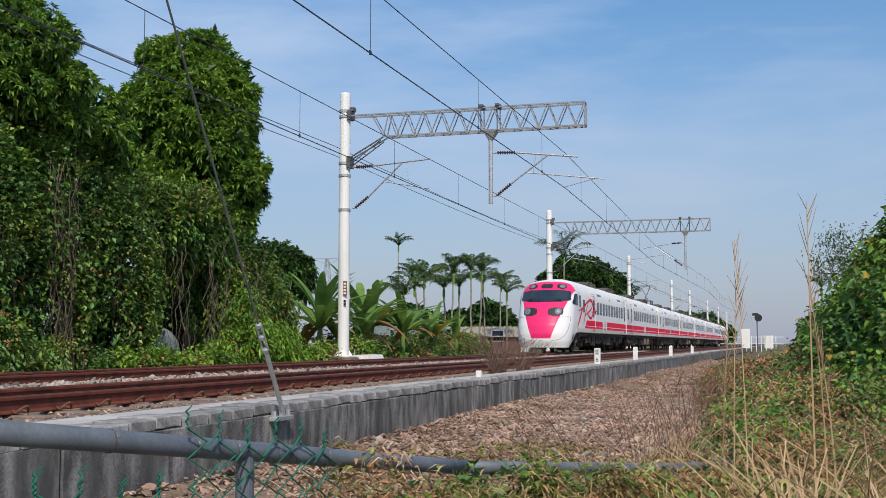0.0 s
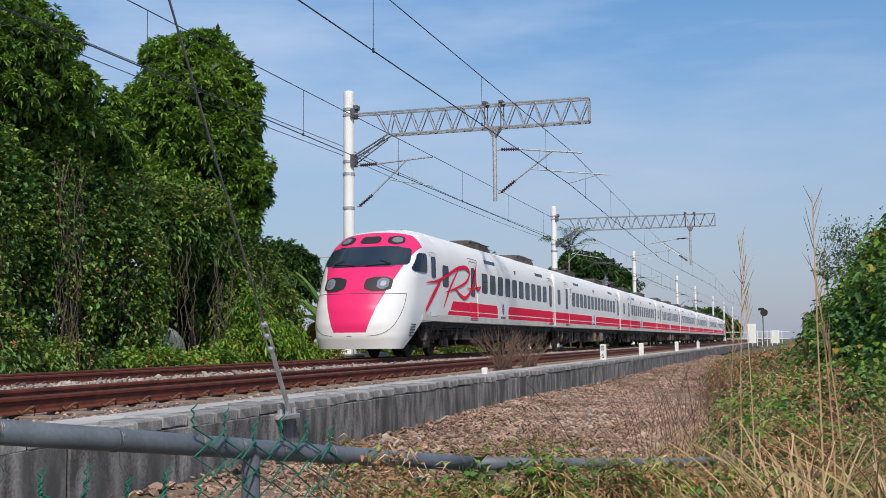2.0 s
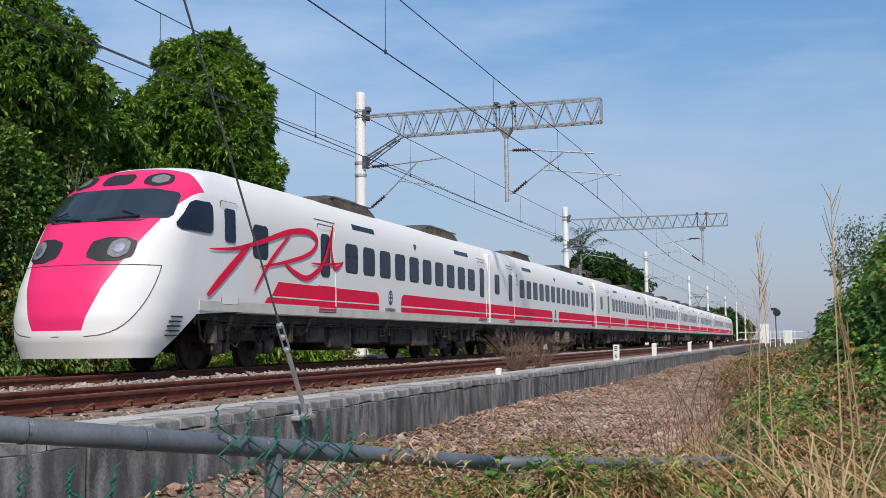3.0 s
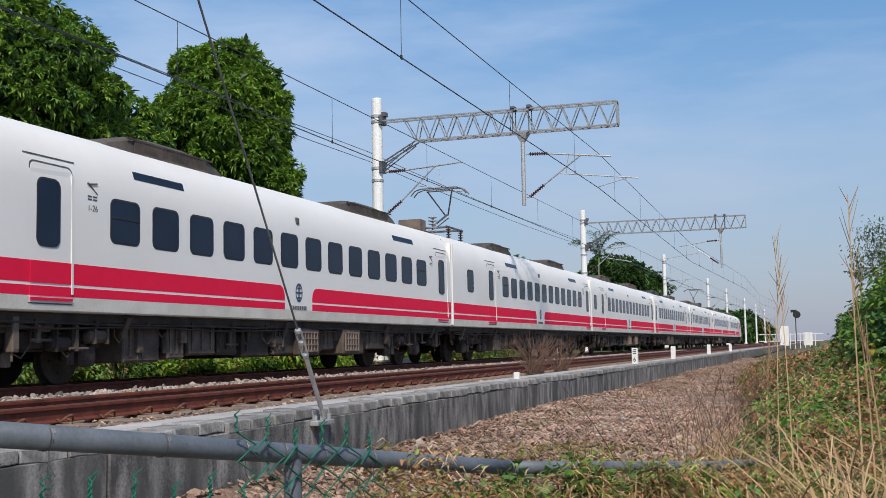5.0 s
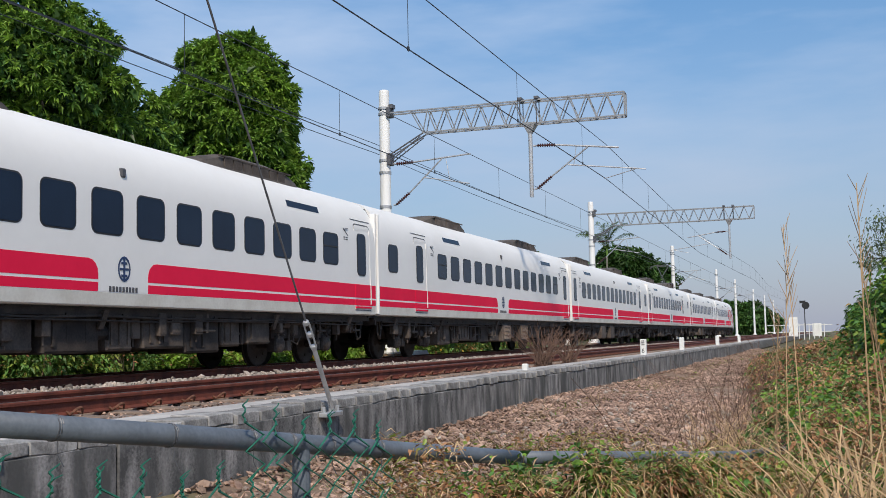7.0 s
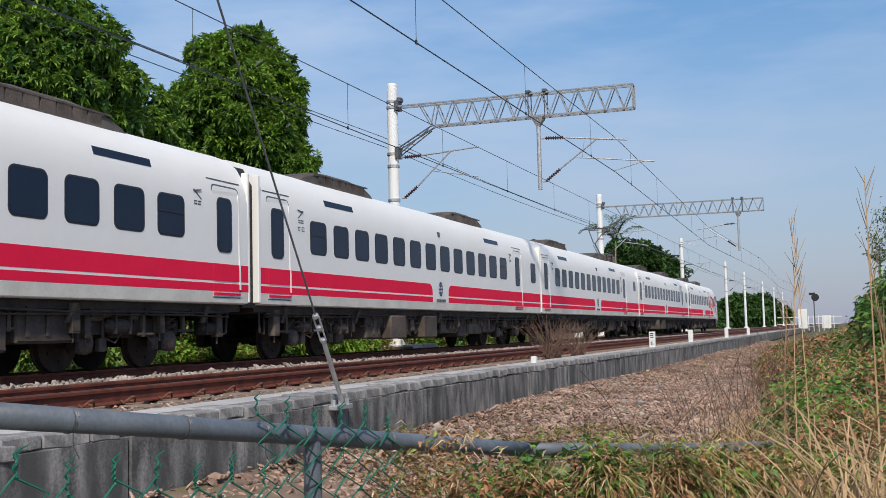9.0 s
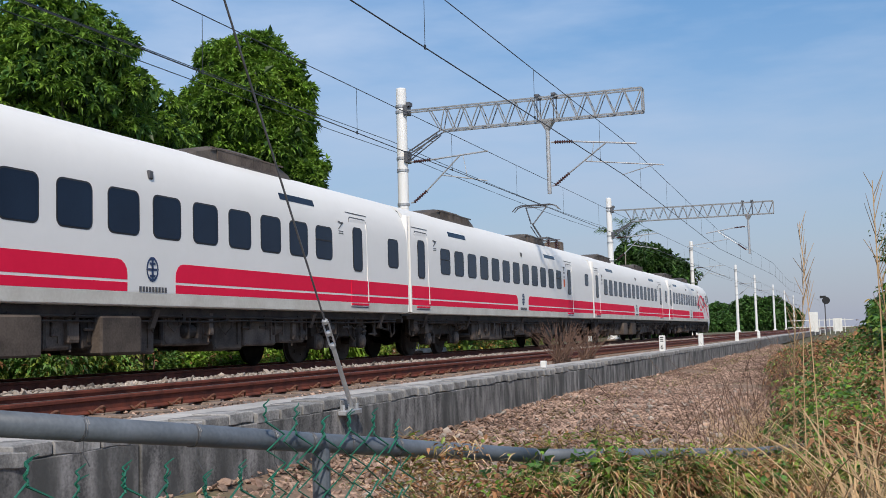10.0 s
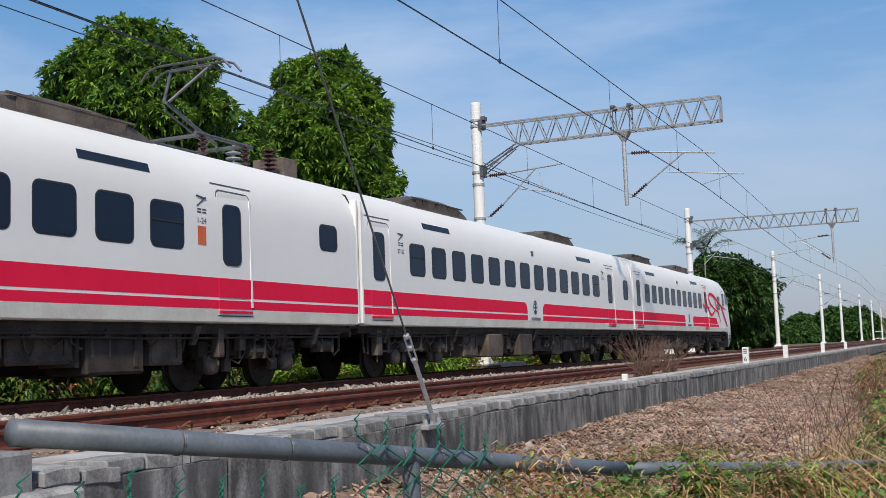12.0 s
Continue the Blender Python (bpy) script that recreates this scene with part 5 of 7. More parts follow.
def crown_parts(blobs, leaf, n_per_m2, per, length, width, droop, seed, fill=True, lump=0.18, alt=None):
    rng = np.random.default_rng(seed)
    sets, inner, other = [], [], []
    for c, r in blobs:
        area = 12.6 * ((r[0] * r[1]) ** 1.6 / 3 + (r[0] * r[2]) ** 1.6 / 3 + (r[1] * r[2]) ** 1.6 / 3) ** (1 / 1.6)
        n = int(area * n_per_m2)
        sets.append(rosettes(c, r, n, per, length, width, droop, 0.8, lump, rng=rng))
        if alt:
            other.append(rosettes(c, r, max(3, n // 6), per, length, width, droop, 0.9, lump, rng=rng))
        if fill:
            inner.append(shade_filler(c, r, int(area * 16), length * 1.7, rng))
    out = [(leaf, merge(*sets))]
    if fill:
        # inner shade of the crown, put into the leaves' darker colour
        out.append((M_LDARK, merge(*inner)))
    if alt:
        out.append((alt, merge(*other)))
    return out


def lumps(c, r, n, size, seed, flat=0.62):
    """Leafy clumps set over the outside of a crown, higher ones first, with shade between them."""
    rng = np.random.default_rng(seed)
    out = []
    for k in range(n):
        z = 0.97 - 1.55 * (k + 0.5) / n
        a = 2.39996 * k + rng.uniform(-0.35, 0.35)
        q = math.sqrt(max(0.0, 1 - z * z))
        m = rng.uniform(0.76, 1.0)
        p = (c[0] + r[0] * q * math.cos(a) * m, c[1] + r[1] * q * math.sin(a) * m, c[2] + r[2] * z * m)
        w = size * rng.uniform(0.75, 1.25)
        out.append((p, (w, w, w * flat)))
    return out


# dense round-headed tree with long leaves in whorls
tree("tree", "tall dense green tree with a rounded crown of long leaves", (-19.2, 32.6, 0.5), 8.5, 0.28,
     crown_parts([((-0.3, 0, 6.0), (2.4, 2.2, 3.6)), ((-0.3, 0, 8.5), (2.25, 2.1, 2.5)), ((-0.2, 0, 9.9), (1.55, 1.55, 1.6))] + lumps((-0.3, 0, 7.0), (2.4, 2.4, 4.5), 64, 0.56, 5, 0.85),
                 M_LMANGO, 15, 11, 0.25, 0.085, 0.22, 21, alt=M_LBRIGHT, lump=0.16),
     [(1.5, -1.2, 7), (-1.2, 1.4, 7.5), (1.2, 1.3, 8.5), (-1, -1.3, 9)], 3)
# broad tree at the edge of the grove
tree("tree", "broad dark green tree overgrown with creepers", (-17.2, 20.0, 0.5), 7.0, 0.32,
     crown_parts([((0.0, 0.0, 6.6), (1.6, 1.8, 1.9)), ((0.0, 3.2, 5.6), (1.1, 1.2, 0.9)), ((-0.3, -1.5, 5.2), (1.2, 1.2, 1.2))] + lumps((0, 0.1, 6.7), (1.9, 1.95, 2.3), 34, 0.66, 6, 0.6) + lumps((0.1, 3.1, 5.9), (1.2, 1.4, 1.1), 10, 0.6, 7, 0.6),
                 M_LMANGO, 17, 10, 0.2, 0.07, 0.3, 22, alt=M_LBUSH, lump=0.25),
     [(1.4, -1.4, 6), (0.4, 2.6, 5.6), (0.6, -0.5, 7), (1.2, 1.2, 7.4)], 4)


def thicket(name, label, blobs, mats, dens, length, width, droop, seed, cat="shrub", inner=0.7, stems=0, gap=-0.05, clump=1.3, leaf=leaves_np, stretch=1.0):
    """Shrubs or creepers: small leaves over lumpy mounds; mats share the leaves between them."""
    rng = np.random.default_rng(seed)
    rr = random.Random(seed)
    c0 = blobs[0][0]
    t = thing(name, label, cat, pose(c0[0], c0[1], 0))
    off = np.array([c0[0], c0[1], 0.0])
    for m, share, k in mats:
        sets = []
        for c, r in blobs:
            area = 4.2 * (r[0] * r[1] + r[0] * r[2] + r[1] * r[2])
            n = max(4, int(area * dens * share))
            p, d = ellipsoid_points(int(n * 1.7), np.array(c) - off, r, inner, rng, 0.3)
            keep = np.array([noise.noise(Vector((q[0], q[1], q[2] * stretch)) * clump + Vector((0, 0, 3.0 * share))) for q in p]) > (gap + 0.22 if cat == "creeper" and m in (M_LDRY, M_LBRIGHT) else gap)
            p, d = p[keep], d[keep]
            n = len(p)
            if not n:
                continue
            per = 3
            b = np.repeat(p, per, 0) + rng.normal(0, length * 0.8, (n * per, 3))
            o = np.repeat(d, per, 0) * 0.7 + unit(n * per, rng) * 0.8
            if m in (M_STALK, M_GRASS):
                sets.append(leaves_np(b, o, length * k * 2.2, width * k * 0.25, droop, rng=rng))
            else:
                sets.append(leaf(b, o, length * k, width * k, droop, rng=rng))
        v, f = merge(*sets)
        mesh_np("foliage", v, f, m, t)
    if stems:
        for c, r in blobs:
            bm = bmesh.new()
            for k in range(stems):
                x, y = c[0] - off[0] + rr.uniform(-0.6, 0.6) * r[0], c[1] - off[1] + rr.uniform(-0.6, 0.6) * r[1]
                z0 = max(0.2, c[2] - r[2] * 1.05)
                path_tube(bm, limb_points((x, y, z0), (x + rr.uniform(-0.3, 0.3), y + rr.uniform(-0.3, 0.3), c[2] + r[2] * 0.5), 0.06, 4, rr), 0.035, 5, 0.4)
            tagged(part("stem", bm, M_TWIG, t), kind="stuff")
    return t


# creepers that hang over the grove's edge
thicket("creeper_curtain", "hanging curtain of creepers over the trees, green with brown dry vines",
        [((-15.9, 20.6, 3.2), (0.8, 1.5, 2.9)), ((-15.7, 18.2, 3.0), (0.8, 1.6, 2.8)), ((-15.9, 23.2, 2.7), (0.8, 1.5, 2.3)), ((-16.4, 22.6, 4.3), (0.8, 1.5, 1.4)), ((-15.9, 15.6, 2.4), (0.9, 1.8, 2.2)), ((-16.2, 12.6, 1.8), (1.0, 1.8, 1.7))],
        [(M_LVINE, 0.75, 1.0), (M_LBUSH, 0.55, 1.1), (M_LDARK, 0.2, 1.2), (M_LDRY, 0.16, 0.9), (M_LBRIGHT, 0.3, 1.1)], 95, 0.12, 0.095, 0.3, 31, "creeper", stems=5, gap=0.02, clump=1.9, stretch=0.35)
thicket("creeper_curtain", "creepers with reddish and green leaves climbing the tall tree",
        [((-16.8, 26.6, 4.7), (0.9, 1.9, 1.1)), ((-16.9, 28.6, 4.6), (0.9, 1.9, 1.2)), ((-17.0, 31.4, 2.9), (0.9, 1.7, 2.0)), ((-16.2, 23.5, 2.0), (0.6, 0.6, 1.5)), ((-16.8, 31.2, 1.6), (0.8, 1.6, 1.4)), ((-16.9, 30.0, 2.9), (0.8, 0.9, 1.6)), ((-17.2, 34.0, 2.0), (0.9, 1.6, 1.8))],
        [(M_LVINE, 0.7, 1.0), (M_LBUSH, 0.5, 1.0), (M_LDARK, 0.25, 1.2), (M_LDRY, 0.12, 0.9), (M_LBRIGHT, 0.28, 1.2)], 85, 0.16, 0.085, 0.3, 32, "creeper", stems=5, gap=0.02, clump=1.7, stretch=0.45)
def hanging_vines(label, places, seed):
    """Bare brown stems that hang from the branches to the ground."""
    rr = random.Random(seed)
    t = tagged(new("hanging_vine"), label, "creeper", kind="stuff")
    bm = bmesh.new()
    for x, y, z0, z1 in places:
        n = 8
        path_tube(bm, [(x + rr.uniform(-0.12, 0.12), y + rr.uniform(-0.16, 0.16), z1 + (z0 - z1) * k / n) for k in range(n + 1)], rr.uniform(0.004, 0.011), 4)
    part("stem", bm, M_BARK, t)


rv = random.Random(44)
hanging_vines("brown bare vine stems hanging down the overgrown tree", [(-15.35 + rv.uniform(-0.3, 0.3), rv.gauss(20.3, 0.35), 0.6, rv.uniform(3.5, 5.6)) for _ in range(70)]
              + [(-15.6 + rv.uniform(-0.4, 0.3), rv.uniform(22.6, 31.0), 0.5, rv.uniform(2.0, 4.5)) for _ in range(60)], 45)
# low shrubs along the ditch
thicket("shrub", "low mixed green shrub beside the far track", [((-15.0, 17.4, 0.9), (0.7, 1.5, 0.9)), ((-15.1, 14.6, 1.0), (0.8, 1.6, 1.1)), ((-15.0, 12.0, 0.9), (0.8, 1.6, 1.0)), ((-15.0, 20.0, 0.65), (0.6, 1.2, 0.55))],
        [(M_LVINE, 0.7, 1.0), (M_LBUSH, 0.6, 1.2), (M_LDRY, 0.08, 1.0)], 110, 0.11, 0.06, 0.4, 33, stems=4)
thicket("shrub", "bright green leafy shrub beside the far track", [((-15.3, 29.3, 1.6), (0.5, 0.6, 1.3)), ((-15.2, 28.0, 0.9), (0.5, 0.7, 0.6)), ((-15.2, 31.0, 1.0), (0.5, 0.7, 0.8))],
        [(M_LBRIGHT, 1.0, 1.0), (M_LYEL, 0.04, 1.0)], 90, 0.2, 0.07, 0.6, 34, stems=4)
thicket("shrub", "patch of low green weeds beside the far track", [((-14.6, 22.6, 0.6), (0.5, 1.5, 0.35)), ((-14.6, 25.4, 0.6), (0.5, 1.4, 0.32)), ((-14.8, 33.4, 0.7), (0.5, 1.5, 0.4)), ((-14.6, 9.5, 0.7), (0.6, 2.4, 0.5)), ((-14.9, 37, 0.8), (0.5, 1.6, 0.5))],
        [(M_LBRIGHT, 0.5, 1.4), (M_LVINE, 0.6, 1.0), (M_LDRY, 0.08, 1.0)], 110, 0.13, 0.09, 0.4, 35)
thicket("shrub", "yellow-green undergrowth behind the mast", [((-17.5, 40, 0.8), (1.2, 2.0, 0.7)), ((-18, 46, 0.7), (1.2, 3.0, 0.6)), ((-19, 56, 0.9), (1.5, 4.0, 0.8)), ((-20, 66, 0.9), (1.6, 5.0, 0.8)), ((-16.6, 50, 0.6), (0.8, 3.5, 0.4))],
        [(M_LVINE, 0.7, 1.0), (M_LBUSH, 0.5, 1.2), (M_LDRY, 0.2, 1.0), (M_LYEL, 0.05, 1.0)], 26, 0.2, 0.1, 0.4, 36)


# ---- banana plants ----
def banana_leaf(bm_v, bm_f, base, yaw, lift, length, width, rng):
    """A long blade that rises and arches over, folded along the midrib and torn at the edge."""
    n = 9
    p = np.array(base, float)
    el = lift
    d0 = np.array([math.cos(yaw), math.sin(yaw)])
    side = np.array([-d0[1], d0[0], 0.0])
    o = len(bm_v)
    for k in range(n + 1):
        s = k / n
        w = width * (0.12 if s < 0.08 else min(1.0, 0.35 + 1.6 * s) * (1 - s) ** 0.45) * rng.uniform(0.8, 1.08)
        up = np.array([0, 0, 1.0])
        bm_v += [(p + side * w * 0.5 + up * w * 0.18).tolist(), p.tolist(), (p - side * w * 0.5 + up * w * 0.18).tolist()]
        if k < n:
            p = p + np.array([d0[0] * math.cos(el), d0[1] * math.cos(el), math.sin(el)]) * length / n
            el -= rng.uniform(0.04, 0.17)
            a = o + 3 * k
            bm_f += [(a, a + 1, a + 4, a + 3), (a + 1, a + 2, a + 5, a + 4)]


def banana(x, y, h, seed):
    rng = np.random.default_rng(seed)
    t = thing("banana_plant", "banana plant with long arching green and withered leaves", "banana plant", pose(x, y, 0.5), group="banana plants")
    bm = bmesh.new()
    path_tube(bm, limb_points((0, 0, -0.1), (0.1, 0, h * 0.36), 0.03, 4, random.Random(seed)), 0.13, 9, 0.6)
    part("stem", bm, M_LBAN, t, smooth=True)
    n = 15
    for k in range(n):
        v, f = [], []
        dry = k >= n - 2
        banana_leaf(v, f, (0.05, 0, h * (0.32 if not dry else 0.36)), k * 2.4 + rng.uniform(-0.4, 0.4), rng.uniform(0.6, 1.45) if not dry else rng.uniform(-0.2, 0.3), h * (rng.uniform(0.55, 0.78) if not dry else 0.5), 0.48 * h / 3.2, rng)
        mesh_np("leaf", v, f, M_LBANDRY if dry else (M_LYEL if (k == 5 and seed % 3 == 0) else M_LBAN), t, "withered leaf" if dry else "", smooth=True)


for k, (bx, by, bh) in enumerate(((-16.6, 37.2, 3.0), (-17.4, 39.0, 3.4), (-16.3, 41.0, 2.6), (-17.2, 43.0, 3.6), (-17.6, 45.2, 3.5), (-16.4, 46.0, 2.8), (-17.2, 48.6, 3.0), (-16.4, 50.6, 2.4), (-17.6, 53.0, 2.6), (-16.5, 38.6, 2.2), (-16.9, 56, 2.3))):
    banana(bx, by, bh * 1.2, 50 + k)


# ---- palms ----
def palm(name, label, x, y, h, fl, n_fronds, seed, leaflet=0.55, group="palms", lean=0.0):
    rng = np.random.default_rng(seed)
    rr = random.Random(seed)
    t = thing(name, label, "palm", pose(x, y, 0.4), group=group)
    bm = bmesh.new()
    path_tube(bm, limb_points((0, 0, -0.2), (lean, lean, h), 0.05, 6, rr), 0.075, 8, 0.7)
    part("trunk", bm, M_TRUNKP, t, smooth=True)
    bm = bmesh.new()
    lathe(bm, (lean, lean, h - 0.6), (lean, lean, h + 0.15), [(0, 0.07), (0.2, 0.1), (0.8, 0.09), (1, 0.05)], 8)
    part("crownshaft", bm, M_LBAN, t)
    for k in range(n_fronds):
        yaw, el = k * 2.4 + rng.uniform(-0.3, 0.3), rng.uniform(0.85, 1.5)
        p = np.array([lean, lean, h + 0.1])
        d = np.array([math.cos(yaw), math.sin(yaw), 0])
        pts, base, out = [p], [], []
        n = 12
        for j in range(n):
            step = d * math.cos(el) + np.array([0, 0, math.sin(el)])
            p = p + step * fl / n
            el -= 0.05 + 0.011 * j
            pts.append(p)
            side = np.array([-d[1], d[0], 0])
            for s in (-1, 1):
                for q in range(3):
                    base.append(p - step * fl / n * 0.33 * q)
                    out.append(step * 0.9 + side * s * rng.uniform(0.5, 0.9) + rng.normal(0, 0.15, 3))
        L = leaflet * fl / 2 * np.repeat(np.sin(np.linspace(0.5, 2.7, n)), 6)
        v, f = leaves_np(np.array(base), np.array(out), L, 0.07, 0.6, rng=rng)
        bm = bmesh.new()
        path_tube(bm, pts, 0.018, 4, 0.3)
        fr = part("frond", bm, M_LPALM, t)
        tagged(mesh_np("leaflet", v, f, M_LPALM, fr), kind="stuff")


M_TRUNKP = mat("pale_palm_trunk", (0.3, 0.27, 0.23), (0.19, 0.17, 0.14), rough=0.9, scale=6, fine=40, bump=0.3)
for k, (px, py, ph) in enumerate(((-21, 62, 4.2), (-22, 66, 4.9), (-21.5, 70, 5.4), (-22.6, 73, 4.6), (-22, 77, 6.1), (-22.5, 81, 6.3), (-23, 85, 5.6), (-22, 88, 4.9), (-24, 93, 6.0), (-20.5, 58.5, 3.4), (-23.5, 79, 5.0))):
    palm("areca_palm", "slender areca palm with a pale trunk and drooping fronds", px, py, ph, 1.75, 10, 80 + k, leaflet=0.75, group="areca palms", lean=0.2 * ((k % 3) - 1))
palm("tall_palm", "single tall thin palm standing over the grove", -40, 111, 11.4, 1.9, 11, 97, group="tall palm")


# ---- trees farther off ----
def far_tree(x, y, h, r, seed, leaf=None, label="dark green roadside tree in the distance", dens=5, size=0.45):
    rr = random.Random(seed)
    blobs = []
    for k in range(6):
        a = k * 1.05 + rr.random()
        blobs.append(((math.cos(a) * r * 0.5, math.sin(a) * r * 0.5, h - r * rr.uniform(0.7, 1.2)), (r * 0.62, r * 0.62, r * 0.6)))
    blobs.append(((0, 0, h - r * 0.6), (r * 0.7, r * 0.7, r * 0.6)))
    tree("tree", label, (x, y, 0.4), h * 0.8, 0.2 + 0.02 * h, crown_parts(blobs, leaf or M_LDARK, dens, 7, size, size * 0.45, 0.4, seed, lump=0.3, alt=M_LBUSH), [(r * 0.4, 0, h - r), (-r * 0.4, r * 0.3, h - r)], seed)


for k, (tx, ty, th) in enumerate(((-22.5, 15, 6.2), (-23, 20.5, 7.2), (-22.5, 26, 6.4), (-22, 38, 5.0))):
    far_tree(tx, ty, th, 3.0, 220 + k, label="dark tree deep in the grove", dens=7, size=0.4)
far_tree(-40.5, 81, 9.3, 3.4, 201)
far_tree(-43, 76, 8.3, 3.2, 202)
far_tree(-19.5, 106, 9.6, 3.9, 203, label="spreading dark tree beside the line")
far_tree(-19.0, 115, 9.0, 3.8, 204, label="spreading dark tree beside the line")
far_tree(-20.0, 124, 8.0, 3.6, 205, label="spreading dark tree beside the line")
far_tree(-19.0, 110, 5.2, 3.0, 206, label="low dense bush beside the line")
far_tree(-18.6, 120, 4.8, 3.0, 207, label="low dense bush beside the line")
palm("palm", "feathery palm among the far trees", -19, 98, 8.6, 3.2, 11, 98, group="far palm")
for k in range(14):
    rr = random.Random(300 + k)
    far_tree(-75 + 3.5 * k + rr.uniform(-3, 3), 170 + rr.uniform(0, 50) + 4 * k, rr.uniform(4.0, 6.6), rr.uniform(2.8, 4), 300 + k, leaf=M_LBUSH, dens=1.8, size=0.7)
for k in range(9):
    rr = random.Random(330 + k)
    far_tree(-45 + 3.2 * k, 330 + rr.uniform(0, 80), rr.uniform(7, 11), rr.uniform(4.5, 6), 330 + k, leaf=M_LBUSH, dens=0.9, size=1.0)
for k in range(7):
    rr = random.Random(350 + k)
    far_tree(-55 + 4.4 * k, 128 + rr.uniform(-10, 20), rr.uniform(4.5, 6.5), rr.uniform(3, 3.8), 350 + k, dens=2.0, size=0.7)


# ---- the brush beside the camera ----
thicket("bush", "large broad-leaved green bush overgrown with vines",
        [((0.78, 11.6, 0.75), (0.55, 1.2, 0.6)), ((1.15, 12.0, 1.35), (0.6, 1.2, 0.7)), ((1.5, 12.4, 1.9), (0.65, 1.2, 0.75)), ((2.2, 12.4, 1.6), (0.9, 1.6, 1.2)), ((0.95, 10.0, 0.6), (0.55, 0.9, 0.5)), ((1.5, 10.4, 1.1), (0.7, 1.0, 0.8)), ((0.85, 14.0, 1.0), (0.6, 1.5, 0.75)), ((1.5, 15.0, 1.5), (0.8, 1.6, 0.9))],
        [(M_LBUSH, 0.9, 1.0), (M_LBRIGHT, 0.45, 1.0), (M_LVINE, 0.45, 0.9), (M_LYEL, 0.04, 1.0)], 190, 0.095, 0.062, 0.55, 41, "bush", stems=5, leaf=round_leaves_np, gap=-0.1, clump=2.2)
thicket("bush", "mound of withered brown and green vines beside the gravel",
        [((-0.25, 14.2, 0.45), (0.55, 1.3, 0.42)), ((-0.4, 17.0, 0.4), (0.65, 1.8, 0.45)), ((-0.6, 21, 0.35), (0.8, 2.6, 0.42)), ((-0.8, 27, 0.3), (0.9, 3.5, 0.4)), ((-0.15, 11.9, 0.42), (0.45, 1.0, 0.4)), ((0.35, 16, 0.5), (0.8, 2.2, 0.55)), ((0.3, 22, 0.4), (1.1, 3.5, 0.55))],
        [(M_LDRY, 1.0, 0.9), (M_STALK, 0.4, 0.9), (M_LVINE, 0.45, 1.0), (M_LBUSH, 0.18, 1.0)], 140, 0.085, 0.045, 0.6, 42, "bush", stems=3, leaf=round_leaves_np, gap=-0.15)
thicket("bush", "low mounds of green vine leaves beside the gravel",
        [((-0.15, 8.4, 0.42), (0.42, 0.9, 0.34)), ((-0.1, 10.0, 0.45), (0.45, 0.9, 0.4)), ((0.4, 9.0, 0.5), (0.5, 1.0, 0.4)), ((0.45, 11.2, 0.55), (0.5, 1.1, 0.45)), ((0.3, 13.2, 0.6), (0.6, 1.3, 0.5)), ((0.05, 6.9, 0.38), (0.4, 0.7, 0.28))],
        [(M_LBUSH, 0.5, 1.0), (M_LBRIGHT, 0.25, 1.0), (M_LVINE, 0.4, 0.9), (M_LDRY, 0.85, 0.8), (M_STALK, 0.5, 0.9)], 210, 0.06, 0.034, 0.5, 46, "bush", stems=5, leaf=round_leaves_np, gap=-0.12, clump=2.6)
thicket("bush", "hedge of green bushes receding along the line", [((2.4, 30, 0.8), (1.2, 3.5, 0.8)), ((2.7, 40, 0.8), (1.4, 5, 0.85)), ((3.1, 56, 1.0), (1.8, 8, 1.0)), ((3.6, 78, 1.2), (2.2, 10, 1.2))],
        [(M_LBUSH, 0.8, 1.2), (M_LVINE, 0.4, 1.2), (M_LDARK, 0.25, 1.2)], 26, 0.2, 0.13, 0.4, 43, "bush")


def open_tree(x, y, seed):
    """A thin-branched tree: forked limbs that spread level, each twig end with a tuft of small leaves."""
    rr = random.Random(seed)
    rng = np.random.default_rng(seed)
    t = thing("tree", "open-crowned grey-green tree with thin branches behind the brush", "tree", pose(x, y, 0.3))
    bm = bmesh.new()
    path_tube(bm, limb_points((0, 0, -0.2), (-0.1, 0, 3.0), 0.05, 6, rr), 0.1, 8, 0.5)
    part("trunk", bm, M_BARK, t, smooth=True)
    tips = []
    for k in range(13):
        a = k * 2.4 + rr.uniform(-0.3, 0.3)
        z0 = rr.uniform(1.8, 2.9)
        L = rr.uniform(1.0, 1.75)
        end = Vector((math.cos(a) * L, math.sin(a) * L, z0 + rr.uniform(0.0, 0.6)))
        bm = bmesh.new()
        pts = limb_points((-0.06, 0, z0), end, 0.07, 5, rr)
        path_tube(bm, pts, 0.035, 5, 0.3)
        for q in range(7):
            b0 = Vector(pts[rr.randint(2, 5)])
            e = b0 + Vector((rr.uniform(-0.4, 0.4), rr.uniform(-0.4, 0.4), rr.uniform(-0.1, 0.4)))
            tube(bm, b0, e, 0.009, 0.004, 4)
            tips.append(e)
        tips.append(end)
        part("limb", bm, M_BARK, t)
    b = np.repeat(np.array([tuple(p) for p in tips]), 60, 0)
    b = b + rng.normal(0, 0.11, b.shape)
    v, f = leaves_np(b, unit(len(b), rng), 0.085, 0.04, 0.4, rng=rng)
    mesh_np("crown", v, f, M_LGREY, t)


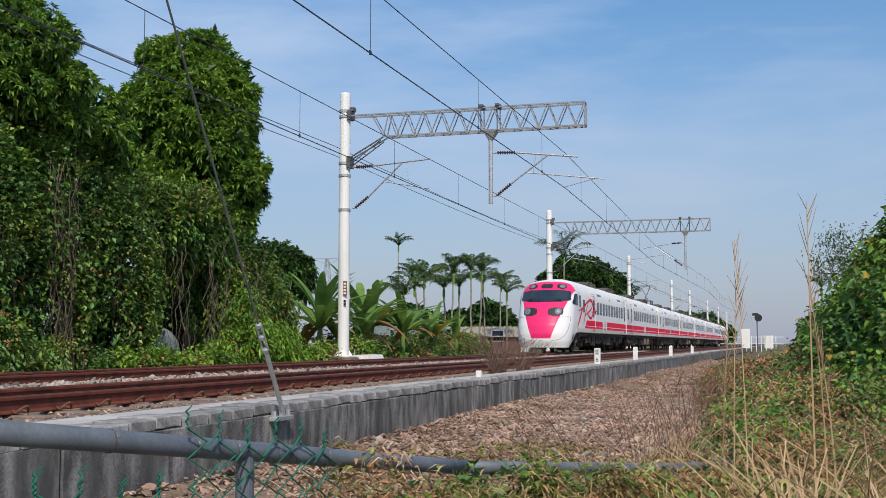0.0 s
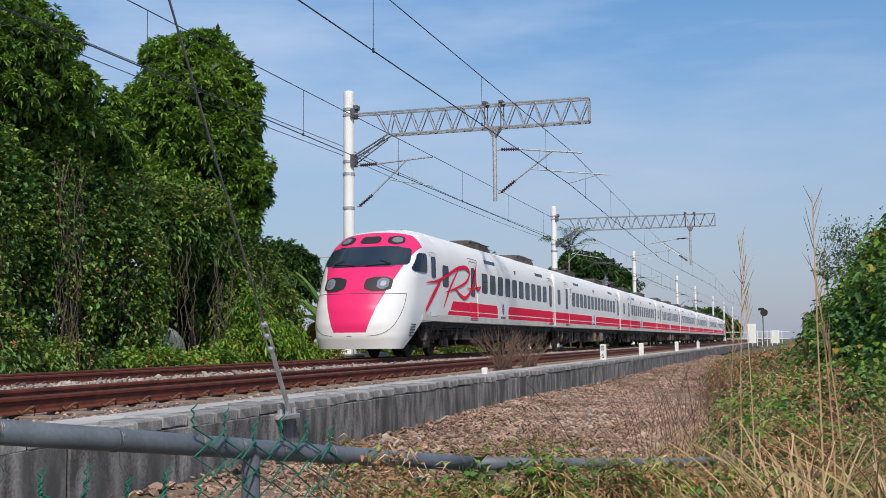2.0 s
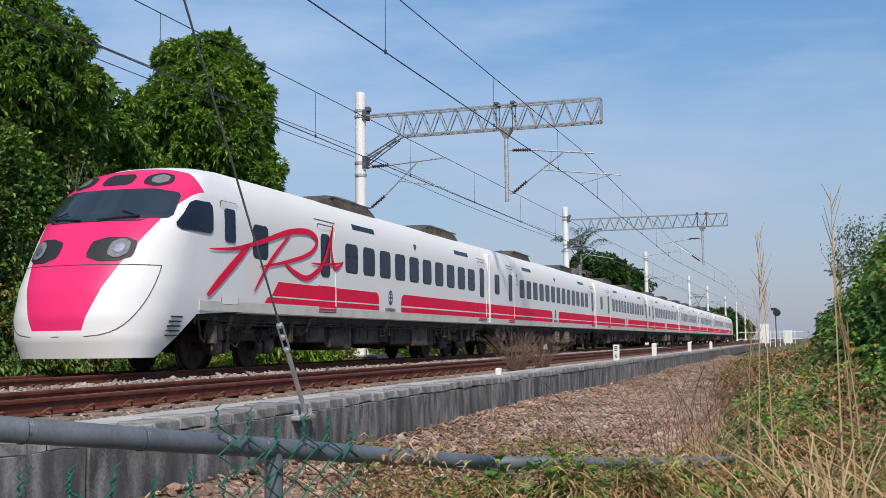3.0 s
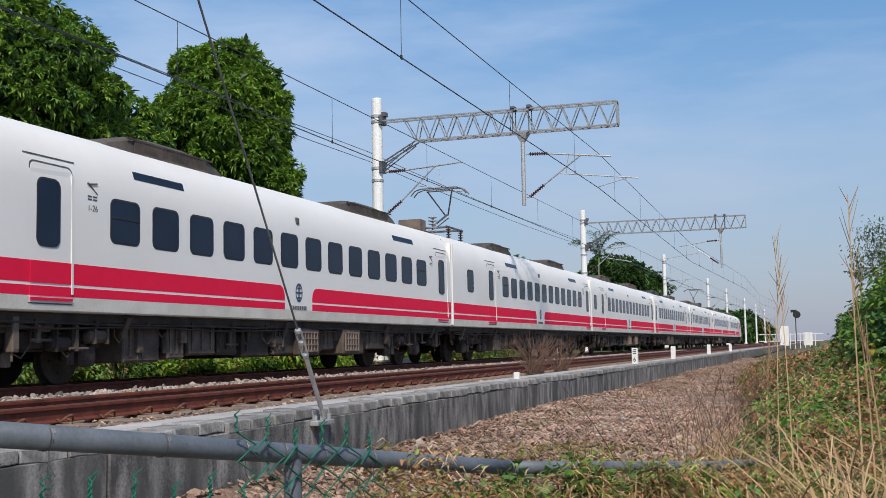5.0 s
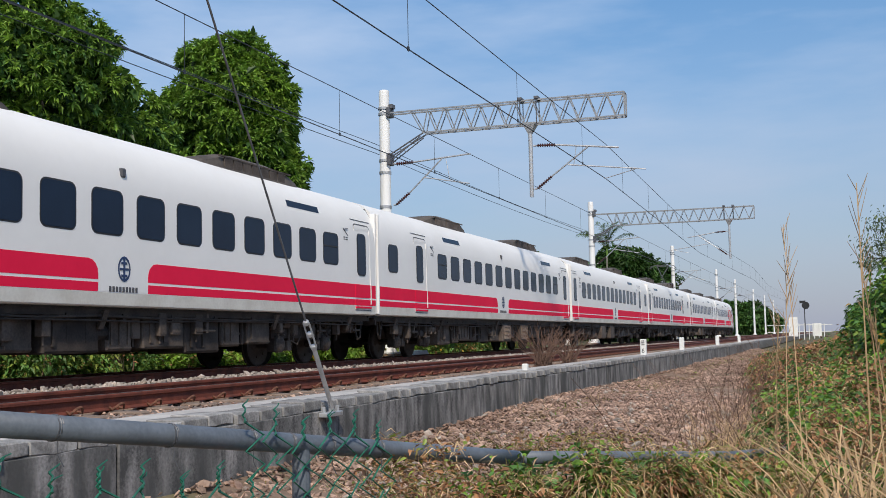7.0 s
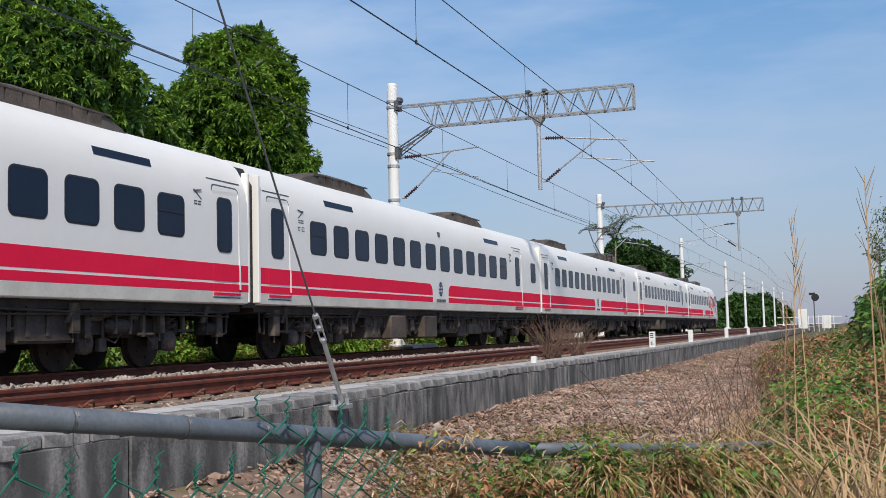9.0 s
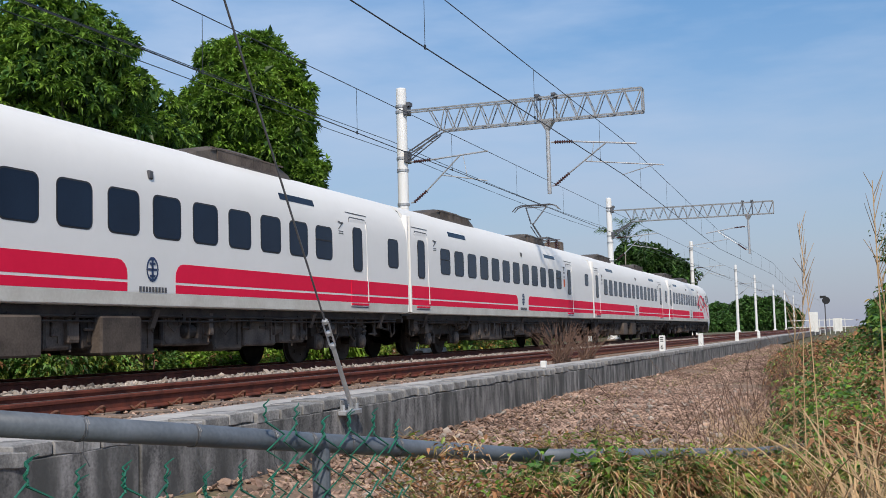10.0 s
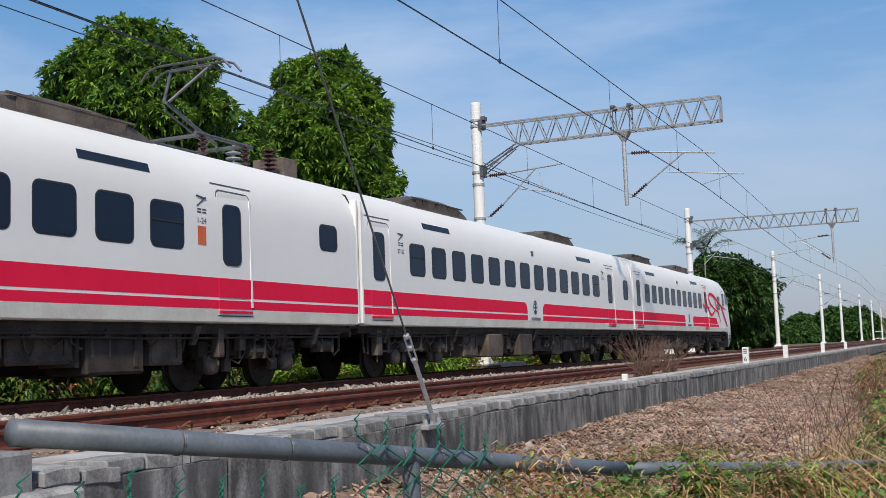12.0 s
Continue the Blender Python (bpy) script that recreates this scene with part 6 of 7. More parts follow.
open_tree(2.5, 25, 61)
open_tree(3.7, 27, 62)
for k in range(8):
    rr = random.Random(370 + k)
    far_tree(4.5 + 2.6 * k + rr.uniform(-1, 1), 95 + 9 * k, rr.uniform(3.0, 4.2), rr.uniform(1.6, 2.4), 370 + k, leaf=M_LBUSH, dens=3.0, size=0.4)
palm("palm", "small distant palm over the brush", 3.2, 92, 5.2, 1.6, 9, 99, group="far palm")
palm("palm", "small distant palm over the brush", 6.4, 96, 5.0, 1.6, 9, 100, group="far palm")


# ---- weeds, straw and twigs in front ----
def weeds(name, label, n, area, mats, length, width, seed, tall=0.25, cat="weeds"):
    rng = np.random.default_rng(seed)
    t = tagged(new(name), label, cat, kind="stuff")
    for m, share, k in mats:
        c = int(n * share)
        x = rng.uniform(area[0], area[1], c)
        y = rng.uniform(area[2], area[3], c)
        keep = np.array([noise.noise((a * 1.1, b * 0.9, seed)) > -0.25 for a, b in zip(x, y)])
        x, y = x[keep], y[keep]
        z = np.array([ground_height(a, b) for a, b in zip(x, y)]) + tall * rng.random(len(x)) ** 1.6
        o = unit(len(x), rng) * [1, 1, 0.5] + [0, 0, 0.35]
        if m in (M_STALK, M_GRASS):
            v, f = leaves_np(np.stack([x, y, z], 1), o + [0, 0, 0.35], length * k * 2.2, width * k * 0.3, 0.7, rng=rng)
        else:
            v, f = round_leaves_np(np.stack([x, y, z], 1), o, length * k, width * k, 0.4, rng=rng)
        mesh_np("leaves", v, f, m, t)
    return t


weeds("weeds", "tangled green and withered weeds along the fallen fence", 22000, (-1.3, 1.2, 3.7, 6.6), [(M_LVINE, 0.3, 0.9), (M_LBUSH, 0.1, 1.1), (M_LDRY, 0.5, 0.9), (M_LBRIGHT, 0.12, 1.0), (M_STALK, 0.5, 1.1), (M_GRASS, 0.6, 1.5)], 0.042, 0.017, 61, 0.3)
thicket("weed_clump", "clump of green and yellowing vine leaves over the fallen pipe",
        [((-1.1, 3.75, 0.53), (0.13, 0.16, 0.15)), ((-0.92, 4.25, 0.58), (0.1, 0.12, 0.12)), ((-0.72, 4.6, 0.53), (0.14, 0.16, 0.13)), ((-0.55, 4.9, 0.5), (0.1, 0.16, 0.12)), ((-0.36, 5.1, 0.46), (0.16, 0.2, 0.14)), ((-0.15, 5.2, 0.42), (0.22, 0.25, 0.15)), ((0.1, 5.4, 0.36), (0.3, 0.3, 0.16)), ((-1.2, 3.45, 0.55), (0.1, 0.12, 0.14))],
        [(M_LVINE, 0.45, 0.9), (M_LBUSH, 0.15, 1.3), (M_LDRY, 0.65, 0.9), (M_LBRIGHT, 0.25, 1.0), (M_STALK, 0.5, 1.1), (M_GRASS, 0.5, 1.4)], 1100, 0.042, 0.022, 0.5, 47, "weeds", leaf=round_leaves_np, inner=0.3, gap=-0.1, clump=5.0)
weeds("weeds", "low dry weeds at the edge of the gravel", 5000, (-2.9, 0.8, 6.2, 10), [(M_GRASS, 0.5, 1.3), (M_LDRY, 0.3, 0.9), (M_LVINE, 0.3, 1.0)], 0.09, 0.03, 62, 0.1)
weeds("weeds", "grass growing along the foot of the platform wall", 6500, (-3.95, -3.15, 6.5, 60), [(M_GRASS, 0.7, 1.2), (M_LVINE, 0.3, 1.0), (M_STALK, 0.2, 1.0)], 0.1, 0.022, 63, 0.07)
weeds("weeds", "mixed brush among the bushes beside the gravel", 26000, (-0.3, 2.2, 6.2, 14), [(M_LVINE, 0.35, 0.9), (M_LBUSH, 0.3, 1.1), (M_LDRY, 0.65, 0.9), (M_GRASS, 0.35, 1.4), (M_STALK, 0.35, 1.0), (M_LBRIGHT, 0.1, 1.0)], 0.05, 0.02, 64, 0.42)
weeds("weeds", "withered vines tangled in the wire fence", 5200, (-1.6, -1.22, 3.35, 4.0), [(M_LDRY, 0.6, 0.8), (M_LVINE, 0.25, 0.8), (M_STALK, 0.25, 1.3), (M_GRASS, 0.2, 1.2)], 0.045, 0.018, 65, 0.72)


def big_weed(x, y, z, seed):
    """A broad-leaved weed."""
    rng = np.random.default_rng(seed)
    t = thing("broad_weed", "dark green broad-leaved weed by the pipe", "weed", pose(x, y, z))
    n = 46
    b = rng.normal(0, 0.07, (n, 3)) * [1, 1, 0.8] + [0, 0, 0.02]
    v, f = leaves_np(b, unit(n, rng) + [0, 0, 0.3], 0.075, 0.06, 0.4, rng=rng)
    mesh_np("leaves", v, f, M_LBUSH, t)
    bm = bmesh.new()
    for k in range(4):
        tube(bm, (0, 0, -0.3), tuple(rng.normal(0, 0.06, 3) + [0, 0, 0.02]), 0.004, seg=4)
    tagged(part("stem", bm, M_TWIG, t), kind="stuff")


big_weed(-1.18, 4.15, 0.62, 1)
big_weed(-1.02, 4.35, 0.55, 2)
big_weed(-0.88, 4.6, 0.5, 3)


def stalks(name, label, places, h, seed, r=0.005, lean=0.15, mat_=None, plume=False, bend=0.12):
    rr = random.Random(seed)
    t = tagged(new(name), label, "dry grass", kind="stuff")
    bm = bmesh.new()
    for x, y in places:
        z = ground_height(x, y) - 0.02
        hh = h * rr.uniform(0.6, 1.15)
        a, l = rr.uniform(0, 6.28), rr.uniform(0, lean) * hh
        pts = []
        for k in range(7):
            s = k / 6
            pts.append((x + math.cos(a) * (l * s + bend * hh * s * s * s), y + math.sin(a) * (l * s + bend * hh * s ** 3), z + hh * s * (1 - 0.12 * s * bend * 4)))
        path_tube(bm, pts, r * rr.uniform(0.6, 1.2), 4, 0.35)
        if plume:
            for q in range(14):
                s = 0.72 + 0.28 * q / 14
                k = min(5, int(s * 6))
                p = Vector(pts[k]).lerp(Vector(pts[k + 1]), s * 6 - k)
                tube(bm, p, p + Vector((rr.uniform(-0.05, 0.05), rr.uniform(-0.05, 0.05), rr.uniform(0.06, 0.14))), 0.0022, 0.001, 3)
    part("stalks", bm, mat_ or M_STALK, t)


def blades(name, label, places, h, w, seed):
    """Broad dry grass blades that arch over."""
    rng = np.random.default_rng(seed)
    t = tagged(new(name), label, "dry grass", kind="stuff")
    v, f = [], []
    for x, y in places:
        banana_leaf(v, f, (x, y, ground_height(x, y)), rng.uniform(0, 6.28), rng.uniform(1.0, 1.5), h * rng.uniform(0.6, 1.2), w, rng)
    mesh_np("blade", v, f, M_STALK, t)


rs = random.Random(71)
blades("dry_grass", "arching dry grass blades beside the brush", [(rs.uniform(-0.1, 0.6), rs.uniform(4.0, 5.2)) for _ in range(26)], 0.7, 0.02, 12)
blades("dry_grass", "arching dry grass blades among the weeds", [(rs.uniform(-1.0, 1.5), rs.uniform(4.5, 8.0)) for _ in range(40)], 0.55, 0.015, 13)
stalks("dry_vine", "brown dry vine stems tangled in the wire fence", [(rs.uniform(-1.55, -1.25), rs.uniform(3.4, 3.95)) for _ in range(90)], 0.62, 16, 0.0035, 0.5, bend=0.4)
stalks("tall_straw", "tall dry straw stalks with feathery tips", [(0.12, 4.75), (0.17, 4.8), (-0.22, 5.1), (-0.16, 5.15), (0.5, 4.9), (0.55, 4.5), (0.22, 5.0), (-0.3, 5.6)], 1.75, 5, 0.006, 0.05, plume=True, bend=0.05)
stalks("dry_straw", "bent dry straw at the edge of the brush", [(rs.uniform(-0.25, 0.6), rs.uniform(3.9, 5.4)) for _ in range(80)], 0.72, 6, 0.006, 0.6, bend=0.4)
stalks("dry_straw", "dry straw standing among the weeds", [(rs.uniform(-1.1, 1.6), rs.uniform(4.4, 8.0)) for _ in range(80)], 0.6, 7, 0.004, 0.4, bend=0.3)
stalks("dry_straw", "thin brown stems leaning over the gravel", [(rs.uniform(-1.6, -0.4), rs.uniform(6.5, 12.0)) for _ in range(70)], 0.8, 8, 0.004, 0.7, mat_=M_TWIG, bend=0.2)
stalks("dry_straw", "fine brown stems at the gravel's edge", [(rs.uniform(-1.1, -0.3), rs.uniform(9, 16.0)) for _ in range(90)], 0.95, 9, 0.004, 0.35, mat_=M_TWIG, bend=0.2)


stalks("fine_grass", "fine dry grass standing among the weeds", [(rs.uniform(-0.9, 1.9), rs.uniform(4.1, 9.5)) for _ in range(1500)], 0.48, 14, 0.0022, 0.5, bend=0.35)
stalks("fine_grass", "fine brown grass at the edge of the brush", [(rs.uniform(-0.6, 1.2), rs.uniform(6.0, 12.0)) for _ in range(700)], 0.55, 15, 0.0025, 0.5, mat_=M_TWIG, bend=0.3)


def twig_bush(x, y, z, n, h, spread, seed):
    rr = random.Random(seed)
    t = thing("twig_bush", "leafless brown twigs growing from the platform", "shrub", pose(x, y, z))
    bm = bmesh.new()
    for k in range(n):
        a = rr.uniform(0, 6.28)
        q = rr.uniform(0.1, 1) * spread
        pts = [(rr.uniform(-0.1, 0.1), rr.uniform(-0.4, 0.4), -0.03)]
        for j in range(1, 6):
            s = j / 5
            pts.append((math.cos(a) * q * s + rr.uniform(-0.02, 0.02), pts[0][1] + math.sin(a) * q * s, h * rr.uniform(0.85, 1.1) * s * (1 - 0.3 * s * q)))
        path_tube(bm, pts, 0.007, 4, 0.3)
    tagged(part("twig", bm, M_TWIG, t), kind="stuff")


twig_bush(-4.75, 18.3, PLAT_TOP, 80, 0.75, 0.75, 1)
twig_bush(-4.7, 20.0, PLAT_TOP, 60, 0.6, 0.7, 2)


stalks("fine_grass", "fine tangled dry grass over the fallen pipe", [(rs.uniform(-1.25, 0.3), rs.uniform(3.7, 5.3)) for _ in range(1100)], 0.4, 19, 0.0019, 0.7, bend=0.5)
stalks("fine_grass", "fine brown twigs in the withered mound", [(rs.uniform(-0.75, 0.5), rs.uniform(10.5, 20)) for _ in range(900)], 0.75, 20, 0.004, 0.6, mat_=M_TWIG, bend=0.4)
stalks("straw_clump", "thick clump of pale dry straw beside the brush", [(rs.gauss(0.03, 0.05), rs.gauss(4.3, 0.08)) for _ in range(34)], 0.62, 17, 0.008, 0.28, bend=0.12)
stalks("straw_clump", "leaning pale dry straw at the edge of the weeds", [(rs.gauss(-0.3, 0.12), rs.gauss(4.3, 0.15)) for _ in range(30)], 0.5, 18, 0.006, 0.6, bend=0.3)

# ---- fallen pipe fence in front ----
P_A, P_B, P_C = Vector((-1.717, 2.074, 0.995)), Vector((-1.331, 3.957, 0.738)), Vector((-0.573, 6.235, 0.50))


def pipe_at(s):
    """Along the pipe: 0 at its first fixed point, 1 at the bend."""
    return P_A + (P_B - P_A) * s


fence = thing("pipe_fence", "grey painted steel pipe of a fallen wire fence", "fence")
bm = bmesh.new()
path_tube(bm, [pipe_at(-0.245), pipe_at(0.25), pipe_at(0.6), pipe_at(1.0), pipe_at(1.18)], 0.03, 20)
path_tube(bm, [pipe_at(1.17), pipe_at(1.18).lerp(P_C, 0.5), P_C, P_C + Vector((0.35, 0.9, -0.05))], 0.027, 16)
part("top_rail", bm, M_PIPE, fence, "grey pipe with scuffed paint", smooth=True)
for s in (-0.02, 0.17, 0.33, 0.42, 0.52, 0.66):
    bm = bmesh.new()
    d = (P_B - P_A).normalized()
    u, w = d.orthogonal().normalized(), d.cross(d.orthogonal().normalized())
    path_tube(bm, [pipe_at(s) + (u * math.cos(q * 0.42) + w * math.sin(q * 0.42)) * 0.0312 + d * 0.0004 * q for q in range(32)], 0.0012, 4)
    path_tube(bm, [pipe_at(s) + Vector((0.02, 0, -0.03)), pipe_at(s) + Vector((0.02, 0.0, -0.06)), pipe_at(s) + Vector((0.03, 0.01, -0.09))], 0.0015, 4)
    part("wire_tie", bm, M_DARKSTEEL, fence)
bm = bmesh.new()
pp = pipe_at(0.455)
tube(bm, (pp.x, pp.y, -0.1), (pp.x, pp.y, pp.z), 0.028, seg=14)
part("post", bm, M_PIPE, fence)


def chain_link():
    """Green strands that zigzag and hook into one another, torn and sagging."""
    rr = random.Random(9)
    net = thing("chain_link_mesh", "torn green plastic-coated chain-link mesh hanging under the pipe", "fence mesh")
    d = (P_B - P_A).normalized()
    sidew = Vector((0.95, -0.2, 0)).normalized()
    pitch = 0.067
    total = (P_B - P_A).length
    n = 27
    for k in range(n):
        s = -0.24 + k * pitch / total
        base = pipe_at(s)
        if s < 0.30:
            top = base.z - 0.145 - 0.02 * math.sin(k * 1.3)
            offx = 0.07
        else:
            top = base.z + 0.035 + 0.02 * math.sin(k * 0.9) - max(0, s - 0.75) * 0.12
            offx = 0.045
        lean = -0.004 * k if s > 0.3 else 0
        pts = []
        for j in range(17):
            z = top - j * 0.042
            w = (0.034 if (j + k) % 2 else -0.034)
            o = base + d * (w + 0.03 * math.sin(j * 0.35)) + sidew * (offx + (0.004 if j % 2 else -0.004) + 0.012 * math.sin(j * 0.5 + 0.15 * k))
            pts.append((o.x, o.y, z))
        bm = bmesh.new()
        path_tube(bm, pts, 0.0034, 5)
        # twisted barbed end
        p0 = Vector(pts[0])
        tw = [p0 + Vector((0.005 * math.cos(q * 1.9), 0.005 * math.sin(q * 1.9), 0.009 * q)) for q in range(6)]
        path_tube(bm, tw, 0.003, 5)
        path_tube(bm, [tw[-1], tw[-1] + d * 0.018 + Vector((0, 0, 0.012)), tw[-1] + d * rr.uniform(0.02, 0.04) + Vector((0, 0, 0.02))], 0.0024, 5, 0.6)
        part("strand", bm, M_FENCE, net)


chain_link()

# ---- guy wire anchored on the platform wall ----
guy = thing("guy_wire", "galvanised guy wire with a turnbuckle bolted to the platform wall", "guy wire")
g0 = Vector((-3.93, 8.13, 0.62))
gd = Vector((-0.02, -1.9, 2.98)).normalized()
bm = bmesh.new()
box(bm, -3.985, -3.91, 7.97, 8.29, 0.565, 0.605, 0.006)
for q in (-0.13, 0.0, 0.13):
    tube(bm, (-3.95, 8.13 + q, 0.60), (-3.95, 8.13 + q, 0.65), 0.018, seg=6)
part("anchor_plate", bm, M_GALV, guy, "pale bolted anchor plate")
bm = bmesh.new()
tube(bm, g0 + gd * 0.12, g0 + gd * 0.62, 0.02, seg=10)
part("rod", bm, M_GALV, guy)
bm = bmesh.new()
tube(bm, g0, g0 + gd * 0.12, 0.016, seg=8)
for q in (-0.025, 0.025):
    tube(bm, g0 + gd * 0.62 + Vector((q, 0, 0)), g0 + gd * 0.85 + Vector((q, 0, 0)), 0.008, seg=6)
for s in (0.62, 0.74, 0.85):
    p = g0 + gd * s
    lathe(bm, p - gd * 0.02, p + gd * 0.02, [(0, 0.02), (0.2, 0.026), (0.8, 0.026), (1, 0.02)], 10)
part("turnbuckle", bm, M_GALV, guy)
bm = bmesh.new()
tube(bm, g0 + gd * 0.85, g0 + gd * 9.5, 0.0085, seg=6)
part("wire", bm, M_DARKSTEEL, guy)


# ---- white marker posts along the platform ----
def marker_post(x, y, w, h, text=""):
    t = thing("marker_post", "white painted marker post with dark figures" if text else "plain white painted marker post", "marker post", pose(x, y, PLAT_TOP - 0.01), group="marker posts")
    bm = bmesh.new()
    box(bm, -w / 2, w / 2, -w / 2, w / 2, 0, h, 0.012)
    part("shaft", bm, M_POSTW, t)
    if text:
        cu = bpy.data.curves.new("digit", "FONT")
        cu.body, cu.size, cu.extrude, cu.align_x = text, 0.15, 0.002, "CENTER"
        cu.materials.append(M_BLACK)
        d = new("digit", cu)
        d.parent = t
        d.matrix_basis = pose(0, -w / 2 - 0.003, h * 0.16, 90, 0, 0)
        bm = bmesh.new()
        for q in (0.62, 0.74, 0.86):
            box(bm, -w * 0.28, w * 0.28, -w / 2 - 0.004, -w / 2, h * q, h * q + 0.022)
        part("writing_bar", bm, M_BLACK, t)


marker_post(-4.3, 26.3, 0.14, 0.39, "6")
marker_post(-4.3, 33.5, 0.14, 0.39)
marker_post(-4.3, 44.6, 0.14, 0.40)
marker_post(-4.3, 55.6, 0.14, 0.36)
marker_post(-4.25, 15.3, 0.085, 0.11)
marker_post(-14.3, 62, 0.6, 0.3)

# ---- trackside box and low rail beyond the far track ----
bx = thing("trackside_box", "white trackside equipment housing on a concrete base", "equipment box", pose(-13.9, 35.6, 0.5))
bm = bmesh.new()
box(bm, -0.4, 0.4, -0.9, 0.9, 0, 0.12, 0.02)
part("base", bm, M_SLEEPER, bx)
bm = bmesh.new()
extrude_profile(bm, [(-0.3, 0.12), (0.3, 0.12), (0.22, 0.3), (-0.22, 0.3)], -0.7, 0.7)
part("cover", bm, M_POSTW, bx)
lr = thing("low_rail", "low galvanised pipe rail beyond the far track", "rail", pose(-13.9, 12.6, 0.5))
bm = bmesh.new()
path_tube(bm, [(0, -2.5, 0.12), (0, 0.7, 0.12), (0, 0.75, -0.1)], 0.03, 8)
part("tube", bm, M_GALV, lr)
bm = bmesh.new()
path_tube(bm, [(0, -2.5, -0.03), (0, 0.75, -0.03)], 0.025, 8)
part("tube", bm, M_GALV, lr)

# old water tank in the grove
tk = thing("water_tank", "pale grey domed tank half hidden in the undergrowth", "tank", pose(-17.6, 27.4, 0.4))
bm = bmesh.new()
lathe(bm, (0, 0, 0), (0, 0, 1.4), [(0, 0.9), (0.35, 0.92), (0.6, 0.85), (0.8, 0.65), (0.95, 0.3), (1, 0.05)], 20)
part("shell", bm, mat("pale_grey_plastic", (0.3, 0.34, 0.33), (0.2, 0.23, 0.22), rough=0.6, scale=2, fine=20), tk, smooth=True)


# ---- buildings behind the palms ----
def house(x, y, w, d, h, roof_mat, wall_mat, label, turn=0):
    t = thing("house", label, "house", pose(x, y, 0.35, 0, 0, turn))
    bm = bmesh.new()
    box(bm, -w / 2, w / 2, -d / 2, d / 2, 0, h)
    part("wall", bm, wall_mat, t)
    bm = bmesh.new()
    a = h + d * 0.14
    v = [bm.verts.new(p) for p in ((-w / 2 - 0.4, -d / 2 - 0.4, h - 0.1), (w / 2 + 0.4, -d / 2 - 0.4, h - 0.1), (w / 2 + 0.4, 0, a), (-w / 2 - 0.4, 0, a), (w / 2 + 0.4, d / 2 + 0.4, h - 0.1), (-w / 2 - 0.4, d / 2 + 0.4, h - 0.1))]
    bm.faces.new((v[0], v[1], v[2], v[3]))
    bm.faces.new((v[3], v[2], v[4], v[5]))
    bmesh.ops.solidify(bm, geom=bm.faces[:], thickness=0.12)
    roof = part("roof", bm, roof_mat, t, "corrugated sheet roof")
    bm = bmesh.new()
    for k in range(int(w / 0.5)):
        xx = -w / 2 + 0.5 * k
        tube(bm, (xx, -d / 2 - 0.42, h - 0.03), (xx, 0, a + 0.05), 0.03, seg=4)
    part("rib", bm, roof_mat, roof)
    for k in range(max(1, int(w / 4))):
        xx = -w / 2 + 2 + 4 * k
        wd = new("window")
        wd.parent = t
        bm = bmesh.new()
        box(bm, xx - 0.55, xx + 0.55, -d / 2 - 0.05, -d / 2 + 0.02, 1.0, 2.0)
        part("frame", bm, M_GALV, wd)
        bm = bmesh.new()
        box(bm, xx - 0.48, xx + 0.48, -d / 2 - 0.06, -d / 2 - 0.04, 1.07, 1.93)
        part("pane", bm, M_TGLASS, wd)


M_SHEET = mat("cream_roof_sheet", (0.62, 0.56, 0.45), (0.5, 0.44, 0.36), rough=0.6, scale=2, fine=20)
M_SHEETG = mat("green_grey_roof_sheet", (0.36, 0.42, 0.4), (0.27, 0.32, 0.3), rough=0.6, scale=2, fine=20)
M_SHEETB = mat("brown_wall_sheet", (0.16, 0.09, 0.075), (0.1, 0.06, 0.05), rough=0.8, scale=2, fine=20)
house(-25.5, 93, 9, 6, 1.5, M_SHEET, M_SHEETB, "low house with a cream sheet roof behind the palms", 12)
house(-30, 86, 5, 5, 1.6, M_SHEETG, M_SHEETB, "small shed with a grey-green roof", 8)
house(-27.5, 84, 9, 3, 1.0, M_SHEETB, M_SHEETB, "low brown shed among the palms", 8)

# ---- level crossing in the distance ----
gt = thing("white_fence", "white painted fence panels by the level crossing", "fence", pose(-2.9, 132, 0.4))
for x0, x1, h in ((-1.6, -0.6, 2.5), (1.0, 2.0, 1.7)):
    bm = bmesh.new()
    box(bm, x0, x1, -0.05, 0.05, 0.2, h, 0.02)
    part("panel", bm, M_POSTW, gt)
for k in range(8):
    bm = bmesh.new()
    box(bm, -1.6 + 0.55 * k, -1.52 + 0.55 * k, -0.12, -0.06, -0.2, 1.7)
    part("picket", bm, M_POSTW, gt)
for z in (0.7, 1.5):
    bm = bmesh.new()
    box(bm, -4, 3.2, -0.06, 0.0, z, z + 0.08)
    part("rail", bm, M_POSTW, gt)
sgn = thing("railway_signal", "black round railway signal on a slim post", "signal", pose(-2.6, 128, 0.4))
bm = bmesh.new()
tube(bm, (0, 0, -0.2), (0, 0, 4.0), 0.06)
part("post", bm, M_DARKSTEEL, sgn)
bm = bmesh.new()
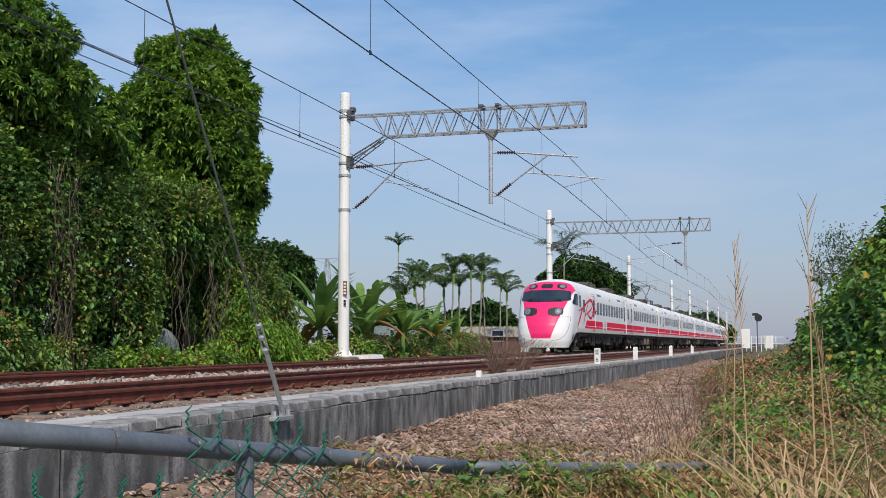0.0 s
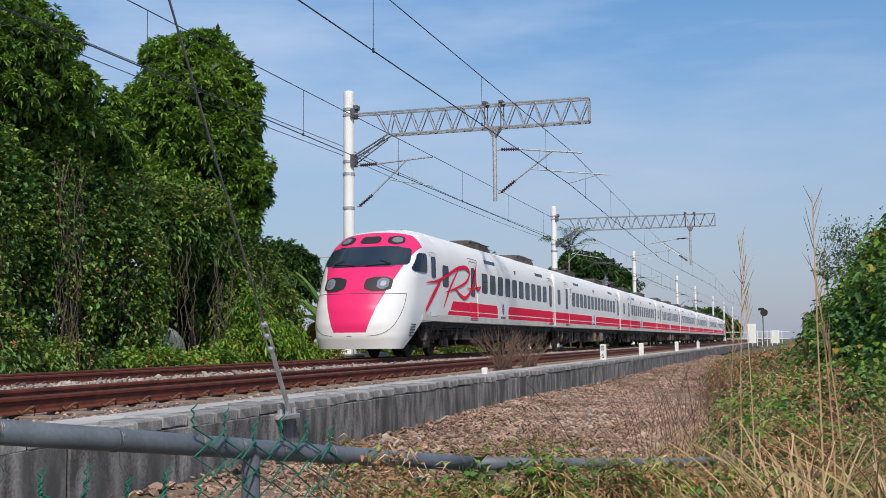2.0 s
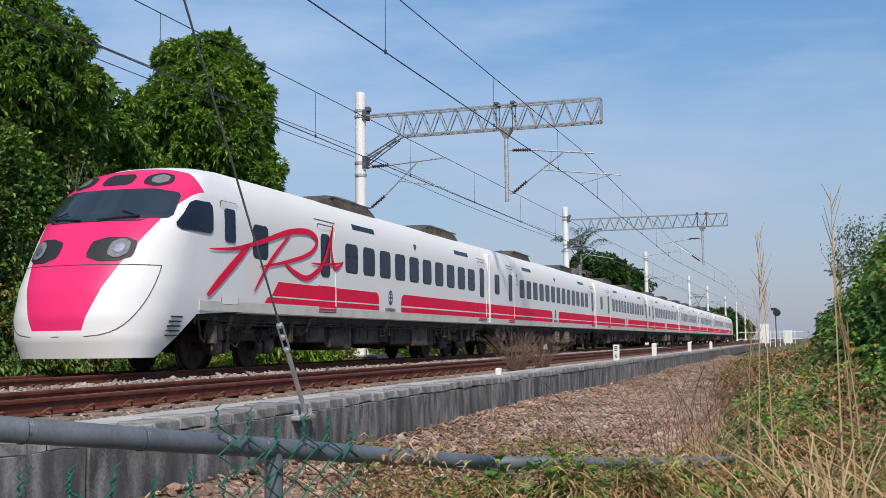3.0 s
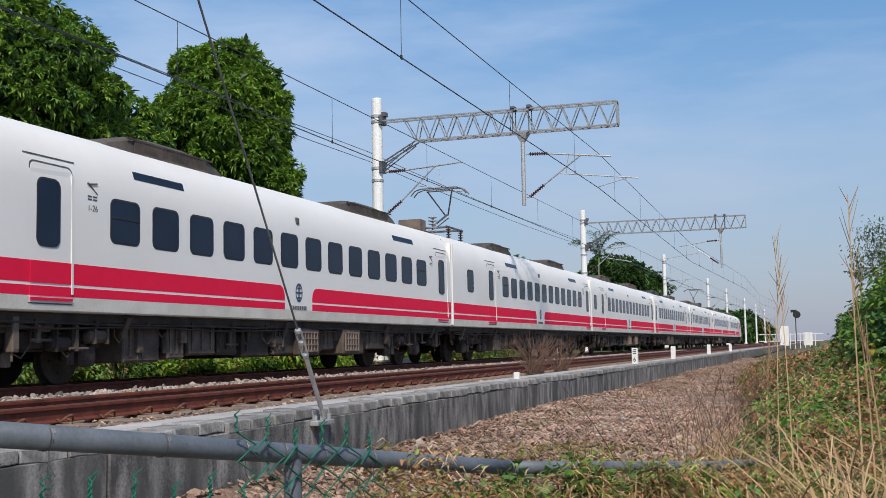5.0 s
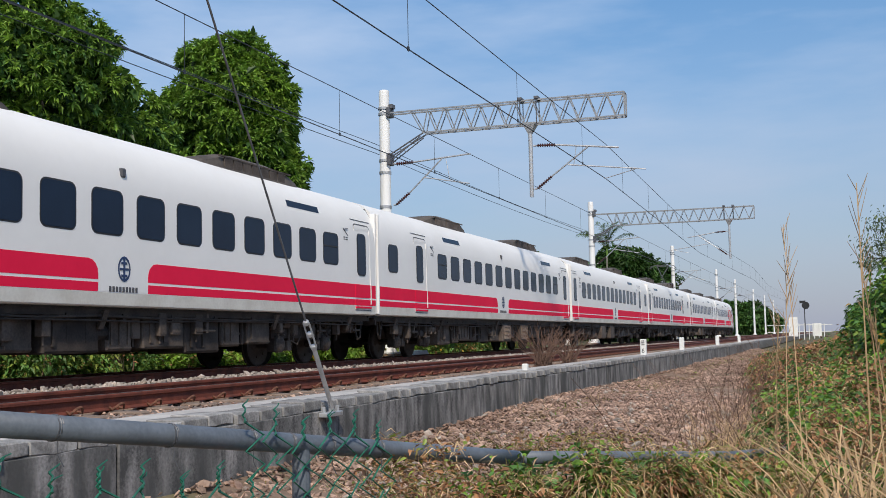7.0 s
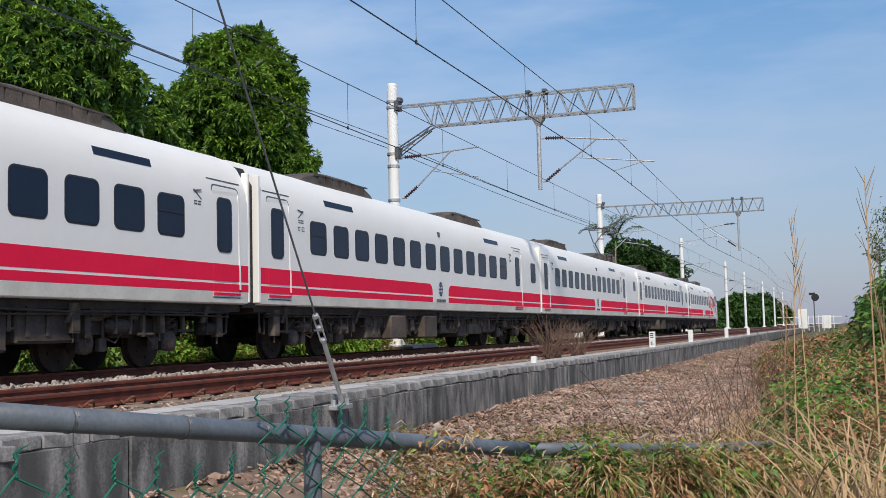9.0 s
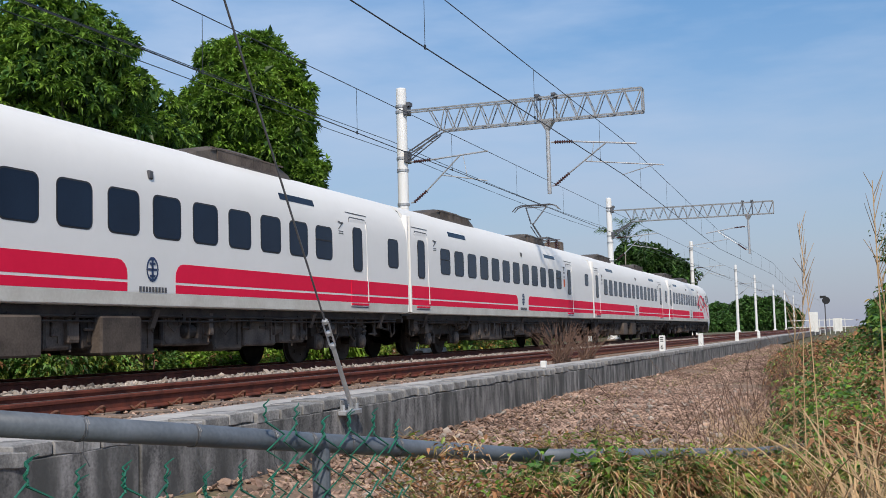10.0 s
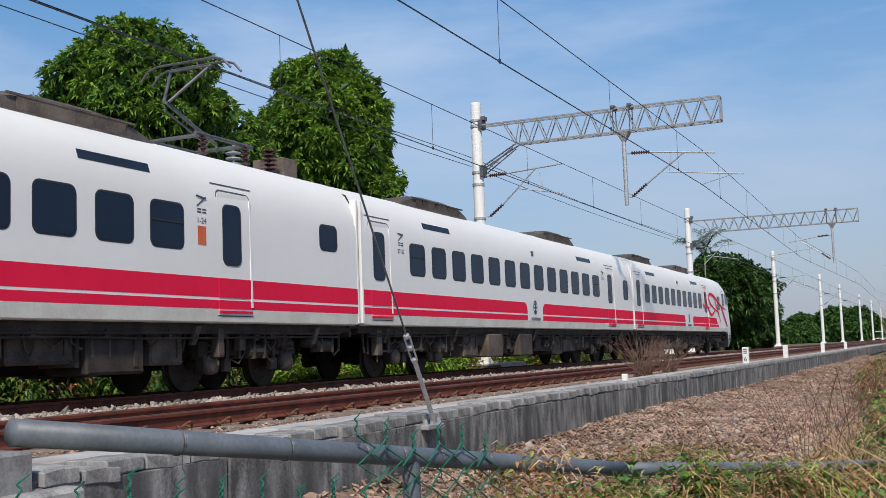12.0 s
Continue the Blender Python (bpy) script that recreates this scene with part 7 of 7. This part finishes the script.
lathe(bm, (0.15, -0.1, 3.7), (0.15, -0.25, 3.7), [(0, 0.4), (0.3, 0.42), (1, 0.42)], 16)
part("disc", bm, M_BLACK, sgn)
bm = bmesh.new()
box(bm, -0.5, 0.15, -0.1, 0.0, 3.95, 4.25)
part("lamp_box", bm, M_BLACK, sgn)

# lattice pylon far behind the grove
py = thing("power_pylon", "grey lattice power pylon in the haze", "pylon", pose(-118, 270, 0.3))
bm = bmesh.new()
H = 24
for k in range(8):
    a, b = H * k / 8, H * (k + 1) / 8
    wa, wb = 2.2 * (1 - k / 9.5), 2.2 * (1 - (k + 1) / 9.5)
    for sx_, sy_ in ((-1, -1), (1, -1), (1, 1), (-1, 1)):
        tube(bm, (sx_ * wa, sy_ * wa, a), (sx_ * wb, sy_ * wb, b), 0.12, seg=4)
        tube(bm, (sx_ * wa, sy_ * wa, a), (-sy_ * wb, sx_ * wb, b), 0.08, seg=4)
for z, w in ((H, 4.5), (H * 0.8, 4.0), (H * 0.62, 3.6)):
    tube(bm, (-w, 0, z), (w, 0, z), 0.12, seg=4)
    tube(bm, (-w, 0, z), (0, 0, z - 1.6), 0.08, seg=4)
    tube(bm, (w, 0, z), (0, 0, z - 1.6), 0.08, seg=4)
part("lattice", bm, M_GALV, py)


# ---- the train's run: where the joint behind the first car stands ----
def run_at(t):
    return float(73.35 - 12.6 * t - 0.05 * t ** 2 + 0.0014 * t ** 3)


def motions():
    step = 0.5
    for k, car in enumerate(CARS):
        rows = []
        for i in range(25):
            t = i * step
            y = run_at(t) + CAR * (k - 1)
            rows.append((t, pose(FAR, y, RAIL) if k < 4 else pose(FAR, y + CAR + 0.2, RAIL, 0, 0, 180)))
        walk(car, rows)
        for w in car.children_recursive:
            if w.name.split(".")[0] == "wheelset":
                s = 1 if k < 4 else -1
                p = w.location.copy()
                walk(w, [(i / FPS, Matrix.Translation(p) @ Matrix.Rotation(s * (run_at(0) - run_at(i / FPS)) / 0.43, 4, "X")) for i in range(361)])


motions()
